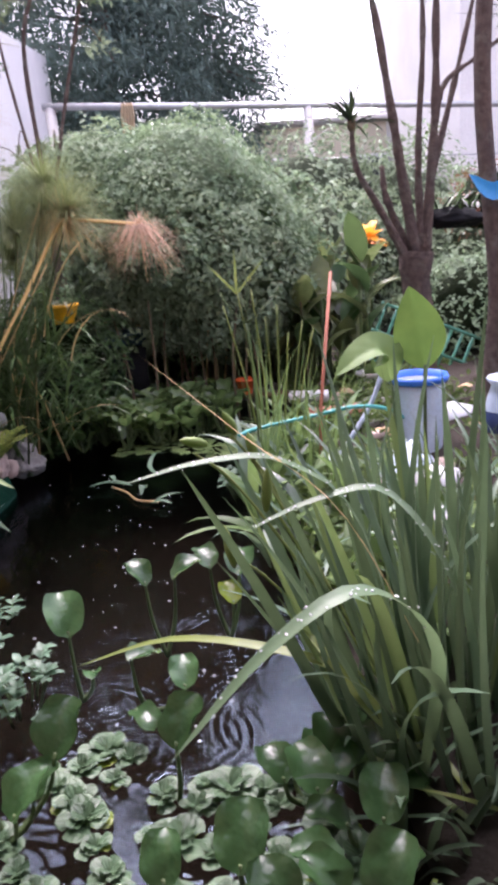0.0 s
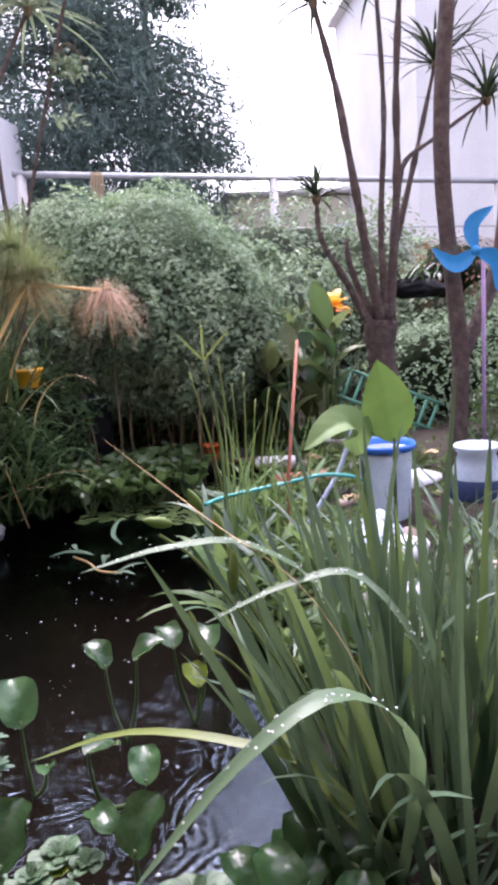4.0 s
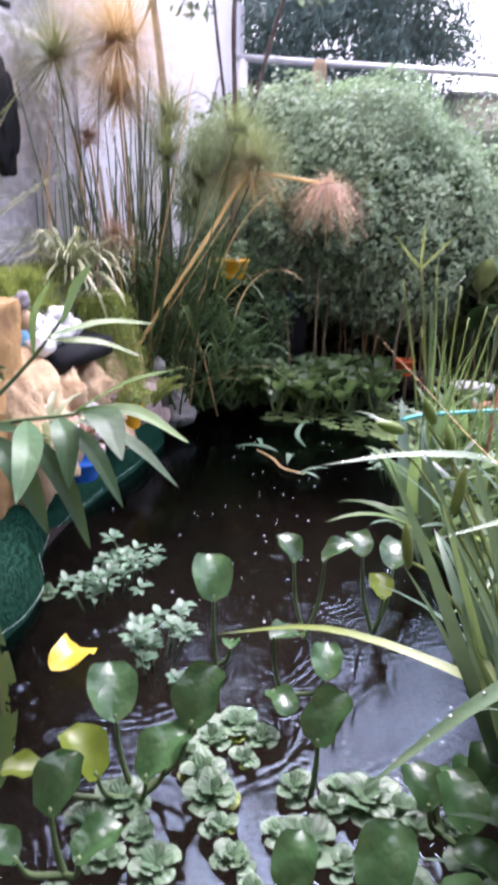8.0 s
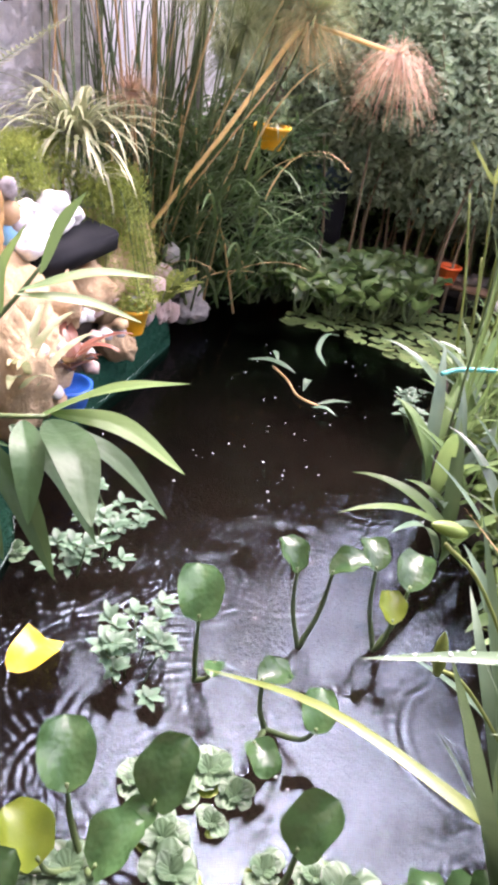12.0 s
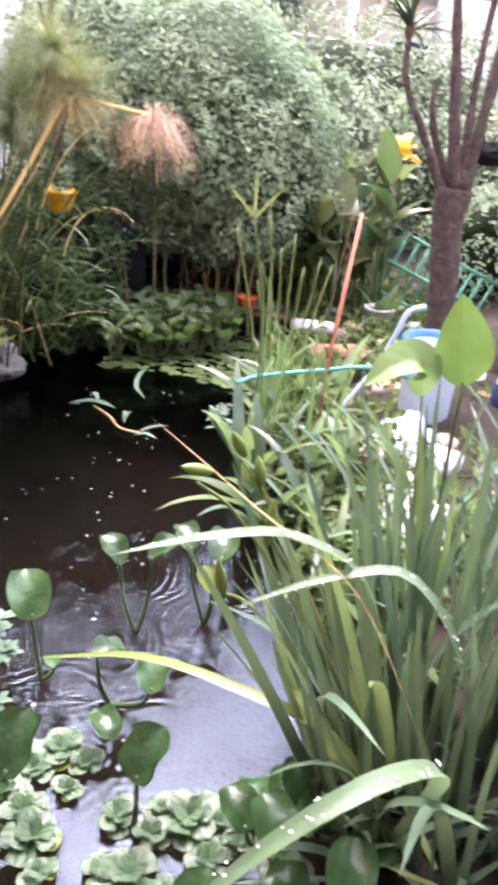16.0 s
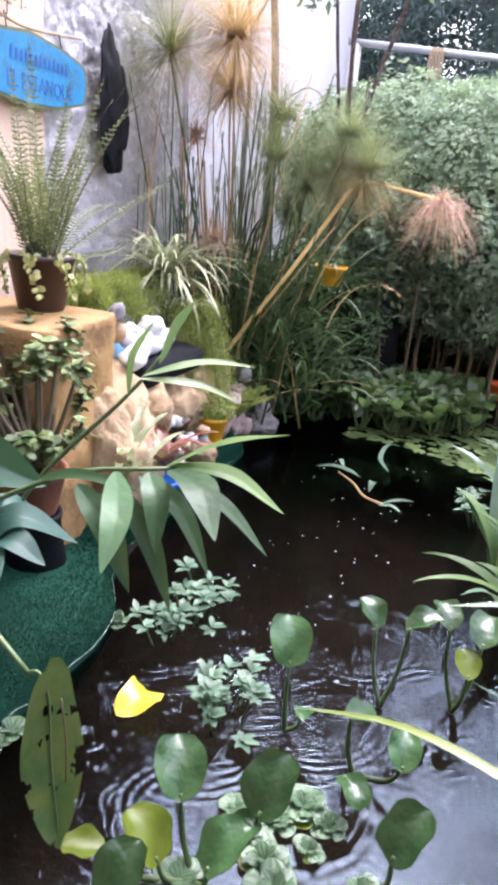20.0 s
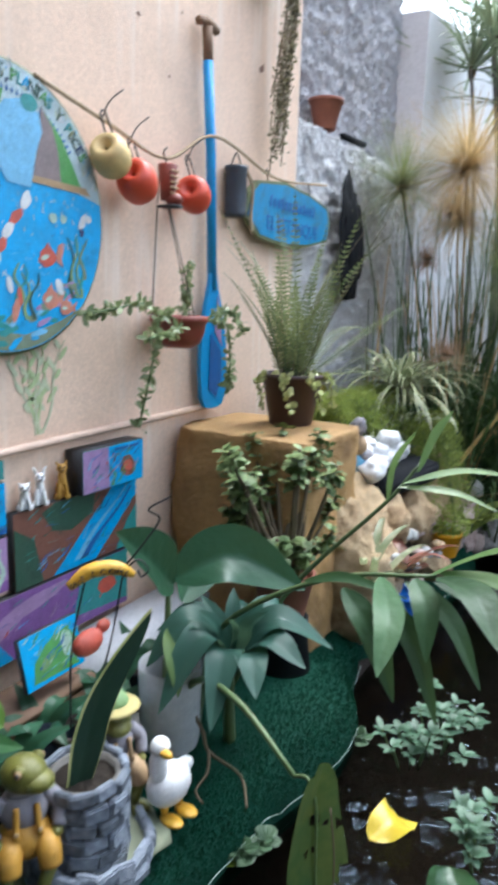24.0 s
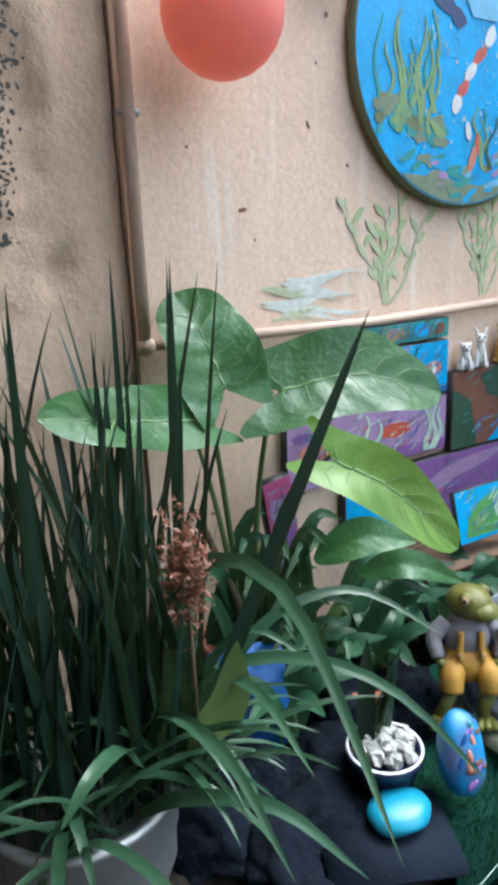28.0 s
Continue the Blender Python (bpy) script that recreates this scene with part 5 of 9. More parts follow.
panel(1.20, 1.36, 0.60, 0.78, P["lilac"], [("o", 0.5, 0.5, 0.3, 0.2, 0, "salmon"), ("o", 0.3, 0.8, 0.2, 0.08, 0, "purple"), ("w", 0.8, 0.1, 0.7, 0.8, 1, "brown")], "dull pink painted board half hidden by leaves")

# the paddle with its grip
def paddle():
    top = base("paddle", pose(WX + 0.03, 2.80, 1.035, 2, 0, 0), "wooden paddle painted bright blue, standing against the wall", "paddle")
    part("shaft", tube([(0.012, 0, 0.46), (0.012, -0.01, 0.95), (0.012, -0.03, 1.26)], 0.019, 12), M_OAR, top)
    part("bare_end", tube([(0.012, -0.03, 1.26), (0.012, -0.035, 1.37)], 0.0185, 12), M_WOOD, top, "bare wooden shaft end")
    part("grip", tube(curve3([(0.012, -0.09, 1.375), (0.012, -0.035, 1.385), (0.012, 0.03, 1.37)], 4), 0.015, 10), M_WOOD, top, "dark wooden cross grip")
    prof = [(0.02, 0.52), (0.03, 0.47), (0.055, 0.40), (0.085, 0.28), (0.095, 0.15), (0.088, 0.05), (0.06, 0.008), (0.02, 0.0)]
    vs = [(0.022, y, z) for y, z in prof] + [(0.022, -y, z) for y, z in reversed(prof)]
    k = len(vs)
    vs += [(0.004, y, z) for _, y, z in vs]
    fs = [tuple(range(k)), tuple(range(2 * k - 1, k - 1, -1))] + [(i, i + k, (i + 1) % k + k, (i + 1) % k) for i in range(k)]
    part("blade", (vs, fs), M_OAR, top, smooth=False)
    flat([(-0.045, 0.08), (0.01, 0.04), (0.05, 0.12), (0.045, 0.22), (-0.03, 0.3)], 0.026, P["deep"], "painted_patch", top)
    flat([(0.0, 0.3), (0.05, 0.24), (0.04, 0.36), (0.02, 0.44)], 0.0265, P["lilac"], "painted_patch", top)


paddle()

# the line with its floats
ROPE = curve3([(WX + 0.03, 1.9, 2.03), (WX + 0.05, 2.18, 1.965), (WX + 0.06, 2.457, 1.915), (WX + 0.06, 2.764, 2.045), (WX + 0.03, 3.3, 1.985), (WX + 0.02, 3.86, 2.035)], 8)
tagged(linked("rope", *tube(ROPE, 0.006, 6), M_ROPE), "thin rope strung along the wall from the paddle", "rope")
M_CREAM = plain("cream_float", (0.72, 0.55, 0.26), (0.62, 0.44, 0.18), 0.45, 6, 50, 0.2)
M_REDF = plain("red_float", (0.66, 0.09, 0.04), (0.52, 0.06, 0.03), 0.4, 6, 50, 0.2)


def net_float(y, z, r, mat, tilt, label):
    top = base("net_float", pose(WX + 0.08, y, z), label, "fishing float", "floats on the rope")
    prof = [(0.006, -0.55 * r)] + [(r * (0.55 + 0.45 * math.cos(a)), 0.93 * r * math.sin(a)) for a in [radians(-130 + 20 * k) for k in range(14)]] + [(0.006, 0.55 * r)]
    part("ball", moved(lathe([(max(0.004, a), b) for a, b in prof], 24), pose(0, 0, 0, 62 + tilt, 0, 18)), mat, top)
    part("loop", tube(curve3([(0, -0.01, r * 0.7), (-0.02, -0.02, r + 0.05), (-0.03, 0.01, r + 0.07), (0, 0.02, r * 0.8)], 5), 0.003, 5), M_WIRE, top)
    part("wire_end", tube(curve3([(-0.03, 0.0, r + 0.05), (-0.02, 0.02, r + 0.10), (0.0, 0.06, r + 0.14)], 4), 0.0022, 5), M_WIRE, top)
    return top


net_float(2.15, 1.865, 0.060, M_CREAM, 0, "cream-coloured round fishing float on the rope")
net_float(2.275, 1.812, 0.064, M_REDF, 0, "faded red round fishing float on the rope")
net_float(2.59, 1.815, 0.062, M_REDF, 10, "faded red fishing float hanging by the paddle")
shoe = base("little_boot", pose(WX + 0.07, 2.45, 1.76), "tiny dark red laced boot hung on the rope", "ornament")
part("shaft", lathe([(0.001, 0.02), (0.024, 0.02), (0.028, 0.08), (0.034, 0.13), (0.030, 0.135), (0.024, 0.1)], 14), M_MAROON, shoe)
part("toe", ball(0.032, 0.03, 0.022, (0.02, 0.01, 0.022)), M_MAROON, shoe)
part("sole", box(0.075, 0.05, 0.01, 0.003, (0.01, 0.005, 0.0)), P["black"], shoe)
part("loop", tube(curve3([(0, 0, 0.13), (-0.01, -0.01, 0.17), (-0.01, 0.01, 0.19)], 4), 0.003, 5), M_WIRE, shoe)
for k in range(5):
    part("lace", box(0.004, 0.045, 0.006, 0, (0.03, 0, 0.04 + 0.018 * k)), P["sand"], shoe)

can = base("tin_lantern", pose(WX + 0.05, 2.93, 1.78), "dark blue-grey tin can lantern on the rope", "lantern")
part("can", lathe([(0.001, 0), (0.042, 0), (0.045, 0.01), (0.043, 0.02), (0.043, 0.17), (0.046, 0.18), (0.045, 0.19), (0.038, 0.19), (0.038, 0.02)], 20), plain("dull_tin", (0.06, 0.075, 0.10), (0.035, 0.04, 0.05), 0.45, 20, 80, metal=0.3), can)
part("handle", tube(curve3([(0, -0.042, 0.185), (0, 0, 0.24), (0, 0.042, 0.185)], 6), 0.003, 5), M_WIRE, can)
part("chain", tube(curve3([(0.02, 0.045, 0.18), (0.03, 0.08, 0.12), (0.02, 0.09, 0.02), (0.03, 0.085, -0.06)], 5), 0.007, 5), M_ROPE, can)


def fish_sign():
    top = base("wooden_sign", pose(WX + 0.03, 3.0, 1.70, 0, 0, 0), "turquoise wooden sign with dark lettering hung on the rope", "sign")
    o = [(0.0, 0.10), (0.03, 0.19), (0.10, 0.245), (0.35, 0.275), (0.62, 0.255), (0.82, 0.22), (0.86, 0.15), (0.83, 0.06), (0.60, 0.015), (0.35, 0.0), (0.12, 0.02)]
    n = len(o)
    vs = [(0.022, y, z) for y, z in o] + [(0.0, y, z) for y, z in o]
    fs = [tuple(range(n)), tuple(range(2 * n - 1, n - 1, -1))] + [(i, i + n, (i + 1) % n + n, (i + 1) % n) for i in range(n)]
    part("board", (vs, fs), P["olive"], top, "dark weathered wooden edge", smooth=False)
    cyy, czz = 0.43, 0.137
    flat([(cyy + (y - cyy) * 0.95, czz + (z - czz) * 0.9) for y, z in o], 0.026, plain("weathered_sign_paint", (0.012, 0.27, 0.52), (0.02, 0.19, 0.40), 0.6, 30, 90, 0.6, stain=(0.05, 0.11, 0.12), amount=0.5), "painted_face", top, "weathered turquoise painted face")
    wall_text("EL ESTANQUE", 0.084, 0.0265, 0.44, 0.085, P["deep"], top)
    for k in range(13):
        a = 0.20 + 0.036 * k
        flat([(a, 0.155), (a + 0.020, 0.155), (a + 0.022, 0.195 + 0.014 * (k % 3 == 0)), (a + 0.004, 0.193)], 0.029, P["deep"], "writing_bar", top)
    for y in (0.2, 0.62):
        part("wire", tube([(0.02, y, 0.24), (0.0, y + 0.01, 0.31)], 0.003, 5), M_WIRE, top)


fish_sign()
tagged(linked("dark_post", *moved(craggy(0.035, 0.14, 0.34, 5), pose(WX + 0.05, 4.16, 1.78, 4)), M_BLACK), "charred dark wooden slab on the rough wall", "ornament")

# hanging bowl with a trailing succulent
def hanging_bowl():
    top = base("hanging_bowl", pose(WX + 0.115, 2.46, 1.29) @ Matrix.Scale(0.92, 4), "maroon hanging bowl with trailing succulents and thin wires", "hanging planter")
    part("bowl", lathe([(0.001, 0), (0.052, 0), (0.080, 0.018), (0.098, 0.055), (0.104, 0.095), (0.110, 0.097), (0.110, 0.120), (0.100, 0.120), (0.09, 0.09), (0.001, 0.085)], 28), M_MAROON, top)
    for k in range(3):
        a = radians(100 + 120 * k)
        part("wire", tube([(0.10 * math.cos(a), 0.10 * math.sin(a), 0.115), (-0.08, -0.02, 0.66)], 0.0024, 5), M_WIRE, top)
    r = random.Random(4)
    runs = [[(0, -0.1, 0.1), (0.03, -0.25, 0.16), (0.03, -0.42, 0.14), (0.0, -0.52, 0.12)], [(0.05, -0.1, 0.11), (0.08, -0.22, 0.12), (0.08, -0.27, -0.05), (0.05, -0.3, -0.26)], [(0.08, 0.05, 0.1), (0.12, 0.15, 0.09), (0.12, 0.18, -0.1), (0.1, 0.2, -0.16)],
            [(0, 0.02, 0.1), (0.0, 0.05, 0.2), (-0.03, 0.1, 0.32)], [(0.06, -0.05, 0.1), (0.11, -0.2, 0.06), (0.11, -0.33, 0.05)], [(0.04, 0.08, 0.1), (0.1, 0.22, 0.14), (0.13, 0.26, 0.06)]]
    for k, run in enumerate(runs):
        c = curve3(run, 7)
        st = part("trailing_stem", tube(c, 0.004, 5), L_STALK, top)
        ce, wa = [], []
        for p in c[3:]:
            for _ in range(5):
                a = r.random() * 2 * math.pi
                ce.append(tuple(p))
                wa.append((math.cos(a), math.sin(a), 0.6))
        part("trailing_foliage", scatter_round(np.random.default_rng(k), ce, wa, 0.036, 0.5, 0.6), L_SUCC, st, smooth=False)


hanging_bowl()

# balloon, knitted ornament, pipes
bal = base("balloon", pose(WX + 0.15, 1.01, 1.662) @ Matrix.Scale(0.868, 4), "large coral-red balloon hanging against the wall", "balloon")
M_BAL = leafy("coral_rubber", (1.0, 0.40, 0.38), (0.98, 0.36, 0.34), gloss=0.3, per="object", spread=0.02, thin=0.6, depth=0.0)
part("skin", lathe([(0.002, -0.135)] + [(0.136 * math.cos(a), 0.138 * math.sin(a) + (0.03 * math.sin(a) ** 3 if a > 0 else 0)) for a in [radians(-80 + 16 * k) for k in range(11)]] + [(0.006, 0.172), (0.012, 0.185)], 32), M_BAL, bal)
part("string", tube([(0, 0, 0.18), (-0.06, 0.0, 0.45)], 0.002, 5), P["white"], bal)
kn = base("knitted_pouch", pose(WX + 0.07, 1.37, 1.78), "purple knitted pouch hanging on the wall", "ornament")
part("pouch", lathe([(0.001, 0.0)] + [(0.055 * math.sin(math.pi * min(1, 0.12 + k / 22)) + (0.003 if k % 2 else 0), 0.008 * k) for k in range(1, 20)] + [(0.012, 0.17)], 22), plain("purple_wool", (0.22, 0.07, 0.40), (0.16, 0.05, 0.30), 0.9, 60, 200, 1.0), kn)
part("cord", tube([(0, 0, 0.16), (-0.03, 0.01, 0.4)], 0.003, 5), M_ROPE, kn)
M_PIPE = plain("cream_pipe", (0.64, 0.47, 0.37), (0.55, 0.40, 0.31), 0.5, 5, 50, 0.2)
pipe = base("water_pipe", pose(WX + 0.022, 0, 0), "cream-painted pipe running along and up the wall", "pipe")
part("level_pipe", tube([(0, 0.86, 1.03), (0.002, 1.5, 1.018), (0.0, 2.2, 1.03), (0.004, 2.79, 1.042)], 0.0125, 10), M_PIPE, pipe)
part("upright_pipe", tube([(0, 0.848, 1.03), (0, 0.86, 2.0), (0, 0.87, 3.2)], 0.0145, 10), M_PIPE, pipe)
part("elbow", ball(0.02, 0.022, 0.022, (0, 0.85, 1.03)), M_PIPE, pipe)
for z in (1.5, 2.3):
    part("clip", box(0.02, 0.045, 0.014, 0.002, (-0.006, 0.856, z)), M_STEEL, pipe)

# paint strokes and flaws on the wall
mural = base("wall_mural", pose(0, 0, 0), "faded green water weeds painted on the pink wall", "mural")
r = random.Random(12)
for by, bz, k0 in ((1.555, 1.055, 0), (1.915, 1.05, 1)):
    for k in (0, 2, 3, 4, 6):
        ty, tz = by + (-0.15 + 0.05 * k) * (1 if k0 == 0 else 0.8) + r.uniform(-0.02, 0.02), bz + r.uniform(0.18, 0.36) - 0.01 * abs(k - 3)
        flat(strand(by + 0.004 * (k - 3), bz, ty, tz, 0.0058, 0.012, 10, k), WX + 0.0014 + 0.0002 * k, P["faded"] if k % 3 else P["mint"], "painted_stem", mural)
        for j in range(7):
            u = 0.25 + 0.11 * j
            y, z = by + (ty - by) * u, bz + (tz - bz) * u
            flat(oval(y + (0.018 if j % 2 else -0.018), z + 0.015, 0.020 + 0.012 * ((j * 5 + k) % 3) / 2, 0.0085, 50 if j % 2 else 130, 8), WX + 0.0014 + 0.0003 * j, P["faded"] if (j + k) % 2 else P["mint"], "painted_leaf", mural)
smear = base("paint_smear", pose(0, 0, 0), "pale brushed paint smear on the wall above the pipe", "mural")
for k in range(12):
    z = 1.05 + 0.0085 * k
    y = 1.20 + r.uniform(-0.04, 0.05)
    left, right = [], []
    for i in range(13):
        u = i / 12
        zz = z + 0.02 * math.sin(u * 4 + k) * u - 0.01 * u
        h = 0.0085 * math.sin(math.pi * min(1, 0.06 + u)) * r.uniform(0.5, 1.3) + 0.0006
        left.append((y + 0.24 * u * (0.6 + 0.4 * (k % 3) / 2), zz - h))
        right.append((left[-1][0], zz + h))
    flat(left + right[::-1], WX + 0.0014 + 0.0002 * k, P["mint"] if k % 3 == 0 else P["smear"], "brush_stroke", smear)
holes = base("wall_holes", pose(0, 0, 0), "small dark drill holes and chips in the plaster", "wall damage")
for k, (y, z, a, b) in enumerate(((1.119, 1.307, 0.014, 0.007), (1.305, 1.489, 0.006, 0.011), (1.36, 1.72, 0.006, 0.008), (0.99, 1.44, 0.005, 0.005), (0.97, 1.70, 0.006, 0.005), (0.70, 1.40, 0.005, 0.004), (0.66, 1.30, 0.004, 0.004), (2.38, 2.34, 0.007, 0.016),
                                  (2.22, 2.5, 0.03, 0.008), (2.62, 2.42, 0.006, 0.006), (1.33, 1.62, 0.004, 0.005), (1.42, 1.4, 0.005, 0.005), (2.55, 2.2, 0.005, 0.01), (3.2, 2.4, 0.02, 0.03), (1.15, 1.24, 0.004, 0.004), (0.62, 1.52, 0.03, 0.012), (0.58, 1.62, 0.018, 0.04), (0.56, 1.44, 0.012, 0.03), (0.60, 1.36, 0.02, 0.01), (0.55, 1.80, 0.03, 0.05))):
    if y < 0.86:
        continue
    flat(oval(y, z, a * 0.75, b * 0.75, k * 37, 9, 0.45, k), WX + 0.0014, P["brown"], "chip", holes)
mould = base("mould_spots", pose(0, 0, 0), "black mould specks on the old damp plaster", "wall damage", kind="stuff")
r = random.Random(66)
for k in range(220):
    z = r.uniform(1.25, 1.95)
    flat(oval(0.60 + 0.13 * (z - 1.37) + r.gauss(0, 0.014), z, r.uniform(0.0015, 0.006), r.uniform(0.0015, 0.007), r.uniform(0, 180), 7, 0.5, k), WX - 0.010, P["mould"], "mould_speck", mould)
tagged(linked("terracotta_pot", *moved(pot_shape(0.055, 0.085, 0.15), pose(WX - 0.075, 4.02, 2.335)), M_TERRA), "empty terracotta pot on a ledge of the rough wall", "pot")
tagged(linked("wall_slat", *moved(box(0.03, 0.34, 0.03, 0.004), pose(WX - 0.05, 4.36, 2.352, 3)), M_BLACK), "short dark slat lying on the wall's ledge", "slat")


def trailing_pot():
    """A dark pot hung high on the wall, with a curtain of thin dry runners."""
    top = base("hanging_pot", pose(WX + 0.09, 3.17, 2.66), "dark pot hung high on the wall with dry trailing runners", "hanging planter")
    part("pot", pot_shape(0.06, 0.09, 0.12), M_BLACK, top)
    part("hook", tube(curve3([(-0.09, 0, 0.30), (-0.03, 0, 0.28), (0.0, 0, 0.10)], 5), 0.003, 5), M_WIRE, top)
    r2 = random.Random(19)
    for k in range(20):
        y, ln = r2.uniform(-0.02, 0.15), r2.uniform(0.35, 0.70)
        run = curve3([(0.02, y * 0.4, 0.11), (0.03, y * 0.8 + 0.02, 0.02), (0.0, y + 0.01, -ln * 0.5), (-0.02, y + r2.uniform(-.02, .02), -ln)], 8)
        st = part("runner", tube(run, 0.0022, 4), M_TWIG, top)
        ce = [tuple(p + Vector((r2.gauss(0, .006), r2.gauss(0, .008), 0))) for p in run[5:] for _ in range(4)]
        part("dry_leaves", scatter_round(np.random.default_rng(k), ce, [(1, 0, 0.3)] * len(ce), 0.016, 0.7, 0.8), L_RUNNER, st, smooth=False)["kind"] = "stuff"


L_RUNNER = leafy("dry_runner_leaf", (0.20, 0.16, 0.10), (0.30, 0.26, 0.17), gloss=0.6, spread=0.35)
trailing_pot()

# ---- the left bank ----
def turf():
    n, path = 90, [(-1.36, 0.205), (-1.26, 0.205), (-1.16, 0.205), (-1.09, 0.19), (-1.04, 0.15), (-1.01, 0.09), (-0.995, 0.02), (-1.0, -0.06)]
    vs, fs = [], []
    for k in range(n + 1):
        y = 1.10 + 3.25 * k / n
        for i, (x, z) in enumerate(path):
            w = (0.03 * noise.noise(Vector((y * 2.3, i * 0.12, 0.0))) + float(np.interp(y, (1.1, 1.6, 2.0, 2.35, 2.55, 2.72, 2.95, 3.55, 4.2), (0, 0, 0.035, 0.085, 0.065, -0.03, -0.085, 0.0, 0.09)))) if i > 1 else 0
            h = 0.035 * noise.noise(Vector((y * 3.1, x * 3, 2.0))) + 0.012 * noise.noise(Vector((y * 9, x * 7, 5.0)))
            rise = 0.06 * max(0, (y - 3.2))
            vs.append((x + w, y, z + (h if i < 5 else 0) + (rise if i < 5 else 0)))
    m = len(path)
    for k in range(n):
        for i in range(m - 1):
            fs.append((k * m + i, k * m + i + 1, (k + 1) * m + i + 1, (k + 1) * m + i))
    top = base("turf_mat", pose(0, 0, 0), "dark green artificial turf laid over the pond's edge", "turf mat")
    part("backing", (vs, fs), M_TURF, top)
    g = np.random.default_rng(3)
    V = np.array(vs).reshape(n + 1, m, 3)
    a, b = g.integers(0, n, 42000), g.choice([1, 2, 3, 4, 5], 42000, p=[.2, .2, .2, .2, .2])
    s, t = g.random((42000, 1)), g.random((42000, 1))
    c = (V[a, b] * (1 - s) + V[a + 1, b] * s) * (1 - t) + (V[a, b + 1] * (1 - s) + V[a + 1, b + 1] * s) * t
    way = np.stack([0.6 * (b >= 3) + 0.15, np.zeros(42000), 0.5 + 0 * b], 1)
    sh = scatter(g, c, g.normal(0, 1, (42000, 3)) * np.array([1, 1, 0.15]), 0.011, 0.22, 0.2, -3.0)
    p = part("fleece", sh, L_TURF, top, smooth=False)
    p["kind"] = "stuff"
    ed = curve3([tuple(V[k, 6]) for k in range(0, n + 1, 3)], 2)
    g2 = random.Random(9)
    k = 0
    while k < len(ed) - 4:
        m2 = g2.randint(2, 6)
        run = [p2 + Vector((0.003 + g2.gauss(0, 0.0035), g2.gauss(0, 0.004), 0.011 + g2.gauss(0, 0.003))) for p2 in ed[k:k + m2 + 1]]
        if len(run) > 1:
            part("edge_thread", tube(curve3([tuple(p2) for p2 in run], 3), g2.uniform(0.0005, 0.0010), 5), P["pale"], top, "frayed pale edge of the turf")
        k += m2 + (g2.random() < 0.3)


L_TURF = leafy("turf_pile", (0.004, 0.045, 0.026), (0.009, 0.080, 0.044), spec=0.15, gloss=0.7, spread=0.5, thin=0.1)
turf()


def stone(x, y, z, rx, ry, rz, mat, seed, label, category="stone", rough=0.2):
    ob = linked("stone", *(lump(rx, ry, rz, seed, rough, 2, 1.7, 0.75) if max(rx, rz) < 0.08 else craggy(rx, ry, rz, seed)), mat)
    ob.matrix_basis = pose(x, y, z, 0, 0, seed * 47)
    return tagged(ob, label, category, "bank stones")


# ochre pedestal and the rocks behind it
ped = base("ochre_pedestal", pose(-1.44, 2.81, 0.14), "rough ochre-painted masonry pedestal carrying a potted fern", "pedestal")
bm = bmesh.new()
bmesh.ops.create_cube(bm, size=1)
bmesh.ops.subdivide_edges(bm, edges=list(bm.edges), cuts=26, use_grid_fill=True)
for v in bm.verts:
    q = v.co.copy()
    q.x, q.y = q.x * 0.58, q.y * 0.50
    rad = max(abs(v.co.x), abs(v.co.y)) * 2
    cut = 1 - 0.05 * (min(abs(v.co.x), abs(v.co.y)) * 2) ** 4 * rad
    d = 1 + 0.05 * noise.fractal(Vector((q.x * 9, q.y * 9, q.z * 8)), 0.7, 2.1, 6) + 0.05 * noise.noise(Vector((q.x * 3, q.y * 3, q.z * 3)))
    v.co = Vector((q.x * cut * d, q.y * cut * d, (q.z + 0.5) * 0.845 + (0.012 * noise.noise(Vector((q.x * 9, q.y * 9, 3))) if q.z < 0.49 else 0)))
part("body", from_bm(bm), M_OCHRE, ped)
M_CREAM = plain("cream_stone", (0.70, 0.53, 0.33), (0.50, 0.35, 0.19), 0.8, 11, 55, 1.0, 0.02, stain=(0.30, 0.18, 0.09), amount=0.4, vary=0.2)
heap = linked("earth_heap", *lump(0.34, 0.72, 0.42, 4, 0.25, 3), M_SOIL)
heap.matrix_basis = pose(-1.42, 3.72, 0.28)
tagged(heap, "dark earth heaped behind the pedestal", "earth", kind="stuff")
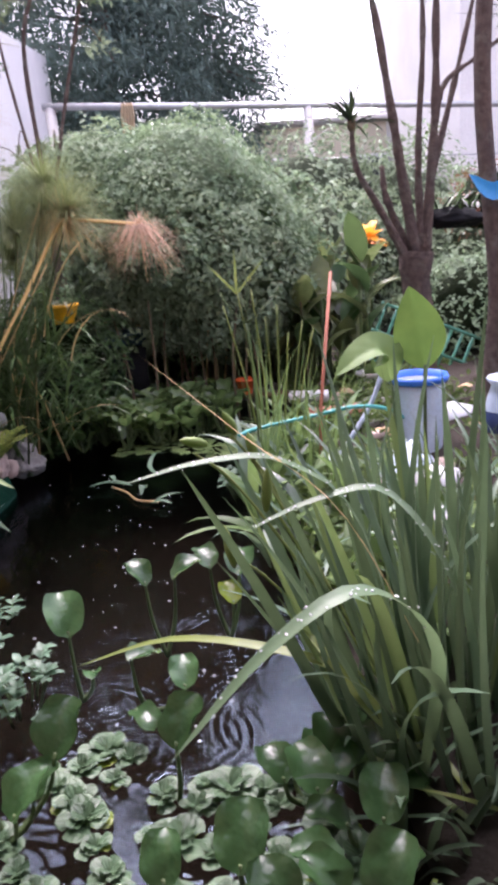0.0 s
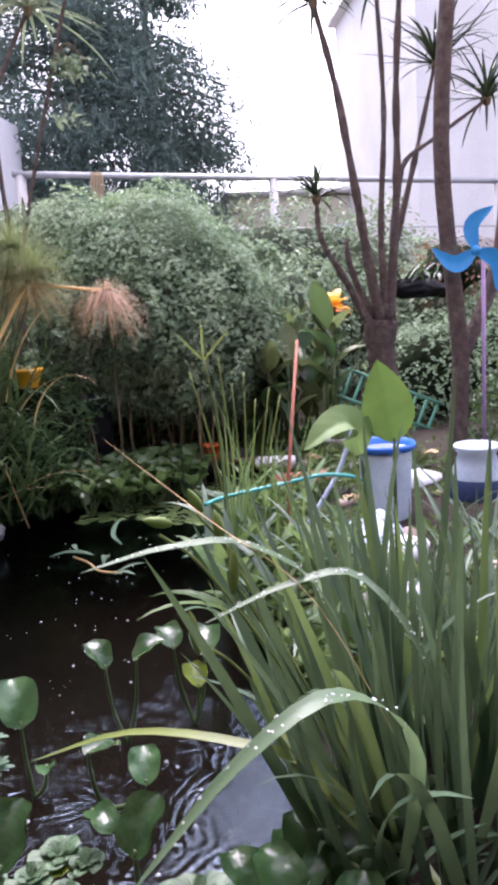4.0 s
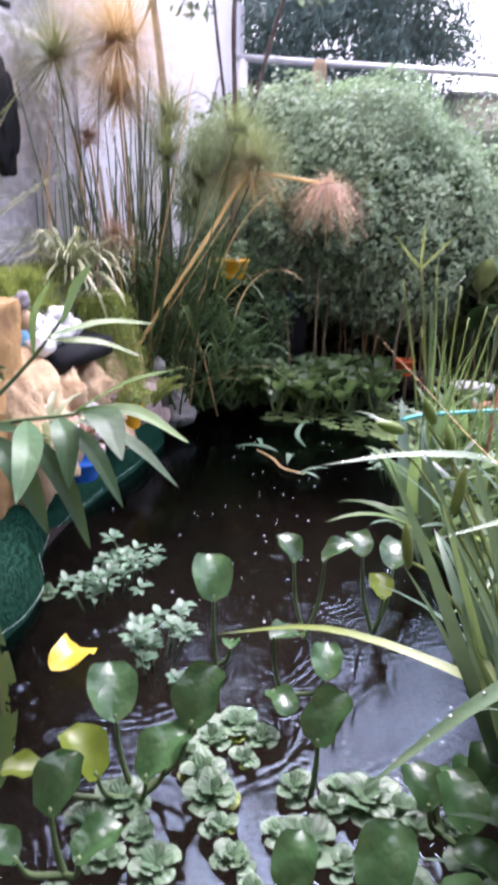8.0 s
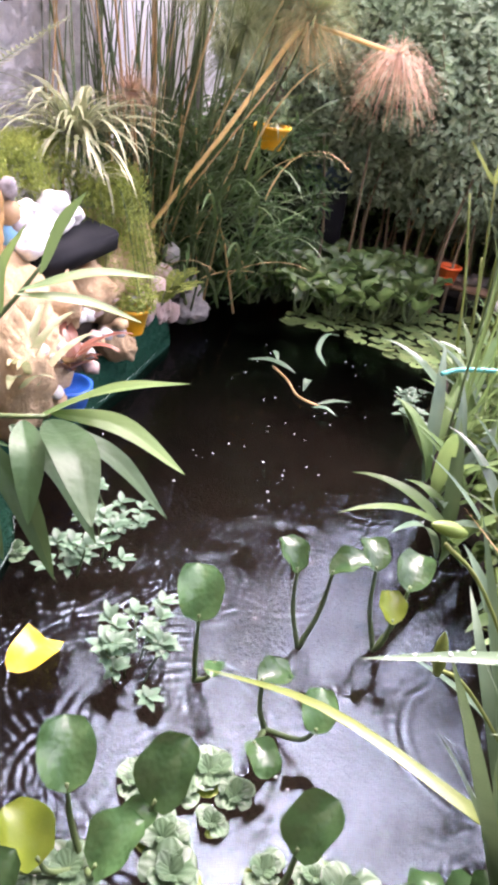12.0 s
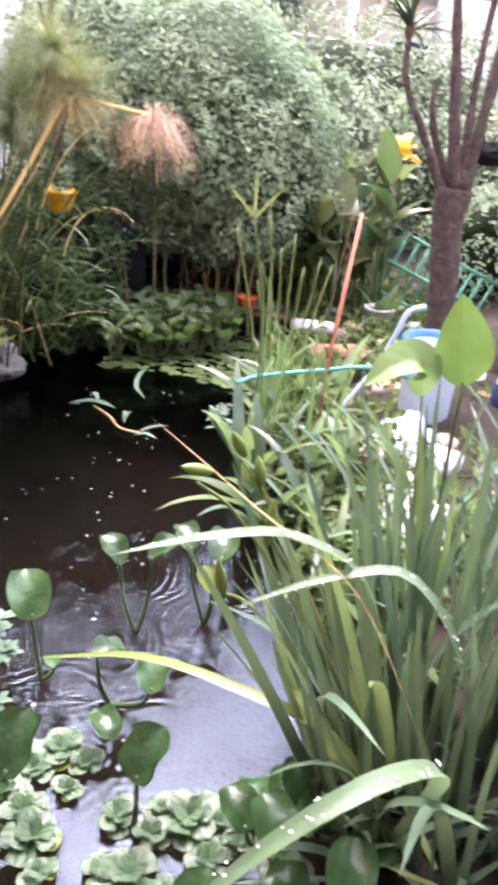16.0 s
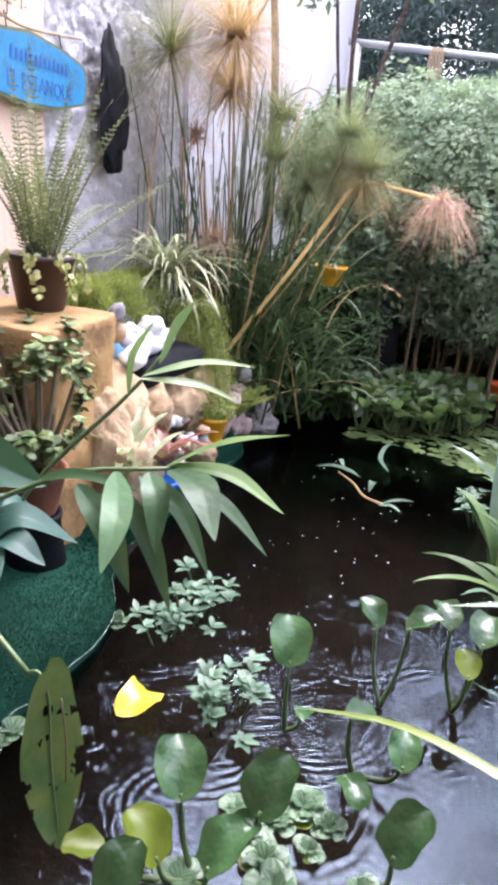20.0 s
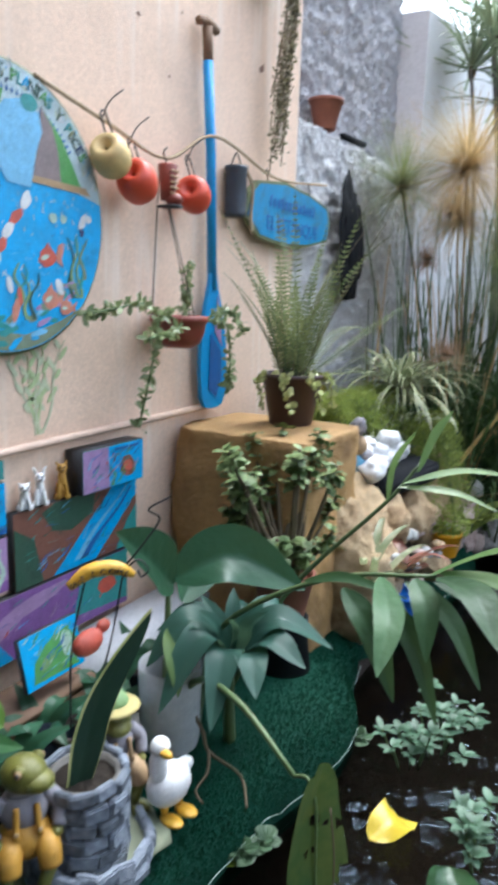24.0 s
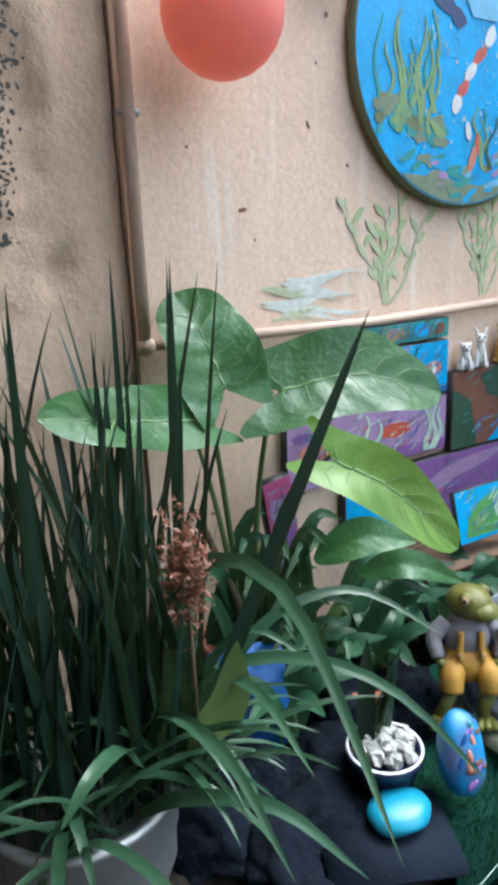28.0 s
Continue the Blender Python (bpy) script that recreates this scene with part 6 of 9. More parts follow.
rocks = [(-1.14, 2.92, 0.42, 0.10, 0.16, 0.30, M_CREAM, 2), (-1.10, 3.12, 0.36, 0.09, 0.12, 0.22, M_CREAM, 3), (-1.22, 3.16, 0.55, 0.14, 0.16, 0.20, M_CREAM, 4), (-1.16, 3.38, 0.52, 0.12, 0.14, 0.17, M_CREAM, 5), (-1.34, 3.34, 0.6, 0.16, 0.16, 0.2, M_CREAM, 11),
         (-1.13, 3.62, 0.50, 0.10, 0.13, 0.15, M_CREAM, 6), (-1.10, 3.86, 0.42, 0.12, 0.14, 0.2, M_CREAM, 12), (-1.20, 4.08, 0.5, 0.15, 0.16, 0.22, M_CREAM, 13), (-1.10, 4.30, 0.40, 0.08, 0.09, 0.25, M_CREAM, 19), (-1.35, 4.4, 0.4, 0.2, 0.2, 0.3, M_ROCK, 20),
         (-1.02, 4.15, 0.27, 0.09, 0.10, 0.12, M_PINK, 7), (-0.98, 4.30, 0.22, 0.07, 0.08, 0.09, M_PINK, 8), (-0.95, 4.42, 0.15, 0.06, 0.06, 0.07, M_PINK, 9), (-1.02, 4.48, 0.30, 0.07, 0.08, 0.08, M_PINK, 10), (-0.97, 4.18, 0.36, 0.06, 0.06, 0.06, M_PINK, 14),
         (-0.88, 4.62, 0.10, 0.09, 0.1, 0.08, M_ROCK, 15), (-0.98, 4.75, 0.15, 0.12, 0.13, 0.14, M_ROCK, 16), (-1.0, 3.70, 0.24, 0.07, 0.09, 0.08, M_CREAM, 17), (-1.00, 4.58, 0.42, 0.05, 0.05, 0.06, M_PEBBLE, 21)]
for x, y, z, rx, ry, rz, mat, sd in rocks:
    stone(x, y, z, rx, ry, rz, mat, sd, {"cream_stone": "cream and ochre broken rock heaped on the bank", "pinkish_stone": "pinkish rounded stone at the pond's edge", "dark_stone": "dark wet stone on the bank", "white_pebble": "white stone on the bank"}[mat.name])
r = random.Random(77)
for k in range(60):
    x, y = r.uniform(-1.14, -0.97), r.uniform(2.95, 3.95)
    s = r.uniform(0.018, 0.042)
    pale = k % 3
    stone(x, y, 0.27 + (-0.97 - x) * 1.6 + r.uniform(0, 0.08), s, s * 1.2, s * 0.8, (M_PINK, M_PEBBLE, M_CREAM)[pale], 30 + k, ("small pinkish pebble among rocks", "small pale pebble among rocks", "small cream pebble among rocks")[pale])


def frond(length, tilt0, tilt1, seed, wide=0.045):
    """A sword-fern frond: a rib with paired leaflets."""
    rr = random.Random(seed)
    x = z = 0.0
    pts = [Vector((0, 0, 0))]
    n = 16
    for k in range(1, n + 1):
        a = radians(tilt0 + (tilt1 - tilt0) * (k / n) ** 1.6)
        x += math.sin(a) * length / n
        z += math.cos(a) * length / n
        pts.append(Vector((x, 0, z)))
    rib = tube(pts, lambda u: 0.0028 * (1 - 0.7 * u), 5)
    vs, fs = [], []
    m = 34
    for k in range(4, m):
        u = k / m
        p = pts[int(u * n)].lerp(pts[min(n, int(u * n) + 1)], u * n - int(u * n))
        d = (pts[min(n, int(u * n) + 1)] - pts[int(u * n)]).normalized()
        w = wide * math.sin(math.pi * min(1, 0.15 + 0.85 * u)) ** 0.7 * rr.uniform(0.85, 1.1)
        for s in (-1, 1):
            o = Vector((0, s, 0)) + d * 0.35
            q = len(vs)
            vs += [tuple(p), tuple(p + o * w * 0.4 + d * 0.0044), tuple(p + o * w), tuple(p + o * w * 0.4 - d * 0.0044)]
            fs.append((q, q + 1, q + 2, q + 3))
    return rib, (vs, fs)


def potted_fern():
    top = base("potted_fern", pose(-1.41, 2.93, 0.985), "sword fern in a dark brown pot on the ochre pedestal", "potted plant")
    part("pot", pot_shape(0.085, 0.118, 0.20), M_DARKPOT, top)
    part("soil", lathe([(0.001, 0.178), (0.108, 0.175)], 20), M_SOIL, top)
    rr = random.Random(6)
    for k in range(40):
        a = rr.uniform(0, 360)
        ln = rr.uniform(0.34, 0.72)
        rib, lf = frond(ln, rr.uniform(3, 28), rr.uniform(12, 62), k, 0.030)
        o = part("rib", rib, L_STALK if k % 4 else M_TWIG, top)
        o.matrix_basis = pose(rr.uniform(-.05, .05), rr.uniform(-.05, .05), 0.17, 0, 0, a)
        part("frond", lf, L_FERN, o, smooth=False)
    for k, (head, t0, t1, ln) in enumerate(((55, 55, 62, 0.62), (80, 40, 110, 0.55), (40, 75, 118, 0.5), (100, 35, 50, 0.6))):
        rib, lf = frond(ln, t0, t1, 90 + k, 0.05)
        o = part("rib", rib, L_STALK, top)
        o.matrix_basis = pose(0.03, 0.03, 0.17, 0, 0, head)
        part("frond", lf, L_FERN, o, smooth=False)
    for k in range(6):
        a = radians(-120 + 45 * k)
        run = curve3([(0.09 * math.cos(a), 0.09 * math.sin(a), 0.19), (0.15 * math.cos(a), 0.15 * math.sin(a), 0.18), (0.16 * math.cos(a + .2), 0.16 * math.sin(a + .2), 0.08)], 5)
        st = part("creeper_stem", tube(run, 0.002, 5), M_TWIG, top)
        ce = [tuple(p) for p in run for _ in range(4)]
        part("creeper_foliage", scatter_round(np.random.default_rng(k), ce, [(math.cos(a), math.sin(a), 0.3)] * len(ce), 0.026, 0.85, 0.8), L_CREAM, st, smooth=False)


L_CREAM = leafy("variegated_leaf", (0.58, 0.56, 0.27), (0.34, 0.40, 0.13), gloss=0.35, spread=0.35)
potted_fern()


bucket_shape = pot_shape(0.11, 0.085, 0.235)
stand = linked("upturned_pot", *bucket_shape, M_BLACK)
stand.matrix_basis = pose(-1.20, 2.50, 0.15)
tagged(stand, "black upturned pot carrying the jade plant", "pot")


def jade():
    top = base("jade_plant", pose(-1.20, 2.50, 0.385) @ Matrix.Scale(1.15, 4), "jade plant with thick branches in a terracotta pot", "potted plant")
    part("pot", pot_shape(0.065, 0.09, 0.14), M_TERRA, top)
    part("soil", lathe([(0.001, 0.12), (0.08, 0.118)], 18), M_SOIL, top)
    rr = random.Random(15)
    for k in range(32):
        a = rr.uniform(0, 2 * math.pi)
        e = Vector((math.cos(a) * rr.uniform(0.06, 0.24), math.sin(a) * rr.uniform(0.1, 0.30) - 0.02, rr.uniform(0.22, 0.56)))
        fork = Vector((e.x * 0.45 + rr.uniform(-.02, .02), e.y * 0.5, e.z * 0.55))
        st = part("branch", tube(curve3([(0, 0, 0.1), tuple(fork * 0.6 + Vector((0, 0, 0.06))), tuple(fork), tuple(e)], 4), lambda u: 0.013 * (1 - 0.65 * u), 6), M_TWIG, top)
        out = (e - fork).normalized()
        ce, wa = [], []
        for i in range(36):
            u = rr.random()
            d = Vector((rr.gauss(0, 1), rr.gauss(0, 1), rr.gauss(0, 1))).normalized()
            c = e - out * (0.075 * u) + d * 0.010
            ce.append(tuple(c))
            wa.append(tuple(out * 0.9 + d * (0.3 + 0.5 * u) + Vector((0, 0, 0.35))))
        part("foliage", scatter_round(np.random.default_rng(k), ce, wa, 0.038, 0.66, 0.3), L_JADE, st, smooth=False)


jade()


def strappy(name, m, n, ln, w, mat, label, category, seed, t0=(5, 50), t1=(70, 140)):
    rr = random.Random(seed)
    rows = [(rr.uniform(-.04, .04), rr.uniform(-.04, .04), 0, rr.uniform(0, 360), ln * rr.uniform(0.6, 1.1), w * rr.uniform(0.8, 1.2), rr.uniform(*t0), rr.uniform(*t1), 0.25, rr.uniform(1.0, 1.8)) for _ in range(n)]
    return blade_plant(name, m, rows, mat, label, category, seed=seed * 100)


strappy("spider_plant", pose(-1.30, 3.98, 1.0), 170, 0.50, 0.017, L_SPIDER, "cream-striped spider plant spilling over the rocks", "spider plant", 3, (15, 75), (100, 170))
strappy("spider_plant", pose(-1.18, 3.82, 0.86), 24, 0.24, 0.014, L_SPIDER, "small striped spider plant offshoot on the rocks", "spider plant", 4)
strappy("bromeliad", pose(-1.00, 3.16, 0.36), 16, 0.26, 0.045, L_BROM, "bronze-red bromeliad rosette among pebbles", "bromeliad", 5, (15, 60), (60, 115))
strappy("striped_bromeliad", pose(-1.02, 2.86, 0.42), 9, 0.36, 0.035, L_SPIDER, "cream-edged strap-leaved plant by the rocks", "bromeliad", 6, (20, 55), (60, 100))

# feathery asparagus fern falling over the rocks
def asparagus(m, n, reach, fall, spread, seed, label):
    top = base("asparagus_fern", m, label, "asparagus fern", "asparagus ferns")
    rr = random.Random(seed)
    for k in range(n):
        a = radians(rr.uniform(-75, 95))
        ln = rr.uniform(0.5, 1.0) * reach
        y0 = rr.uniform(-spread, spread)
        c = curve3([(0, y0, 0), (math.cos(a) * ln * 0.5, y0 + math.sin(a) * ln * 0.5, 0.10), (math.cos(a) * ln * 0.9, y0 + math.sin(a) * ln * 0.9, -ln * fall)], 7)
        st = part("frond_stem", tube(c, 0.002, 4), L_STALK, top)
        ce = [tuple(p + Vector((rr.gauss(0, .024), rr.gauss(0, .024), rr.gauss(0, .018)))) for p in c[2:] for _ in range(30)]
        part("needle_spray", scatter(np.random.default_rng(k), ce, [(math.cos(a), math.sin(a), 0.5)] * len(ce), 0.026, 0.16, 0.8), L_ASPA, st, smooth=False)["kind"] = "stuff"


asparagus(pose(-1.46, 3.55, 0.93), 30, 0.30, 0.15, 0.35, 9, "feathery yellow-green asparagus fern behind the figurines")
asparagus(pose(-1.52, 3.28, 0.93), 16, 0.20, 0.25, 0.16, 11, "feathery asparagus fern between the fern pot and the rocks")
asparagus(pose(-1.20, 3.98, 0.78), 34, 0.34, 1.0, 0.14, 10, "asparagus fern cascading over rocks to the pots")

tray = linked("dark_tray", *box(0.26, 0.46, 0.09, 0.012, (0, 0, 0)), M_BLACK)
tray.matrix_basis = pose(-1.18, 3.52, 0.70, 4, 8, -14)
tagged(tray, "thick black plastic tray resting on the rocks", "tray")
pieces = []
rf = random.Random(23)
for k in range(16):
    u = k / 15
    s = rf.uniform(0.032, 0.062)
    shp = lump(s * 1.1, s * 1.35, s * 0.85, k, 0.2, 3)
    pieces.append((moved(shp, pose(rf.uniform(-0.05, 0.05), -0.24 + 0.46 * u, 0.045 + (0.10 * math.sin(math.pi * min(1, 0.15 + u * 0.9)) * rf.uniform(0.3, 1.0) if k % 2 else 0))), M_STATUE))
statue("white_figurine", pieces, pose(-1.20, 3.46, 0.735), "lumpy white glazed figurine group on the tray", "figurine")
M_GREYFIG = plain("grey_brown_glaze", (0.30, 0.28, 0.30), (0.16, 0.15, 0.17), 0.6, 30, 90, 0.5)
statue("small_figurine", [(ball(0.05, 0.05, 0.06, (0, 0, 0.06)), P["sky"]), (ball(0.042, 0.042, 0.05, (0, 0, 0.14)), P["sand"]), (moved(lump(0.034, 0.036, 0.042, 3, 0.3, 3), pose(0, 0, 0.22)), M_GREYFIG), (ball(0.03, 0.045, 0.03, (0.03, 0.02, 0.1)), M_GREYFIG)], pose(-1.22, 3.19, 0.735) @ Matrix.Scale(1.0, 4), "small grey seated figurine with a blue skirt", "figurine")


def bucket(name, m, r0, r1, h, mat, label, category):
    top = base(name, m, label, category)
    part("body", pot_shape(r0, r1, h), mat, top)
    part("soil", lathe([(0.001, h - 0.02), (r1 * 0.93, h - 0.022)], 18), M_SOIL, top)
    return top


bucket("yellow_pot", pose(-0.97, 3.84, 0.25), 0.055, 0.075, 0.125, M_YELLOW, "bright yellow plastic pot on the pond's edge", "pot")
blob = base("succulent_tuft", pose(-0.97, 3.84, 0.365), "yellow-green tuft growing in the yellow pot", "plant")
crown("foliage", blob, [(0, 0, 0.05, 0.09, 0.09, 0.07)], 900, 0.03, L_ASPA, None, 5, 0.3)
tub = base("blue_tub", pose(-0.98, 3.13, 0.22), "bright blue plastic tub on the turf", "tub")
part("body", pot_shape(0.07, 0.085, 0.09), M_BLUEP, tub)
cr = base("crassula_tuft", pose(-0.92, 4.25, 0.28), "yellowing fern tuft at the water's edge", "plant")
for k in range(12):
    rib, lf = frond(0.2, 20 + 5 * (k % 5), 90, k, 0.04)
    o = part("rib", rib, L_STALK, cr)
    o.matrix_basis = pose(0, 0.02 * k - 0.1, 0, 0, 0, -60 + 25 * k % 160)
    part("frond", lf, L_ASPA, o, smooth=False)


L_RIB = leafy("pale_rib", (0.20, 0.32, 0.13), (0.25, 0.37, 0.17), gloss=0.4, per="object", spread=0.1)
L_EARLIGHT = leafy("young_elephant_ear_leaf", (0.13, 0.25, 0.04), (0.18, 0.31, 0.06), gloss=0.35, per="object", spread=0.1, thin=0.4)
# ginger shoot leaning over the water
def path_plant(name, label, category, stems, leaves, mat, group="", wave=0.06):
    top = base(name, pose(0, 0, 0), label, category, group)
    for pts, r0, sm in stems:
        part("stem", tube(curve3(pts, 5), lambda u: r0 * (1 - 0.5 * u), 7), sm, top)
    for k, (pts, w, shape, up, lm) in enumerate(leaves):
        big = shape == "heart" or w > 0.045
        part("leaf", ribbon(pts, w, shape, 0.36 if w > 0.1 and shape != "heart" else 0.22, 30 if big else 12, 12 if big else 4, up, wave, k, 0.30 if shape == "heart" else 0.0, 0.035 if shape == "heart" else (0.012 if big else 0.0)), lm or mat, top)
        if shape == "heart":
            part("vein_web", veins(ribbon(pts, w, shape, 0.22, 30, 12, up, wave, k, 0.30, 0.035), 12), L_RIB, top, "pale leaf ribs")
    return top


G = L_GINGER
path_plant("ginger_plant", "arching shoots with broad wet lance leaves over the water", "ginger plant",
           [([(-1.25, 2.05, 0.2), (-1.15, 2.0, 0.55), (-0.85, 2.02, 0.76), (-0.573, 2.05, 0.82)], 0.010, L_STALK), ([(-1.22, 2.1, 0.2), (-1.05, 2.2, 0.6), (-0.8, 2.3, 0.9), (-0.72, 2.36, 1.02)], 0.009, L_STALK)],
           [([(-0.60, 2.05, 0.81), (-0.45, 2.06, 0.90), (-0.29, 2.05, 0.955)], 0.05, "lance", (0, 0, 1), L_CANNA), ([(-0.56, 2.02, 0.83), (-0.45, 1.88, 0.86), (-0.374, 1.77, 0.80)], 0.085, "lance", (0.3, -0.5, 1), None),
            ([(-0.57, 2.05, 0.83), (-0.42, 2.05, 0.83), (-0.28, 2.03, 0.765)], 0.05, "lance", (0.1, -0.3, 1), L_CANNA), ([(-0.58, 2.06, 0.80), (-0.44, 2.07, 0.74), (-0.31, 2.04, 0.64)], 0.05, "lance", (0.3, -0.2, 1), None),
            ([(-0.62, 2.03, 0.81), (-0.57, 1.95, 0.78), (-0.54, 1.88, 0.68)], 0.065, "lance", (0.3, -0.8, 0.8), None), ([(-0.64, 2.02, 0.80), (-0.52, 1.98, 0.75), (-0.43, 1.95, 0.61)], 0.055, "lance", (0.7, -0.6, 0.5), None),
            ([(-0.78, 1.97, 0.77), (-0.69, 1.94, 0.69), (-0.62, 1.93, 0.53)], 0.075, "lance", (0.6, -0.7, 0.6), None), ([(-0.70, 1.99, 0.79), (-0.59, 1.96, 0.67), (-0.52, 1.95, 0.49)], 0.058, "lance", (0.6, -0.7, 0.6), None),
            ([(-0.90, 2.0, 0.75), (-0.78, 1.99, 0.79), (-0.62, 1.99, 0.77)], 0.028, "lance", (0.2, -0.7, 0.6), None),
            ([(-0.72, 2.34, 1.0), (-0.70, 2.40, 1.10), (-0.66, 2.46, 1.17)], 0.035, "lance", (1, -0.3, 0.3), L_CANNA), ([(-0.75, 2.3, 0.97), (-0.62, 2.42, 1.0), (-0.48, 2.5, 0.99)], 0.03, "lance", (0, -0.5, 1), L_CANNA),
            ([(-0.76, 2.3, 0.96), (-0.62, 2.36, 0.95), (-0.5, 2.42, 0.90)], 0.03, "lance", (0, -0.5, 1), L_IRISPALE), ([(-0.78, 2.27, 0.92), (-0.76, 2.24, 1.04), (-0.70, 2.24, 1.14)], 0.026, "lance", (1, -0.6, 0.2), L_CANNA),
            
            ([(-0.7, 2.02, 0.8), (-0.62, 1.84, 0.78), (-0.6, 1.72, 0.70)], 0.07, "lance", (0.3, -0.6, 0.8), None)], G)

# the jar and its broad-leaved plant
jar = base("plastic_jar", pose(-1.26, 1.92, 0.21) @ Matrix.Scale(1.16, 4), "cut clear plastic jar holding stones and a rooted plant", "jar")
M_CLEAR = plain("cloudy_plastic", (0.80, 0.83, 0.86), (0.72, 0.76, 0.80), 0.2, 9, 40, 0.05)
M_CLEAR.node_tree.nodes["Principled BSDF"].inputs["Transmission Weight"].default_value = 0.45
part("wall", lathe([(0.07, 0.0), (0.074, 0.02), (0.076, 0.12), (0.078, 0.21), (0.075, 0.21), (0.072, 0.12), (0.07, 0.02), (0.001, 0.012)], 26), M_CLEAR, jar)
rr = random.Random(3)
for k in range(14):
    o = part("pebble", lump(0.022, 0.018, 0.015, k, 0.2, 1), M_PEBBLE, jar)
    o.location = (rr.uniform(-.04, .04), rr.uniform(-.04, .04), 0.10 + rr.uniform(-.02, .02))
path_plant("alocasia_plant", "broad dark leaves on stalks rising from the jar", "alocasia",
           [([(-1.28, 1.92, 0.3), (-1.28, 1.93, 0.5), (-1.30, 1.96, 0.66)], 0.014, L_STALK), ([(-1.25, 1.92, 0.33), (-1.13, 1.88, 0.46), (-0.96, 1.80, 0.48), (-0.778, 1.73, 0.40)], 0.012, L_STALK), ([(-1.22, 1.90, 0.40), (-1.16, 1.93, 0.28), (-1.12, 1.91, 0.23), (-1.0, 1.876, 0.225), (-0.93, 1.79, 0.215)], 0.006, M_TWIG), ([(-1.12, 1.91, 0.232), (-1.08, 1.84, 0.225), (-1.07, 1.77, 0.22), (-1.03, 1.74, 0.218)], 0.005, M_TWIG)],
           [([(-1.26, 1.93, 0.68), (-1.24, 1.80, 0.80), (-1.22, 1.64, 0.92)], 0.15, "lance", (0.8, -0.3, 0.5), None), ([(-1.26, 1.93, 0.70), (-1.13, 2.03, 0.76), (-0.96, 2.15, 0.66)], 0.17, "lance", (0.3, -0.8, 0.7), None),
            ([(-1.28, 1.96, 0.52), (-1.2, 1.86, 0.54), (-1.15, 1.8, 0.44)], 0.08, "lance", (0.7, -0.5, 0.5), L_CANNA), ([(-1.28, 2.0, 0.6), (-1.3, 2.14, 0.66), (-1.25, 2.28, 0.6)], 0.13, "lance", (0.7, -0.3, 0.7), None)], L_DARKLEAF := leafy("dark_broad_leaf", (0.022, 0.075, 0.040), (0.04, 0.11, 0.055), gloss=0.4, spec=0.3, relief=30.0, depth=0.01, per="object", spread=0.25, scale=4))
path_plant("bluish_rosette", "rosette of blue-green strap leaves beside the jar", "plant", [([(-1.13, 2.04, 0.17), (-1.13, 2.03, 0.32), (-1.12, 2.02, 0.46)], 0.02, L_STALK)],
           [([(-1.12, 2.02, 0.45), (-1.12 + 0.12 * math.cos(a), 2.02 + 0.12 * math.sin(a), 0.56 + 0.03 * math.sin(2 * a)), (-1.12 + (0.25 + 0.04 * math.sin(3 * a)) * math.cos(a), 2.02 + 0.27 * math.sin(a), 0.45 + 0.06 * math.sin(2.3 * a))], 0.10, "lance", (0.2, -0.2, 1), None) for a in [0.5 + 0.57 * j for j in range(11)]] +
           [([(-1.12, 2.02, 0.46), (-1.12 + 0.05 * math.cos(a), 2.02 + 0.05 * math.sin(a), 0.57), (-1.12 + 0.11 * math.cos(a), 2.02 + 0.11 * math.sin(a), 0.63)], 0.05, "lance", (0.4, -0.3, 0.8), None) for a in [1.05 * j for j in range(6)]],
           leafy("blue_green_leaf", (0.030, 0.088, 0.068), (0.055, 0.130, 0.098), gloss=0.45, spec=0.3, per="object", spread=0.25, scale=4))
L_TORN = leafy("torn_green_leaf", (0.035, 0.092, 0.026), (0.115, 0.140, 0.034), gloss=0.45, scale=16, per="object", spread=0.1)


def torn_leaf():
    """A broad leaf past its best: a lobed top, a ragged rim and holes eaten through it."""
    top = base("torn_leaf", pose(0, 0, 0), "yellowing torn leaf with eaten holes drooping to the water", "leaf")
    v, f = ribbon([(-0.70, 1.71, 0.475), (-0.715, 1.70, 0.36), (-0.70, 1.68, 0.22), (-0.67, 1.655, 0.08), (-0.655, 1.645, 0.0)], 0.15, "lance", 0.28, 132, 44, (0.85, -0.5, 0.1), 0.16, 4)
    keep = []
    for q in f:
        c = sum((Vector(v[i]) for i in q), Vector()) / len(q)
        k = min(q)
        col = k % 45
        eaten = noise.noise(c * 24 + Vector((3.1, 0, 7))) + 0.3 * noise.noise(c * 90) > (0.66 if 4 < col < 38 else 0.36)
        hole = (c - Vector((-0.712, 1.70, 0.335))).length < 0.014 or (c - Vector((-0.705, 1.69, 0.27))).length < 0.008
        if not (eaten or hole):
            keep.append(q)
    part("blade", (v, keep), L_TORN, top)
    part("midrib", tube(curve3([(-0.778, 1.73, 0.40), (-0.735, 1.71, 0.42), (-0.708, 1.70, 0.36), (-0.693, 1.68, 0.22), (-0.66, 1.65, 0.05)], 6), lambda u: 0.005 * (1 - 0.7 * u), 6), L_STALK, top)
    part("brown_margin", tube(curve3([(-0.665, 1.675, 0.40), (-0.645, 1.66, 0.30), (-0.64, 1.65, 0.20)], 5), 0.0022, 5), M_TWIG, top, "brown dried leaf margin")


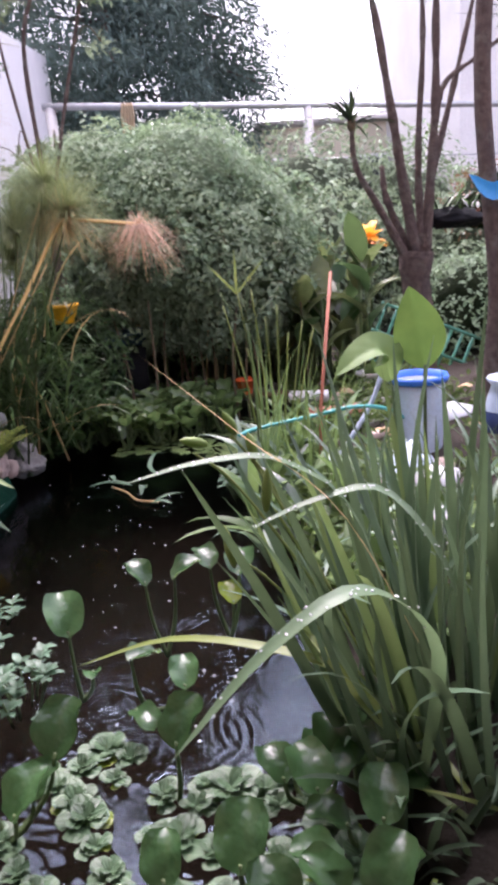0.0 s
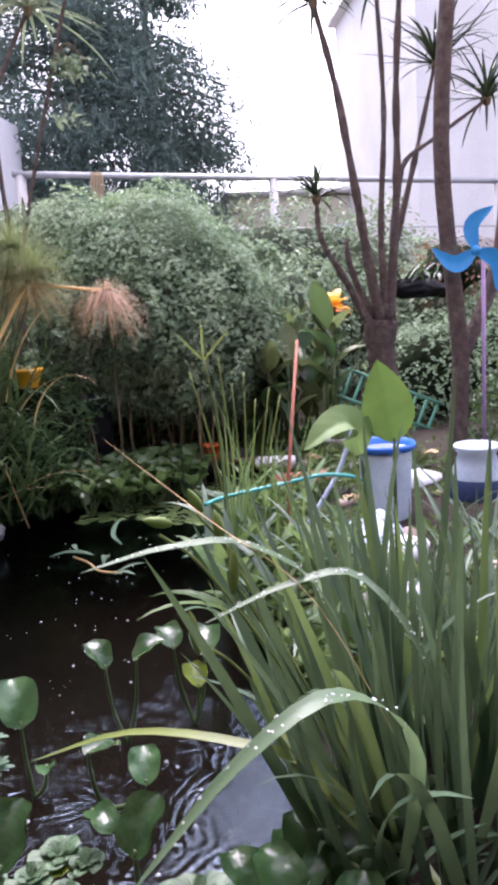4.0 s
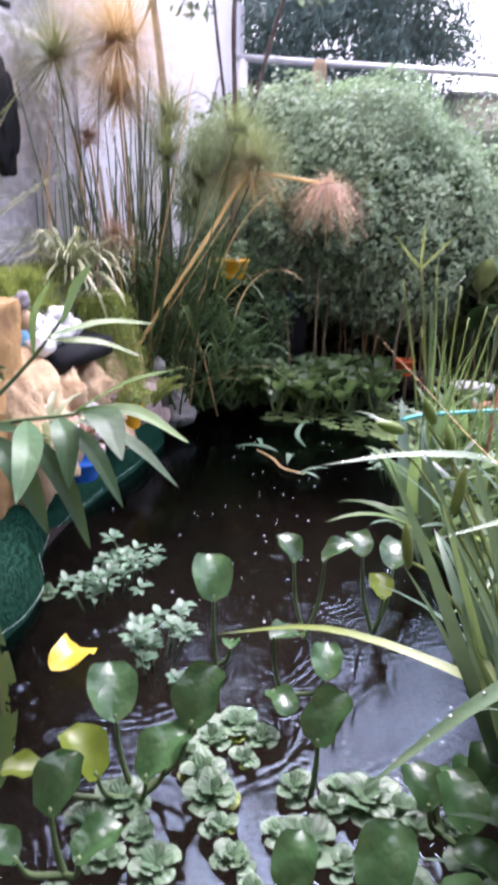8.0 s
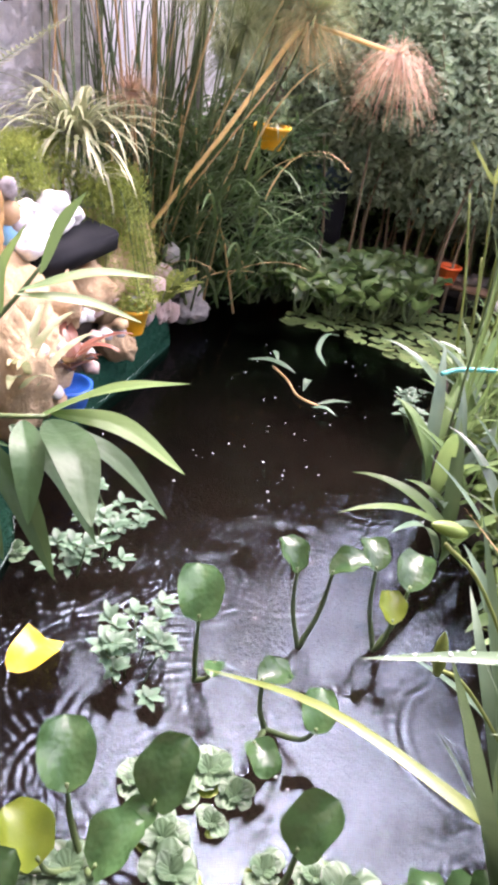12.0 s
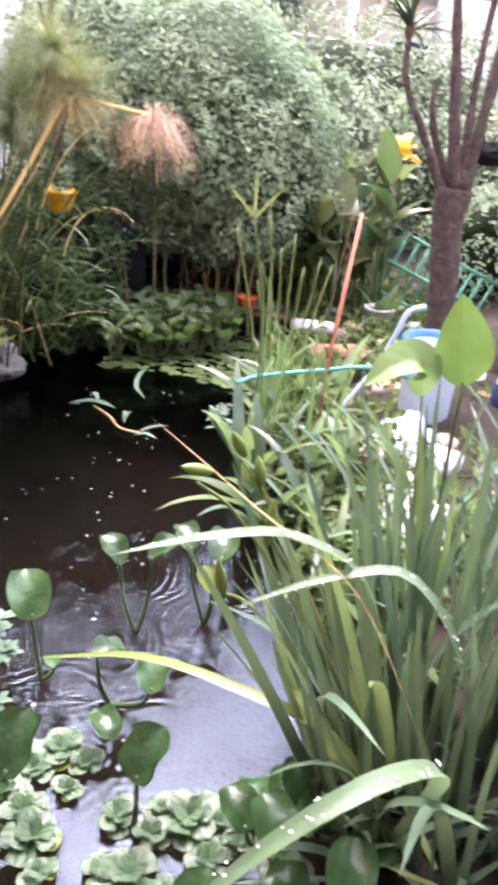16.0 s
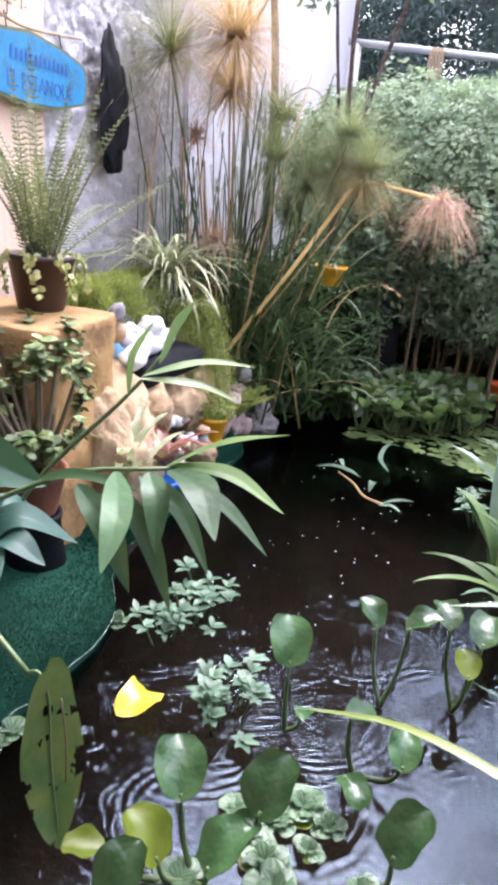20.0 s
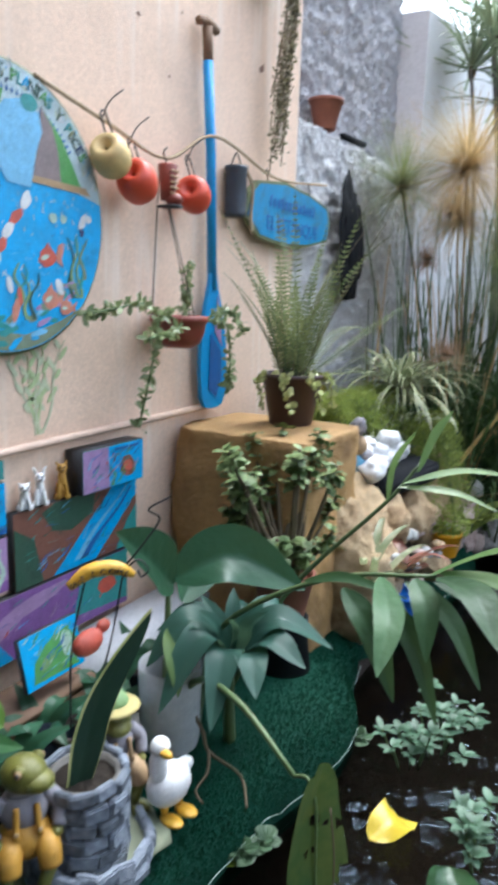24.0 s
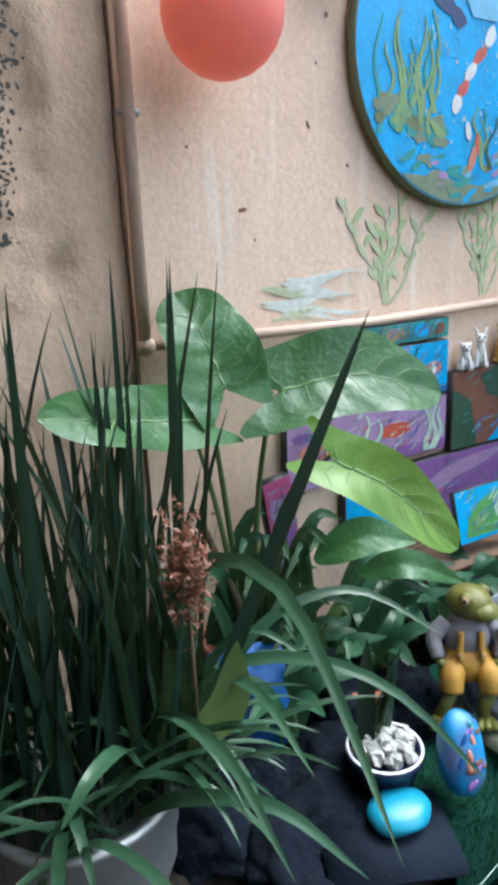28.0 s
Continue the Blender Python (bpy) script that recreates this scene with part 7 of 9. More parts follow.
torn_leaf()
yl = linked("floating_leaf", *ribbon([(0.07, 0.02, 0.02), (0.0, 0, 0.038), (-0.09, 0.01, 0.012)], 0.115, "heart", 0.30, 20, 8, (0, -0.5, 1), 0.22, 3, 0.05), L_YELLOW)
yl.matrix_basis = pose(-0.655, 2.13, 0.014, -10, 6, 70) @ Matrix.Diagonal((0.9, 1.25, 1, 1))
tagged(yl, "bright yellow fallen leaf afloat on the pond", "leaf")

# shelf, ledge and the ornaments on the turf
shelf = base("wooden_shelf", pose(-1.60, 1.50, 0.20), "reddish ribbed wooden block shelf under the boards", "shelf")
for k in range(5):
    part("plank", box(0.16, 0.405, 0.026, 0.004, (0, 0.2025, 0.013 + 0.031 * k)), M_WOOD, shelf)
led = linked("white_ledge", *box(0.18, 0.65, 0.22, 0.008, (-1.63, 2.24, 0.27)), M_WHITE)
tagged(led, "whitewashed masonry ledge along the wall", "ledge", kind="structure")

def tiny_figurine(y, mat, label, tall, ears):
    """A seated ornament: haunches, chest, muzzle, ears, forelegs."""
    h = tall
    out = [(ball(0.020, 0.019, 0.024 * h, (0, 0, 0.024 * h), 12, 8), mat), (ball(0.015, 0.014, 0.024 * h, (0.006, 0, 0.050 * h), 12, 8), mat), (ball(0.015, 0.016, 0.014, (0.010, 0, 0.078 * h), 12, 8), mat), (ball(0.008, 0.009, 0.007, (0.024, 0, 0.074 * h), 10, 6), mat),
           (ball(0.003, 0.004, 0.003, (0.031, 0, 0.077 * h), 8, 5), P["black"]), (ball(0.003, 0.003, 0.004, (0.022, -0.007, 0.083 * h), 8, 5), P["black"]), (ball(0.003, 0.003, 0.004, (0.022, 0.007, 0.083 * h), 8, 5), P["black"])]
    for w in (-1, 1):
        out += [(tube(curve3([(0.010, 0.008 * w, 0.050 * h), (0.020, 0.011 * w, 0.028 * h), (0.022, 0.012 * w, 0.004)], 4), 0.0055, 8), mat), (ball(0.014, 0.008, 0.010, (0.012, 0.017 * w, 0.010), 10, 6), mat),
                (tube(curve3([(0.006, 0.010 * w, 0.086 * h), (0.004, 0.013 * w, 0.086 * h + ears * 0.6), (0.002, (0.014 + 0.3 * ears) * w, 0.086 * h + ears)], 4), lambda u: 0.0055 * (1 - 0.6 * u), 8), mat)]
    statue("tiny_figurine", out, pose(WX + 0.026, y, 0.843, 0, 0, -35), label, "figurine")


tiny_figurine(1.825, M_STATUE, "small white figurine with dark eyes on the board", 0.85, 0.008)
tiny_figurine(1.885, M_STATUE, "small white long-eared figurine on the board", 1.1, 0.022)
tiny_figurine(1.975, P["mustard"], "small mustard-yellow figurine on the board", 1.25, 0.010)

well = base("well_planter", pose(-1.17, 1.47, 0.205), "grey stone wishing-well planter ornament on the turf", "planter")
M_WELL = plain("grey_painted_stone", (0.34, 0.38, 0.45), (0.12, 0.14, 0.18), 0.7, 38, 120, 1.0, 0.008, vary=0.35)
part("core", lathe([(0.082, 0), (0.080, 0.215), (0.07, 0.215), (0.07, 0.18), (0.001, 0.18)], 22), M_ROCK, well)
one = box(0.018, 0.054, 0.035, 0.004)
sh = bpy.data.meshes.new("stone")
sh.from_pydata(one[0], [], one[1])
sh.materials.append(M_WELL)
for row in range(6):
    for k in range(11):
        a = 2 * math.pi * (k + 0.5 * (row % 2)) / 11
        o = new("stone", sh)
        o.parent = well
        jit = random.Random(row * 31 + k)
        o.matrix_basis = pose((0.089 + jit.uniform(-0.004, 0.005)) * math.cos(a), 0.09 * math.sin(a), 0.021 + 0.038 * row + jit.uniform(-0.004, 0.004), jit.uniform(-9, 9), jit.uniform(-8, 8), math.degrees(a)) @ Matrix.Diagonal((1, jit.uniform(0.8, 1.15), jit.uniform(0.8, 1.15), 1))
for k in range(16):
    a = radians(-150 + 15 * k)
    for row in range(2 if k < 12 else 1):
        o = new("stone", sh)
        o.parent = well
        jit = random.Random(row * 17 + k + 500)
        o.matrix_basis = pose((0.128 - 0.012 * row + jit.uniform(-0.01, 0.01)) * math.cos(a) + 0.02, (0.145 - 0.012 * row) * math.sin(a), 0.020 + 0.03 * row, jit.uniform(-16, 16), jit.uniform(-16, 16), math.degrees(a) + jit.uniform(-14, 14)) @ Matrix.Diagonal((1.1, jit.uniform(0.7, 1.2), jit.uniform(0.7, 1.1), 1))
part("foot", lump(0.15, 0.19, 0.028, 4, 0.3, 3), plain("mossy_cement", (0.20, 0.21, 0.14), (0.12, 0.14, 0.09), 0.8, 20, 80), well)
part("soil", lathe([(0.001, 0.2), (0.07, 0.2)], 16), M_SOIL, well)
path_plant("snake_plant", "single dark sansevieria sword with a pale edge", "sansevieria", [], [([(-1.17, 1.45, 0.40), (-1.15, 1.50, 0.58), (-1.10, 1.62, 0.76)], 0.075, "sword", (1, -0.35, 0.1), L_DARK), ([(-1.172, 1.448, 0.40), (-1.152, 1.498, 0.58), (-1.102, 1.622, 0.768)], 0.084, "sword", (1, -0.35, 0.1), L_CREAM)], L_DARK, wave=0.0)
fr, ov, sk = P["frog"], P["mustard"], plain("grey_shirt", (0.25, 0.24, 0.27), (0.18, 0.17, 0.2), 0.7)


def frog_pieces(s, dress, gaze):
    """A seated, long-legged figurine: broad head with bulging eyes, shirt, dungarees, bent legs, big feet."""
    def b(rx, ry, rz, x, y, z, mat):
        return ball(rx * s, ry * s, rz * s, (x * s, y * s, z * s), 16, 10), mat

    def limb(points, r0, r1, mat):
        return tube(curve3([tuple(c * s for c in p) for p in points], 5), lambda u: (r0 + (r1 - r0) * u) * s, 10), mat

    head = [b(0.056, 0.048, 0.044, 0.004, 0, 0.275, fr), b(0.044, 0.040, 0.026, 0.034, 0, 0.264, fr), b(0.017, 0.013, 0.016, 0.016, -0.036, 0.297, fr), b(0.017, 0.013, 0.016, 0.016, 0.036, 0.297, fr),
            b(0.010, 0.006, 0.010, 0.020, -0.046, 0.297, P["sand"]), b(0.010, 0.006, 0.010, 0.020, 0.046, 0.297, P["sand"]), b(0.005, 0.004, 0.006, 0.022, -0.051, 0.297, P["black"]), b(0.005, 0.004, 0.006, 0.022, 0.051, 0.297, P["black"]),
            limb([(0.040, -0.040, 0.262), (0.079, 0, 0.256), (0.040, 0.040, 0.262)], 0.0018, 0.0018, P["olive"])]
    out = [(moved(sh, pose(0, 0, 0, 0, 0, gaze)), mt) for sh, mt in head]
    out += [b(0.048, 0.056, 0.058, 0, 0, 0.195, sk), b(0.026, 0.040, 0.016, 0.012, 0, 0.240, sk), b(0.058, 0.064, 0.052, 0.004, 0, 0.130, dress)]
    for w in (-1, 1):
        out += [limb([(0.0, 0.046 * w, 0.225), (0.012, 0.078 * w, 0.190), (0.036, 0.070 * w, 0.150)], 0.022, 0.017, sk), b(0.016, 0.014, 0.012, 0.044, 0.064 * w, 0.143, fr),
                limb([(0.046, 0.022 * w, 0.220), (0.050, 0.024 * w, 0.185), (0.056, 0.026 * w, 0.155)], 0.007, 0.008, dress), b(0.004, 0.006, 0.006, 0.060, 0.026 * w, 0.168, P["sand"]),
                limb([(0.010, 0.030 * w, 0.125), (0.052, 0.042 * w, 0.120), (0.066, 0.044 * w, 0.080)], 0.034, 0.026, dress), limb([(0.066, 0.046 * w, 0.085), (0.070, 0.044 * w - 0.016, 0.045), (0.056, 0.054 * w - 0.02, 0.012)], 0.017, 0.013, fr)]
        out += [limb([(0.052, 0.054 * w - 0.02, 0.010), (0.080, 0.054 * w - 0.02 + 0.014 * q, 0.010), (0.100, 0.054 * w - 0.02 + 0.020 * q, 0.006)], 0.012, 0.009, fr) for q in (-1, 0, 1)]
    return out


statue("frog_figurine", frog_pieces(0.92, ov, 48), pose(-1.20, 1.325, 0.225, 0, -6, -35), "painted green figurine in mustard dungarees on the turf", "figurine")
hat = [(ball(0.062, 0.066, 0.010, (0.0, 0, 0.262), 18, 6), P["straw"]), (ball(0.036, 0.038, 0.028, (-0.004, 0, 0.272), 16, 8), P["weed"])]
statue("frog_figurine", frog_pieces(0.85, P["sand"], -15) + hat, pose(-1.22, 1.63, 0.22, 0, 0, -20), "painted green figurine in beige dress and straw hat", "figurine")
gw = M_STATUE
statue("goose_figurine", [(ball(0.045, 0.065, 0.055, (0, 0, 0.085)), gw), (ball(0.022, 0.024, 0.06, (0.0, -0.035, 0.15)), gw), (ball(0.024, 0.026, 0.024, (0.004, -0.035, 0.205)), gw), (ball(0.022, 0.012, 0.01, (0.03, -0.042, 0.20)), P["yellow"]), (ball(0.035, 0.022, 0.008, (0.03, -0.02, 0.008)), P["yellow"]), (ball(0.035, 0.022, 0.008, (0.03, 0.03, 0.008)), P["yellow"]),
                          (ball(0.01, 0.01, 0.03, (0.005, -0.02, 0.03)), P["yellow"]), (ball(0.01, 0.01, 0.03, (0.005, 0.03, 0.03)), P["yellow"]), (ball(0.02, 0.03, 0.02, (-0.01, 0.06, 0.1)), gw)], pose(-1.09, 1.68, 0.205, 0, 0, -10), "white glazed figurine with orange-yellow feet on the turf", "figurine")

ban = base("welcome_sign", pose(-1.20, 1.565, 0.845, 0, 0, -38) @ Matrix.Scale(0.84, 4), "yellow curved welcome sign on curled wire", "sign")
c = curve3([(0, -0.085, -0.025), (0, -0.03, 0.012), (0, 0.04, 0.014), (0, 0.09, -0.012)], 6)
part("plate", tube(c, lambda u: 0.021 * math.sin(math.pi * min(1, max(0.12, 0.1 + 0.85 * u))) ** 0.5, 10), P["yellow"], ban)
for k, ch in enumerate("WELCOME"):
    q = c[int(len(c) * (0.155 + 0.108 * k))]
    lettering(ch, 0.025, Matrix.Translation((0.0225, q.y - 0.004, q.z - 0.003)) @ FACE @ pose(0, 0, 0, 0, 0, 16 - 7 * k), P["black"], ban, "letter")
for pts in ([(-0.0, -0.04, 0), (0.0, -0.08, -0.2), (0.02, -0.09, -0.42)], [(0, 0.06, 0), (-0.02, 0.03, -0.2), (-0.04, -0.02, -0.42)], [(0, 0.06, 0), (0, 0.10, 0.03), (0, 0.13, 0.0), (0, 0.11, -0.02), (0, 0.10, 0.0)], [(0, 0.06, 0.01), (0, 0.12, 0.08), (0, 0.16, 0.14), (0, 0.13, 0.17), (0, 0.19, 0.2)]):
    part("wire", tube(curve3(pts, 6), 0.0028, 5), M_WIRE, ban)
statue("red_ornament", [(ball(0.022, 0.045, 0.03, (0, 0, 0)), P["red"]), (ball(0.012, 0.02, 0.016, (0, 0.05, 0.02)), P["red"])], pose(-1.2, 1.52, 0.70), "small red ornament on the wire", "ornament")

pp = base("pebble_pot", pose(-1.15, 1.05, 0.205) @ Matrix.Scale(0.84, 4), "navy pot with a white rim filled with white pebbles", "pot")
part("pot", pot_shape(0.07, 0.085, 0.095), plain("navy_plastic", (0.01, 0.015, 0.05), (0.012, 0.02, 0.06), 0.4), pp)
part("rim", lathe([(0.084, 0.091), (0.090, 0.091), (0.091, 0.095), (0.089, 0.097), (0.084, 0.096)], 28), M_STATUE, pp)
rr = random.Random(8)
for k in range(60):
    o = part("pebble", lump(0.024, 0.015, 0.013, k, 0.5, 1), M_PEBBLE, pp, smooth=False)
    a, d = rr.random() * 6.28, 0.068 * math.sqrt(rr.random())
    o.matrix_basis = pose(d * math.cos(a), d * math.sin(a), 0.098 + rr.uniform(0, 0.03) * (1 - d / 0.08), rr.uniform(0, 180), rr.uniform(0, 180), 0)
for k in range(3):
    o = part("leaf", leaf(0.26, 0.045, 4 + 5 * k, 12 + 5 * k, "sword", 0.3, 8, 2), L_DARK, pp)
    o.matrix_basis = pose(-0.02, 0.02 - 0.03 * k, 0.09, 0, 0, 70 * k)


M_PSTONE = plain("patterned_stone_paint", (0.008, 0.14, 0.38), (0.02, 0.22, 0.44), 0.4, 24, 70, 0.3, stain=(0.16, 0.07, 0.16), amount=0.6)


def painted_stone(x, y, z, rx, ry, rz, label, tilt=0):
    top = base("painted_stone", pose(x, y, z, tilt, 0, 0), label, "painted stone", "painted stones")
    part("body", lump(rx * 0.88, ry * 0.88, rz * 0.88, 1, 0.06, 3), M_TURQ if "turquoise" in label else M_PSTONE, top)
    return top


M_NAVY = plain("dark_navy_plastic", (0.004, 0.007, 0.015), (0.008, 0.012, 0.022), 0.55, 12, 60, 0.8, 0.02, spec=0.12)
M_SLATE = plain("dark_slate", (0.006, 0.010, 0.018), (0.012, 0.016, 0.026), 0.7, 14, 70, 0.5, spec=0.06)
M_TURQ = plain("turquoise_enamel", (0.012, 0.18, 0.32), (0.03, 0.26, 0.38), 0.35, 12, 60, 0.15)
painted_stone(-1.06, 1.01, 0.222, 0.058, 0.076, 0.030, "smooth turquoise-painted pebble on a black slab")
top2 = painted_stone(-1.055, 1.16, 0.285, 0.045, 0.060, 0.098, "upright blue painted stone with a reddish pattern", -8)
top2.rotation_euler = (radians(-6), radians(-16), radians(8))
rs = random.Random(81)
for k in range(16):
    a, h = rs.uniform(-0.9, 0.9), rs.uniform(-0.75, 0.75)
    q = math.sqrt(1 - h * h)
    part("painted_spot", moved(ball(0.0018, 0.015, 0.0055, n=9, m=5), Matrix.Translation((0.0395 * q * math.cos(a), 0.0525 * q * math.sin(a), 0.0865 * h)) @ pose(0, 0, 0, 35 * k, 0, math.degrees(a))), P[("brown", "purple", "deep", "salmon", "teal")[k % 5]], top2)
sl = linked("black_slab", *box(0.18, 0.25, 0.02, 0.006), M_SLATE)
sl.matrix_basis = pose(-1.05, 0.97, 0.19, -2, 6, -22)
tagged(sl, "black slate slab lying on the bank", "slab")

# elephant ear in its pot
ep = base("terracotta_planter", pose(-1.55, 0.98, 0.16), "terracotta pot holding the elephant ear", "pot")
part("pot", pot_shape(0.08, 0.11, 0.19), M_TERRA, ep)
part("soil", lathe([(0.001, 0.17), (0.1, 0.168)], 20), M_SOIL, ep)
path_plant("elephant_ear", "elephant ear with large wet heart-shaped leaves by the wall", "elephant ear",
           [([(-1.58, 0.98, 0.4), (-1.60, 0.96, 0.7), (-1.62, 0.94, 0.96)], 0.009, L_STALK), ([(-1.56, 0.97, 0.4), (-1.57, 0.92, 0.7), (-1.54, 0.86, 0.90)], 0.008, L_STALK), ([(-1.56, 1.0, 0.4), (-1.58, 1.04, 0.7), (-1.54, 1.06, 0.93)], 0.009, L_STALK), ([(-1.54, 1.0, 0.4), (-1.45, 1.02, 0.7), (-1.33, 1.06, 0.84)], 0.008, L_STALK), ([(-1.55, 0.97, 0.4), (-1.55, 0.9, 0.6), (-1.5, 0.84, 0.72)], 0.012, M_TWIG)],
           [([(-1.55, 0.95, 0.95), (-1.59, 0.925, 1.06), (-1.665, 0.90, 1.145)], 0.25, "heart", (0.8, -0.1, 0.6), None),
            ([(-1.53, 0.87, 0.90), (-1.48, 0.70, 0.94), (-1.43, 0.53, 0.985)], 0.17, "heart", (0.75, -0.2, 0.6), None),
            ([(-1.53, 1.07, 0.93), (-1.48, 1.25, 0.95), (-1.44, 1.46, 0.88)], 0.25, "heart", (0.75, -0.25, 0.6), None),
            ([(-1.32, 1.06, 0.83), (-1.25, 1.15, 0.77), (-1.18, 1.26, 0.64)], 0.16, "heart", (0.6, -0.45, 0.65), L_EARLIGHT), ([(-1.45, 1.1, 0.55), (-1.40, 1.2, 0.6), (-1.36, 1.32, 0.57)], 0.09, "lance", (0.6, -0.4, 0.6), None),
            ([(-1.42, 1.2, 0.5), (-1.36, 1.3, 0.52), (-1.3, 1.42, 0.46)], 0.07, "lance", (0.6, -0.4, 0.6), None), ([(-1.2, 0.66, 0.42), (-1.13, 0.70, 0.55), (-1.12, 0.72, 0.66)], 0.07, "lance", (1, -0.3, 0.1), L_CANNA)], L_ELEPH, wave=0.10)


# dark sword clump in a metal tub, and the arching blades before it
def sword_clump():
    tubm = base("metal_tub", pose(-1.33, 0.50, 0.12), "ribbed galvanised tub full of dark sword leaves", "tub")
    part("body", lathe([(0.001, 0), (0.15, 0), (0.155, 0.05), (0.162, 0.06), (0.16, 0.12), (0.168, 0.13), (0.166, 0.2), (0.178, 0.21), (0.178, 0.225), (0.16, 0.225), (0.15, 0.19), (0.001, 0.185)], 30), M_STEEL, tubm)
    rr = random.Random(31)
    rows = []
    for k in range(165):
        rows.append((rr.uniform(-.15, .12), rr.uniform(-.24, .20), 0, rr.uniform(0, 360), rr.uniform(0.35, 0.95), rr.uniform(0.012, 0.024), rr.uniform(0, 12), rr.uniform(4, 34), 0.25, 1.6))
    blade_plant("sword_leaf_clump", pose(-1.33, 0.50, 0.30), rows, L_DARK, "dense clump of dark upright sword leaves", "sword plant", seed=900)
    rows = []
    for k in range(46):
        rows.append((rr.uniform(-.14, .1), rr.uniform(-.2, .1), 0, rr.uniform(-150, 100), rr.uniform(0.20, 0.48), rr.uniform(0.013, 0.024), rr.uniform(5, 45), rr.uniform(80, 165), 0.35, rr.uniform(0.9, 1.6)))
    blade_plant("arching_blade_plant", pose(-1.25, 0.58, 0.33), rows, L_DARK2, "arching strap leaves with raindrops and brown tips", "strap plant", seed=1200)


L_DARK2 = leafy("arching_strap_leaf", (0.021, 0.058, 0.032), (0.042, 0.094, 0.050), gloss=0.34, spec=0.3, per="object", spread=0.35, thin=0.2, scale=6)
sword_clump()
path_plant("strap_leaf_group", "long drooping strap leaves beaded with rain", "strap plant", [],
           [([(-1.24, 0.60, 0.34), (-1.21, 0.65, 0.62), (-1.165, 0.707, 0.785), (-1.02, 0.74, 0.79), (-0.86, 0.715, 0.73), (-0.68, 0.665, 0.65)], 0.027, "sword", (0.6, -0.5, 0.6), None), ([(-1.40, 0.80, 0.34), (-1.385, 0.90, 0.47), (-1.36, 1.02, 0.525), (-1.315, 1.14, 0.52), (-1.196, 1.248, 0.438)], 0.026, "sword", (0.5, -0.3, 0.8), None),
            ([(-1.22, 0.62, 0.36), (-1.16, 0.707, 0.579), (-1.06, 0.811, 0.625), (-0.95, 0.904, 0.588), (-0.86, 1.015, 0.43)], 0.022, "sword", (0.5, -0.4, 0.8), None), ([(-1.25, 0.62, 0.36), (-1.217, 0.696, 0.537), (-1.07, 0.72, 0.60), (-0.908, 0.716, 0.56)], 0.022, "sword", (0.5, -0.4, 0.8), None),
            ([(-1.25, 0.58, 0.34), (-1.223, 0.627, 0.489), (-1.04, 0.65, 0.53), (-0.858, 0.647, 0.468)], 0.024, "sword", (0.5, -0.4, 0.8), None), ([(-1.20, 0.56, 0.34), (-1.10, 0.602, 0.432), (-0.98, 0.697, 0.461), (-0.88, 0.789, 0.364)], 0.026, "sword", (0.5, -0.4, 0.8), None),
            ([(-1.22, 0.64, 0.34), (-1.20, 0.85, 0.77), (-1.185, 1.034, 1.137)], 0.030, "sword", (1, -0.4, 0), L_DARK), ([(-1.24, 0.60, 0.36), (-1.14, 0.534, 0.528), (-1.07, 0.46, 0.57), (-1.04, 0.40, 0.53)], 0.03, "sword", (0.5, -0.4, 0.8), None),
            ([(-1.28, 0.66, 0.34), (-1.27, 0.72, 0.50), (-1.22, 0.80, 0.60), (-1.12, 0.88, 0.55)], 0.020, "sword", (0.5, -0.4, 0.8), None)], L_DARK2, wave=0.0)
sd = base("seed_head", pose(-1.16, 0.66, 0.70), "dry reddish-brown seed head among the sword leaves", "seed head")
part("stalk", tube([(0, 0, -0.35), (0, 0, 0.0), (0.0, 0.01, 0.13)], 0.004, 5), M_TWIG, sd)
part("panicle", scatter(np.random.default_rng(2), np.random.default_rng(5).normal(0, 1, (700, 3)) * [0.014, 0.016, 0.045] + [0, 0, 0.08], np.random.default_rng(6).normal(0, 1, (700, 3)), 0.013, 0.6, 0.3), L_BROM, sd, smooth=False)

# dark clutter between the wall and the turf
rr = random.Random(91)
for k, (x, y, r0, h, mat, nm) in enumerate(((-1.50, 1.30, 0.09, 0.16, M_BLACK, "black plastic pot behind the figurines"), (-1.42, 1.48, 0.07, 0.13, M_BLACK, "black plastic pot behind the figurines"), (-1.45, 1.72, 0.08, 0.15, M_DARKPOT, "dark brown pot behind the figurines"), (-1.36, 1.16, 0.07, 0.12, M_TERRA, "small terracotta pot in the shade"), (-1.50, 2.05, 0.09, 0.17, M_BLACK, "black pot beside the jar"), (-1.42, 2.28, 0.10, 0.15, M_DARKPOT, "dark pot at the foot of the pedestal"))):
    bucket("dark_pot", pose(x, y, 0.16), r0 * 0.75, r0, h, mat, nm, "pot")
for k in range(46):
    x, y = rr.uniform(-1.62, -1.33), rr.uniform(0.9, 2.4)
    s = rr.uniform(0.022, 0.05)
    stone(x, y, 0.16 + s * 0.5, s, s * 1.2, s * 0.8, (M_ROCK, M_ROCK, M_PEBBLE, M_PINK)[k % 4], 200 + k, ("dark stone in the shade of the wall", "dark stone in the shade of the wall", "white stone in the shade of the wall", "pinkish shell-like stone by the wall")[k % 4])
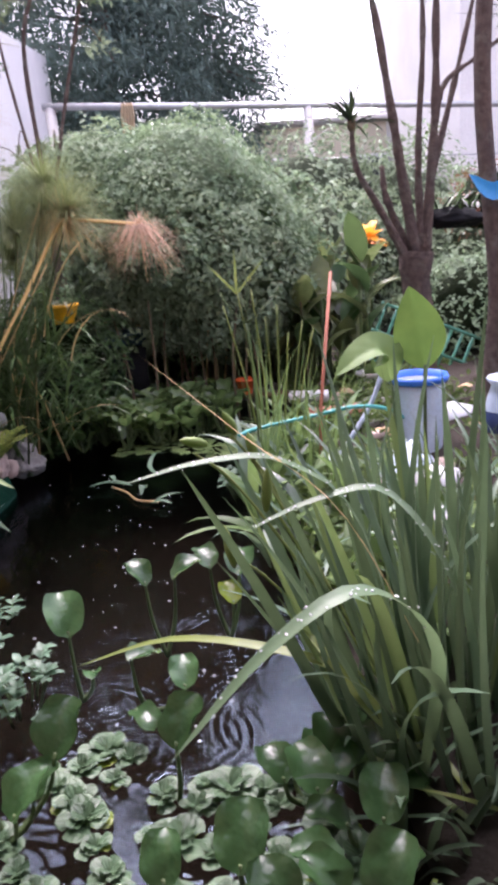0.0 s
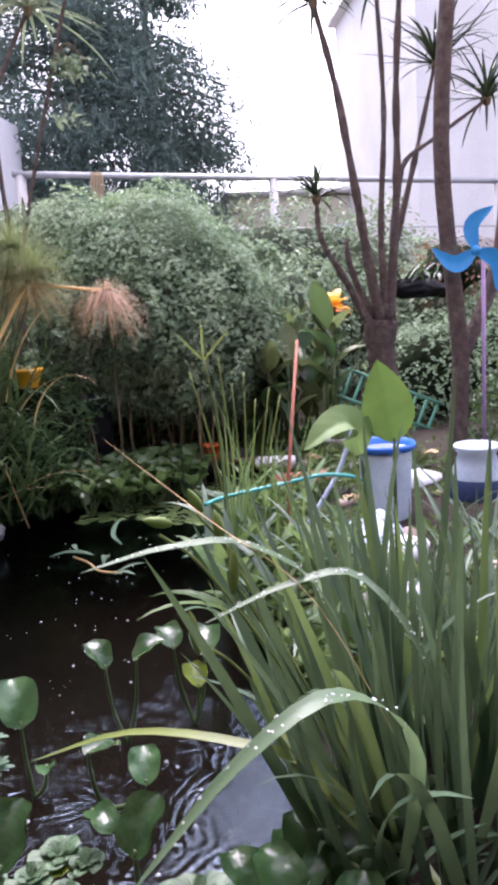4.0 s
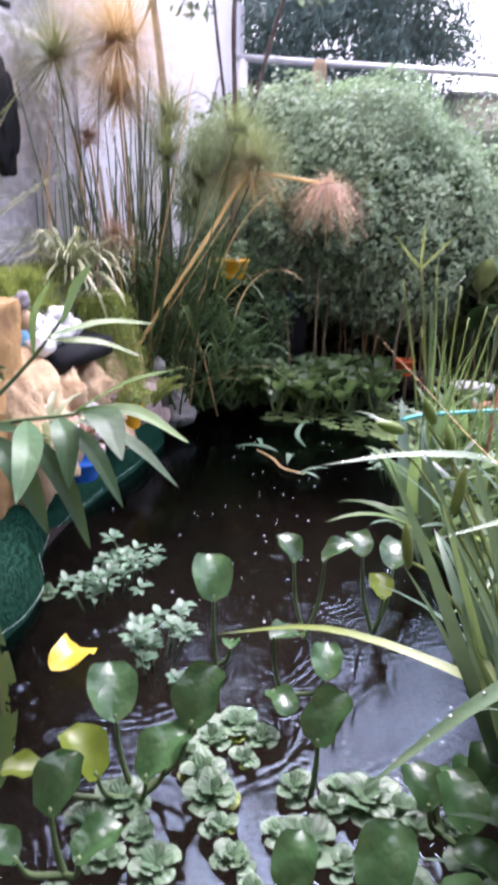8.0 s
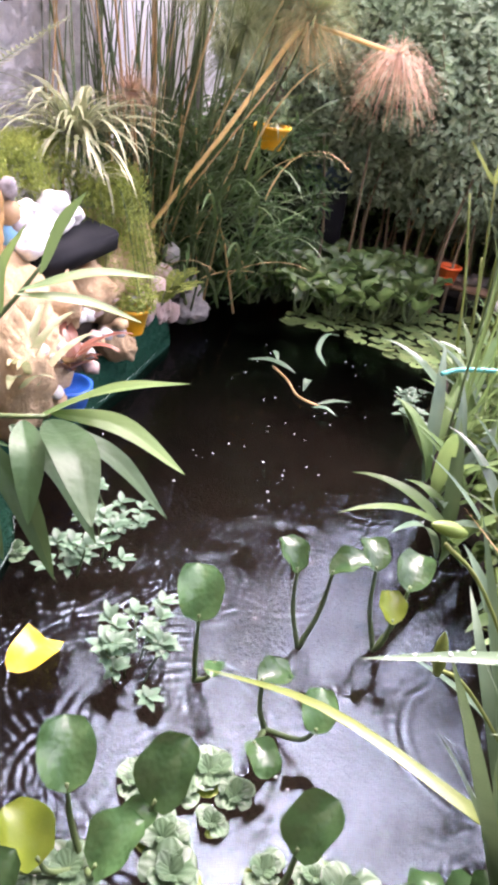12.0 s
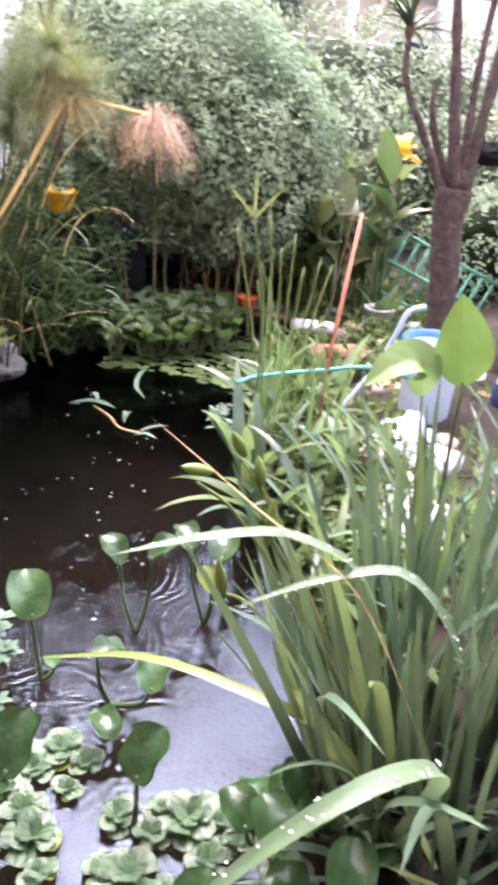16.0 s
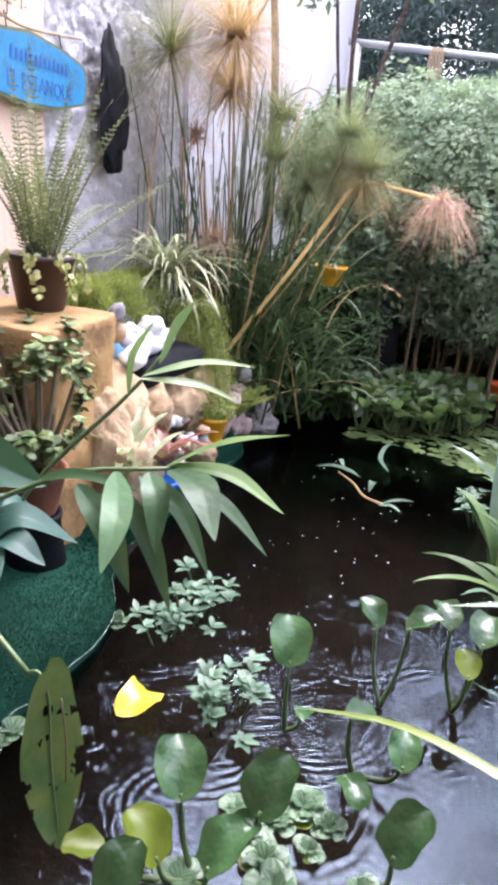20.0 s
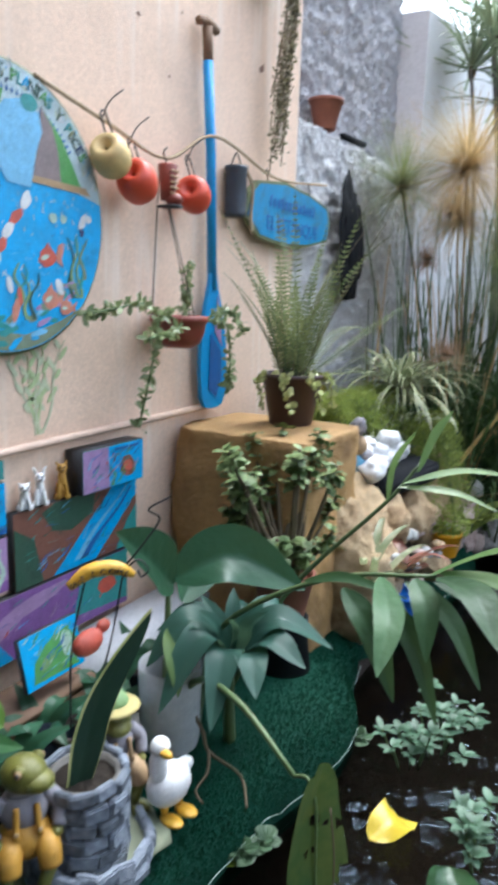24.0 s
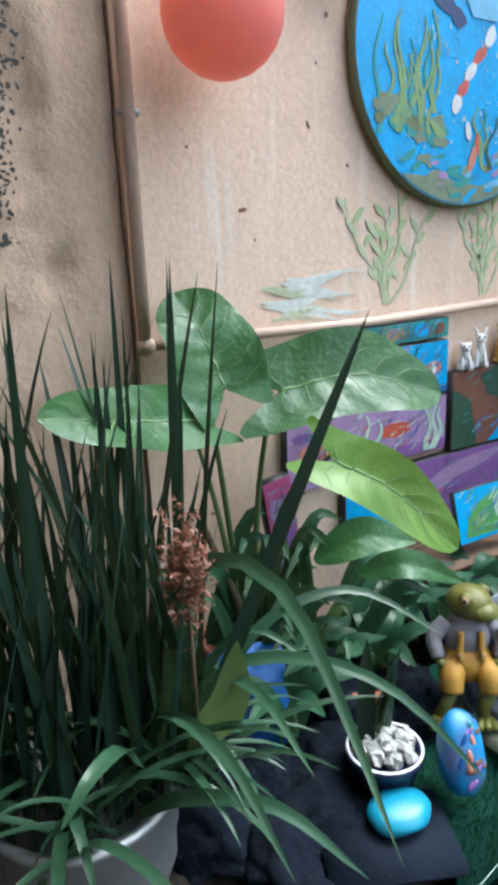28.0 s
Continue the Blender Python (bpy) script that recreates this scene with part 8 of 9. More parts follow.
for k, (x, y, n, hi) in enumerate(((-1.62, 0.86, 9, 0.62), (-1.60, 1.04, 9, 0.58), (-1.58, 1.20, 8, 0.52), (-1.50, 0.96, 9, 0.50), (-1.44, 1.14, 8, 0.44))):
    top = base("wall_plant", pose(x, y, 0.14), "dark narrow-leaved plant rising against the wall", "plant", "wall plants")
    for j in range(n):
        a, q = rr.uniform(-1.2, 2.2), rr.uniform(0.55, 1.0)
        o = part("leaf", ribbon([(0, 0, 0), (0.05 * math.cos(a), 0.08 * math.sin(a), hi * 0.5 * q), (0.12 * math.cos(a), 0.17 * math.sin(a), hi * 0.85 * q), (0.17 * math.cos(a), 0.26 * math.sin(a), hi * 0.80 * q)], rr.uniform(0.02, 0.045), "lance", 0.25, 12, 4, (0.8, -0.3, 0.6), 0.05, j), L_DARKLEAF if j % 3 else L_GINGER, top)
for k in range(9):
    x, y = rr.uniform(-1.55, -1.34), 0.95 + 0.14 * k
    path_plant("shade_plant", "dark leafy plant in the shade by the wall", "plant", [], [([(x, y, 0.18), (x + 0.05 * math.cos(a), y + 0.06 * math.sin(a), 0.34), (x + 0.14 * math.cos(a), y + 0.16 * math.sin(a), 0.36 + 0.05 * math.sin(3 * a))], 0.05, "lance", (0.3, -0.2, 1), None) for a in [j * 1.05 + k for j in range(6)]], L_DARKLEAF, "shade plants")
bt = linked("blue_painted_tile", *box(0.03, 0.17, 0.22, 0.008), P["deep"])
bt.matrix_basis = pose(-1.40, 0.895, 0.305, 0, -28, -12)
tagged(bt, "blue painted tile half hidden by leaves", "tile")

for k, (x, y, z, rx, ry, rz) in enumerate(((-1.30, 0.80, 0.20, 0.08, 0.10, 0.08), (-1.40, 1.10, 0.22, 0.10, 0.12, 0.11), (-1.30, 1.24, 0.20, 0.08, 0.10, 0.08), (-1.02, 0.74, 0.12, 0.14, 0.12, 0.10), (-1.14, 0.80, 0.16, 0.12, 0.10, 0.07), (-1.20, 0.93, 0.17, 0.10, 0.10, 0.06), (-1.28, 1.04, 0.17, 0.12, 0.10, 0.07), (-1.26, 0.72, 0.17, 0.10, 0.10, 0.07), (-1.48, 1.62, 0.22, 0.08, 0.12, 0.10))):
    o = linked("plastic_bag", *craggy(rx, ry, rz, 21 + k), M_NAVY)
    o.matrix_basis = pose(x, y, z, 0, 0, 40 * k)
    tagged(o, "crumpled dark navy plastic bag among the pots", "bag", "plastic bags")

# ---- the back of the pond ----
L_MATLEAF = leafy("mat_hyacinth_leaf", (0.075, 0.150, 0.052), (0.165, 0.245, 0.090), gloss=0.26, spec=0.6, relief=22.0, depth=0.02, per="object", spread=0.45, thin=0.35)


def mat_of_hyacinths():
    """The dense mat at the far end: single plants, each a rosette of round leaves."""
    rr = random.Random(40)
    spots = []
    for k in range(400):
        x, y = rr.uniform(-0.95, 0.45), rr.uniform(5.05, 6.1)
        if y > 5.15 + 0.35 * max(0, x + 0.1) and all((x - a) ** 2 + (y - b) ** 2 > 0.011 for a, b in spots):
            spots.append((x, y))
    protos = []
    for j in range(4):
        rows = []
        for i in range(7):
            a = 51.4 * i + rr.uniform(-15, 15)
            d = rr.uniform(0.05, 0.10)
            rows.append((d * math.cos(radians(a)), d * math.sin(radians(a)), rr.uniform(0.07, 0.24), rr.uniform(0.10, 0.15), a, rr.uniform(5, 40)))
        protos.append(hyacinth(pose(*spots[j], 0.0, 0, 0, 0), rows, 300 + 10 * j, "water hyacinth in the dense mat at the pond's far end", L_MATLEAF))
    for k, (x, y) in enumerate(spots[4:64]):
        copy_thing(protos[k % 4], pose(x, y, 0.02 * rr.random(), 0, 0, rr.uniform(0, 360)))


mat_of_hyacinths()


def lily_pads():
    rr = random.Random(41)
    spots, k = [], 0
    while len(spots) < 165 and k < 12000:
        k += 1
        x, y = rr.uniform(-0.35, 0.95), rr.uniform(4.35, 5.75)
        if y > 4.98 - 0.72 * min(1, max(0, x)) and y < 5.2 + 0.7 * max(0, x + 0.2) and all((x - a) ** 2 + (y - b) ** 2 > 0.0040 for a, b in spots):
            spots.append((x, y))
    shapes = []
    for j in range(3):
        n = 18
        pts = [(0, 0, 0)] + [((0.042 + 0.004 * math.sin(3 * a + j)) * math.cos(a), (0.042 + 0.004 * math.cos(2 * a + j)) * math.sin(a), 0.003 + 0.003 * math.sin(2 * a)) for a in [radians(18 + (324 / n) * i) for i in range(n + 1)]]
        fs = [(0, i, i + 1) for i in range(1, n + 1)]
        me = bpy.data.meshes.new("lily_pad")
        me.from_pydata(pts, [], fs)
        me.shade_smooth()
        me.materials.append(L_PAD)
        shapes.append(me)
    for k, (x, y) in enumerate(spots):
        o = new("lily_pad", shapes[k % 3])
        s = rr.uniform(0.75, 1.5)
        o.matrix_basis = pose(x, y, 0.004 + 0.004 * (k % 4), rr.uniform(-5, 5), rr.uniform(-5, 5), rr.uniform(0, 360)) @ Matrix.Scale(s, 4)
        tagged(o, "small yellow-green floating pad on the dark water", "water plant", "floating pads")


lily_pads()

# pale creeping plants in the water beside the left bank
def creeper(x, y, n, seed):
    top = base("water_creeper", pose(x, y, 0.0), "pale grey-green creeping water plant", "water plant", "water creepers")
    rr = random.Random(seed)
    for k in range(n):
        a = rr.uniform(0, 6.28)
        d = 0.13 * math.sqrt(rr.random())
        h = rr.uniform(0.03, 0.13)
        px, py = d * math.cos(a), d * math.sin(a)
        st = part("stem", tube(curve3([(px * 0.5, py * 0.5, -0.02), (px * 0.8, py * 0.8, h * 0.5), (px, py, h)], 3), 0.003, 5), L_STALK, top)
        for i in range(6):
            lf = part("leaf", leaf(rr.uniform(0.034, 0.060), rr.uniform(0.020, 0.028), rr.uniform(35, 80), rr.uniform(75, 115), "lance", 0.15, 6, 4, wave=0.1), L_SUCC2, st)
            lf.matrix_basis = pose(px, py, h - 0.012 * (i // 3), 0, 0, 60 * i + rr.uniform(-15, 15))


L_SUCC2 = leafy("pale_creeper_leaf", (0.075, 0.145, 0.090), (0.125, 0.205, 0.130), gloss=0.4, spec=0.3, per="object", spread=0.3)
for k, (x, y, n) in enumerate(((-0.66, 2.62, 11), (-0.64, 2.80, 8), (-0.42, 2.24, 8), (-0.40, 2.12, 7), (-0.72, 2.50, 6), (0.42, 3.95, 7), (0.30, 4.15, 5))):
    creeper(x, y, n, 60 + k)

fl = base("floating_sprig", pose(-0.19, 4.05, 0.01), "pale floating sprig drifting on the dark water", "water plant")
for k, (pts, w) in enumerate((([(-0.20, 0.32, 0.02), (-0.1, 0.24, 0.03), (-0.02, 0.18, 0.02)], 0.035), ([(-0.28, 0.24, 0.02), (-0.18, 0.26, 0.03), (-0.08, 0.25, 0.01)], 0.035), ([(-0.17, 0.42, 0.02), (-0.15, 0.34, 0.04), (-0.12, 0.26, 0.02)], 0.03), ([(0.06, 0.12, 0.02), (0.05, 0.04, 0.06), (0.04, -0.02, 0.02)], 0.04), ([(0.12, -0.12, 0.02), (0.2, -0.07, 0.03), (0.28, -0.03, 0.02)], 0.03), ([(0.10, -0.16, 0.02), (0.16, -0.16, 0.03), (0.22, -0.2, 0.02)], 0.03))):
    part("leaf", ribbon(pts, w, "lance", 0.2, 8, 2), L_SUCC2, fl)
part("stem", tube(curve3([(-0.15, 0.26, 0.0), (-0.05, 0.1, 0.01), (0.02, -0.05, 0.01), (0.14, -0.12, 0.01)], 5), 0.006, 6), L_PDRY, fl)
cl = linked("curled_leaf", *ribbon([(-0.02, -0.25, 0.0), (-0.08, -0.1, 0.02), (-0.05, 0.05, 0.06), (0.03, 0.1, 0.05)], 0.03, "lance", 0.2, 10, 2), L_SUCC2)
cl.matrix_basis = pose(-0.05, 4.72, 0.0)
tagged(cl, "pale curled fallen leaf standing out of the water", "leaf")

# stones and planks of the back edge
rr = random.Random(51)
for k in range(26):
    x = -0.95 + 0.077 * k + rr.uniform(-.02, .02)
    s = rr.uniform(0.06, 0.11)
    stone(x, 6.2 + rr.uniform(-.04, .12), 0.08 + 0.02 * rr.random(), s * 1.2, s, s * 0.8, M_ROCK, 100 + k, "dark wet stone of the pond's back edge")
stone(-0.78, 6.05, 0.22, 0.08, 0.06, 0.12, M_GREYWALL, 140, "pale upright stone at the pond's back edge")
for k, (x, y, z, w, rz) in enumerate(((0.35, 6.12, 0.20, 0.62, 4), (0.42, 6.18, 0.235, 0.55, -3), (0.85, 5.9, 0.15, 0.6, -12))):
    o = linked("weathered_plank", *box(w, 0.14, 0.03, 0.005), M_WOOD)
    o.matrix_basis = pose(x, y, z, 0, 0, rz)
    tagged(o, "grey weathered plank on the pond's back edge", "plank", "planks")

op = bucket("orange_pot", pose(0.60, 5.78, 0.20), 0.05, 0.07, 0.12, M_ORANGE, "orange-red plastic pot by the back edge", "pot")
hp = bucket("hanging_pot", pose(-0.67, 5.42, 0.90), 0.075, 0.11, 0.13, M_YELLOW, "amber-yellow hanging pot with a dangling plant", "hanging pot")
for k in range(3):
    a = radians(120 * k)
    part("wire", tube([(0.1 * math.cos(a), 0.1 * math.sin(a), 0.12), (0, 0, 0.6)], 0.002, 4), M_WIRE, hp)
for k in range(16):
    o = part("leaf", leaf(rr.uniform(0.12, 0.26), 0.014, rr.uniform(20, 60), rr.uniform(120, 170), "sword", 0.2, 7, 2, 1.0), L_SPIDER if k % 2 else L_CANNA, hp)
    o.matrix_basis = pose(0, 0, 0.11 if k % 3 else 0.0, 0, 0, 22.5 * k)
pb = base("planter_box", pose(-0.32, 6.15, 0.62), "dark teal plastic planter box under the hedge", "planter")
part("box", box(0.34, 0.16, 0.13, 0.012, (0, 0, 0.065)), plain("dark_teal_plastic", (0.012, 0.05, 0.07), (0.01, 0.035, 0.05), 0.45), pb)
part("stand", box(0.30, 0.12, 0.5, 0.01, (0, 0, -0.25)), M_BLACK, pb)

# dark undergrowth below the hedge
ug = base("undergrowth", pose(0.2, 6.75, 0.1), "shaded leafy undergrowth beneath the hedge", "undergrowth", kind="stuff")
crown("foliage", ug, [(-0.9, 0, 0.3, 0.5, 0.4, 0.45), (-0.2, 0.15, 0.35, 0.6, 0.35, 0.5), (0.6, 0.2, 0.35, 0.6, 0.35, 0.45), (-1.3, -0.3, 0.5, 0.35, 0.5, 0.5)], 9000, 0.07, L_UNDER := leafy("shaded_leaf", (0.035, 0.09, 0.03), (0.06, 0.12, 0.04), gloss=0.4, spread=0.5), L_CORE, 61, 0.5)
for k in range(26):
    x = rr.uniform(-0.6, 1.0)
    o = part("reed", tube(curve3([(x, -0.45, 0), (x + rr.uniform(-.1, .1), -0.45, 0.45), (x + rr.uniform(-.2, .2), -0.5, 0.85)], 3), 0.007, 5), L_STALK if k % 3 else L_PDRY, ug)

# ---- the right bank ----
rows = []
rr = random.Random(70)
for k in range(26):
    rows.append((rr.uniform(-.2, .2), rr.uniform(-.3, .3), 0, rr.uniform(0, 360), rr.uniform(0.6, 1.0), 0.012, rr.uniform(2, 14), rr.uniform(8, 40), 0.3, 1.5))
blade_plant("sedge_clump", pose(0.68, 3.55, 0.05), rows, L_CANNA, "slender yellow-green sedge stalks on the far bank", "sedge", seed=1500)
sp = base("sedge_flower", pose(0.50, 3.65, 0.05), "tall forked sedge stalk with a thin flower head", "sedge")
part("stalk", tube(curve3([(0, 0, 0), (0.0, 0.02, 0.6), (-0.02, 0.0, 0.92)], 5), 0.006, 5), L_STALK, sp)
for dx, dz in ((-0.12, 0.16), (0.02, 0.26), (0.14, 0.12), (0.06, 0.03)):
    part("ray", tube([(-0.02, 0, 0.92), (-0.02 + dx * 0.5, 0, 0.92 + dz * 0.35), (-0.02 + dx, 0, 0.92 + dz)], 0.003, 4), L_STALK, sp)


L_SEDGE = leafy("sedge_stalk", (0.16, 0.22, 0.06), (0.24, 0.28, 0.09), gloss=0.5, per="object", spread=0.2)
L_POD = leafy("seed_pod_skin", (0.14, 0.22, 0.05), (0.20, 0.27, 0.07), gloss=0.4, per="object", spread=0.2)
L_WATERSIDE = leafy("waterside_leaf", (0.050, 0.105, 0.036), (0.100, 0.160, 0.056), gloss=0.5, spec=0.22, thin=0.4, per="object", spread=0.4, scale=4)


def bankside(x, y, n, seed, ln=(0.28, 0.62), w=(0.028, 0.065), mat=None, label="broad yellow-green waterside leaves on the bank"):
    r2 = random.Random(seed)
    top = base("waterside_plant", pose(x, y, 0.03), label, "waterside plant", "waterside plants")
    for k in range(n):
        o = part("leaf", leaf(r2.uniform(*ln), r2.uniform(*w), r2.uniform(5, 35), r2.uniform(45, 120), "lance", 0.3, 9, 4, 1.3, 0.05, seed=k), mat or (L_WATERSIDE, L_WATERSIDE, L_IRIS, L_CANNA)[(k + seed) % 4], top)
        o.matrix_basis = pose(r2.uniform(-.12, .12), r2.uniform(-.12, .12), 0, 0, 0, r2.uniform(0, 360))


for k, (x, y, n) in enumerate(((0.56, 3.0, 16), (0.52, 3.35, 16), (0.58, 3.75, 18), (0.80, 3.2, 16), (0.66, 2.6, 16), (0.85, 4.2, 14), (0.75, 2.2, 14), (1.05, 2.7, 14), (1.0, 4.7, 14), (1.2, 3.1, 12), (0.66, 4.1, 14))):
    bankside(x, y, n, 80 + k)
rows = []
for k in range(75):
    rows.append((rr.uniform(-.3, .3), rr.uniform(-.5, .5), 0, rr.uniform(0, 360), rr.uniform(0.5, 0.95), rr.uniform(0.014, 0.026), rr.uniform(2, 20), rr.uniform(20, 80), 0.3, 1.6))
blade_plant("iris_clump", pose(1.18, 2.3, 0.05), rows, L_IRIS, "second clump of iris swords further along the bank", "iris", seed=1700)

top = base("sedge_clump", pose(0.72, 4.3, 0.05), "slender yellow-green sedge stalks with a forked tip", "sedge")
rr = random.Random(77)
for k, (x, z) in enumerate(((-0.31, 0.96), (-0.15, 1.04), (-0.23, 1.03), (0.0, 0.94), (0.12, 0.85), (-0.08, 0.88), (0.05, 0.78), (0.20, 0.80), (-0.20, 0.72))):
    y = rr.uniform(-0.1, 0.1)
    part("stalk", tube(curve3([(-0.05 + 0.3 * x, y * 0.4, 0), (0.6 * x - 0.02, y * 0.7, z * 0.5), (x, y, z)], 5), lambda u: 0.0085 - 0.0045 * u, 6), L_SEDGE, top)
for dx, dz in ((-0.15, 0.17), (0.16, 0.18), (0.0, 0.24), (-0.05, 0.06)):
    part("bract", ribbon([(-0.23, 0, 1.02), (-0.23 + dx * 0.5, -0.02, 1.03 + dz * 0.45), (-0.23 + dx, -0.05, 1.02 + dz)], 0.014, "sword", 0.2, 8, 2, (0, -1, 0.3)), L_SEDGE, top)
top = base("iris_seed_stalk", pose(0.42, 1.95, 0.0), "iris stalks carrying swollen green seed pods", "iris")
for k, (x, y, z, a, b) in enumerate(((-0.22, -0.09, 0.885, -70, 20), (-0.13, 0.0, 0.90, -25, 10), (-0.08, 0.0, 0.835, -10, -10), (-0.055, -0.05, 0.73, 5, 4), (-0.16, -0.08, 0.60, -8, 6))):
    part("stalk", tube(curve3([(0.30, -0.12, 0), (0.13 + 0.3 * x, -0.06, z * 0.5), (x * 0.7 + 0.03, y * 0.7, z * 0.85), (x, y, z - 0.03)], 5), 0.004, 6), L_SEDGE, top)
    pod = lathe([(0.001, -0.034), (0.008, -0.030), (0.0145, -0.012), (0.015, 0.006), (0.010, 0.026), (0.004, 0.036), (0.001, 0.04)], 9)
    q = part("seed_pod", moved(pod, pose(x, y, z, b, a, 0) @ Matrix.Diagonal((0.9, 0.9, 1.0 if k < 3 else 1.7, 1))), L_POD if k < 3 else L_IRISYEL, top)

L_PADDLE = leafy("paddle_leaf", (0.040, 0.100, 0.014), (0.070, 0.135, 0.022), gloss=0.4, per="object", spread=0.1, thin=0.5)
path_plant("arrow_leaf_plant", "large upright light green paddle leaf on a stalk", "waterside plant",
           [([(0.92, 2.25, 0.05), (0.90, 2.28, 0.6), (0.905, 2.3, 0.94)], 0.009, L_STALK), ([(0.85, 2.2, 0.05), (0.82, 2.27, 0.6), (0.80, 2.3, 0.90)], 0.008, L_STALK)],
           [([(0.905, 2.3, 0.93), (0.885, 2.3, 1.05), (0.86, 2.3, 1.175)], 0.15, "lance", (-0.3, -1, 0.25), L_PADDLE), ([(0.80, 2.3, 0.90), (0.77, 2.28, 0.995), (0.70, 2.26, 0.99), (0.62, 2.24, 0.94)], 0.12, "lance", (-0.2, -0.5, 0.8), L_CANNA)], L_CANNA)
tagged(linked("red_stick", *tube([(0.80, 3.66, 0.1), (0.832, 3.721, 0.5), (0.957, 3.938, 1.165)], 0.0085, 8), M_REDSTICK), "rusty red stick leaning in the bank", "stick")
tagged(linked("garden_hose", *tube(curve3([(0.40, 3.62, 0.43), (0.507, 3.7, 0.437), (0.8, 3.72, 0.47), (1.023, 3.7, 0.50), (1.25, 3.8, 0.42), (1.5, 4.1, 0.15)], 6), 0.010, 8), M_HOSE), "teal garden hose lying over the bank plants", "hose")
tagged(linked("pale_hose", *tube(curve3([(0.95, 3.95, 0.15), (1.145, 4.0, 0.41), (1.22, 4.0, 0.58), (1.268, 4.0, 0.697), (1.351, 4.0, 0.73)], 6), 0.013, 8), M_PALEBLUE), "pale blue hose bent up over the bucket's rim", "hose")

wb = base("white_bucket", pose(1.40, 3.92, 0.06), "tall white bucket with a cobalt blue rim and lid", "bucket")
part("body", lathe([(0.001, 0), (0.12, 0), (0.125, 0.02), (0.14, 0.45), (0.14, 0.5), (0.13, 0.5), (0.12, 0.06)], 30), M_PALEBLUE, wb)
part("rim", lathe([(0.135, 0.49), (0.16, 0.50), (0.165, 0.52), (0.158, 0.535), (0.145, 0.53), (0.132, 0.50)], 30), M_BLUEP, wb, "cobalt blue rim")
jug = base("blue_white_jug", pose(1.93, 3.95, 0.06), "blue and white ceramic barrel on the bank", "jar")
part("body", lathe([(0.001, 0), (0.10, 0), (0.14, 0.12), (0.15, 0.24), (0.12, 0.36), (0.10, 0.42), (0.13, 0.46), (0.12, 0.47), (0.08, 0.42)], 26), M_PALEBLUE, jug)
part("band", lathe([(0.146, 0.17), (0.154, 0.2), (0.154, 0.26), (0.146, 0.29)], 26), P["ink"], jug)
wp = bucket("white_pot", pose(1.60, 5.75, 0.14), 0.09, 0.11, 0.15, M_STATUE, "round white pot with a leafy plant", "pot")
bankside(1.6, 5.75, 18, 120, (0.35, 0.6), (0.05, 0.09), L_CANNA, "leafy plant growing in the white pot")
for k, (x, y, w, d, h, mat, nm, cat) in enumerate(((1.05, 5.45, 0.3, 0.1, 0.08, M_STATUE, "white plastic block on the bank", "block"), (1.15, 4.9, 0.4, 0.2, 0.06, M_TERRA, "broken terracotta slab on the bank", "slab"), (1.75, 4.4, 0.25, 0.2, 0.12, M_STATUE, "white plastic tray on the bank", "tray"), (1.28, 3.3, 0.2, 0.16, 0.09, M_WHITE, "white stone between the bank plants", "stone"), (1.1, 2.85, 0.16, 0.14, 0.08, M_WHITE, "white stone between the bank plants", "stone"))):
    o = linked("bank_block" if k else "plastic_block", *box(w, d, h, 0.01), mat)
    o.matrix_basis = pose(x, y, 0.16 + h / 2, 0, 0, 20 * k - 15)
    tagged(o, nm, cat)


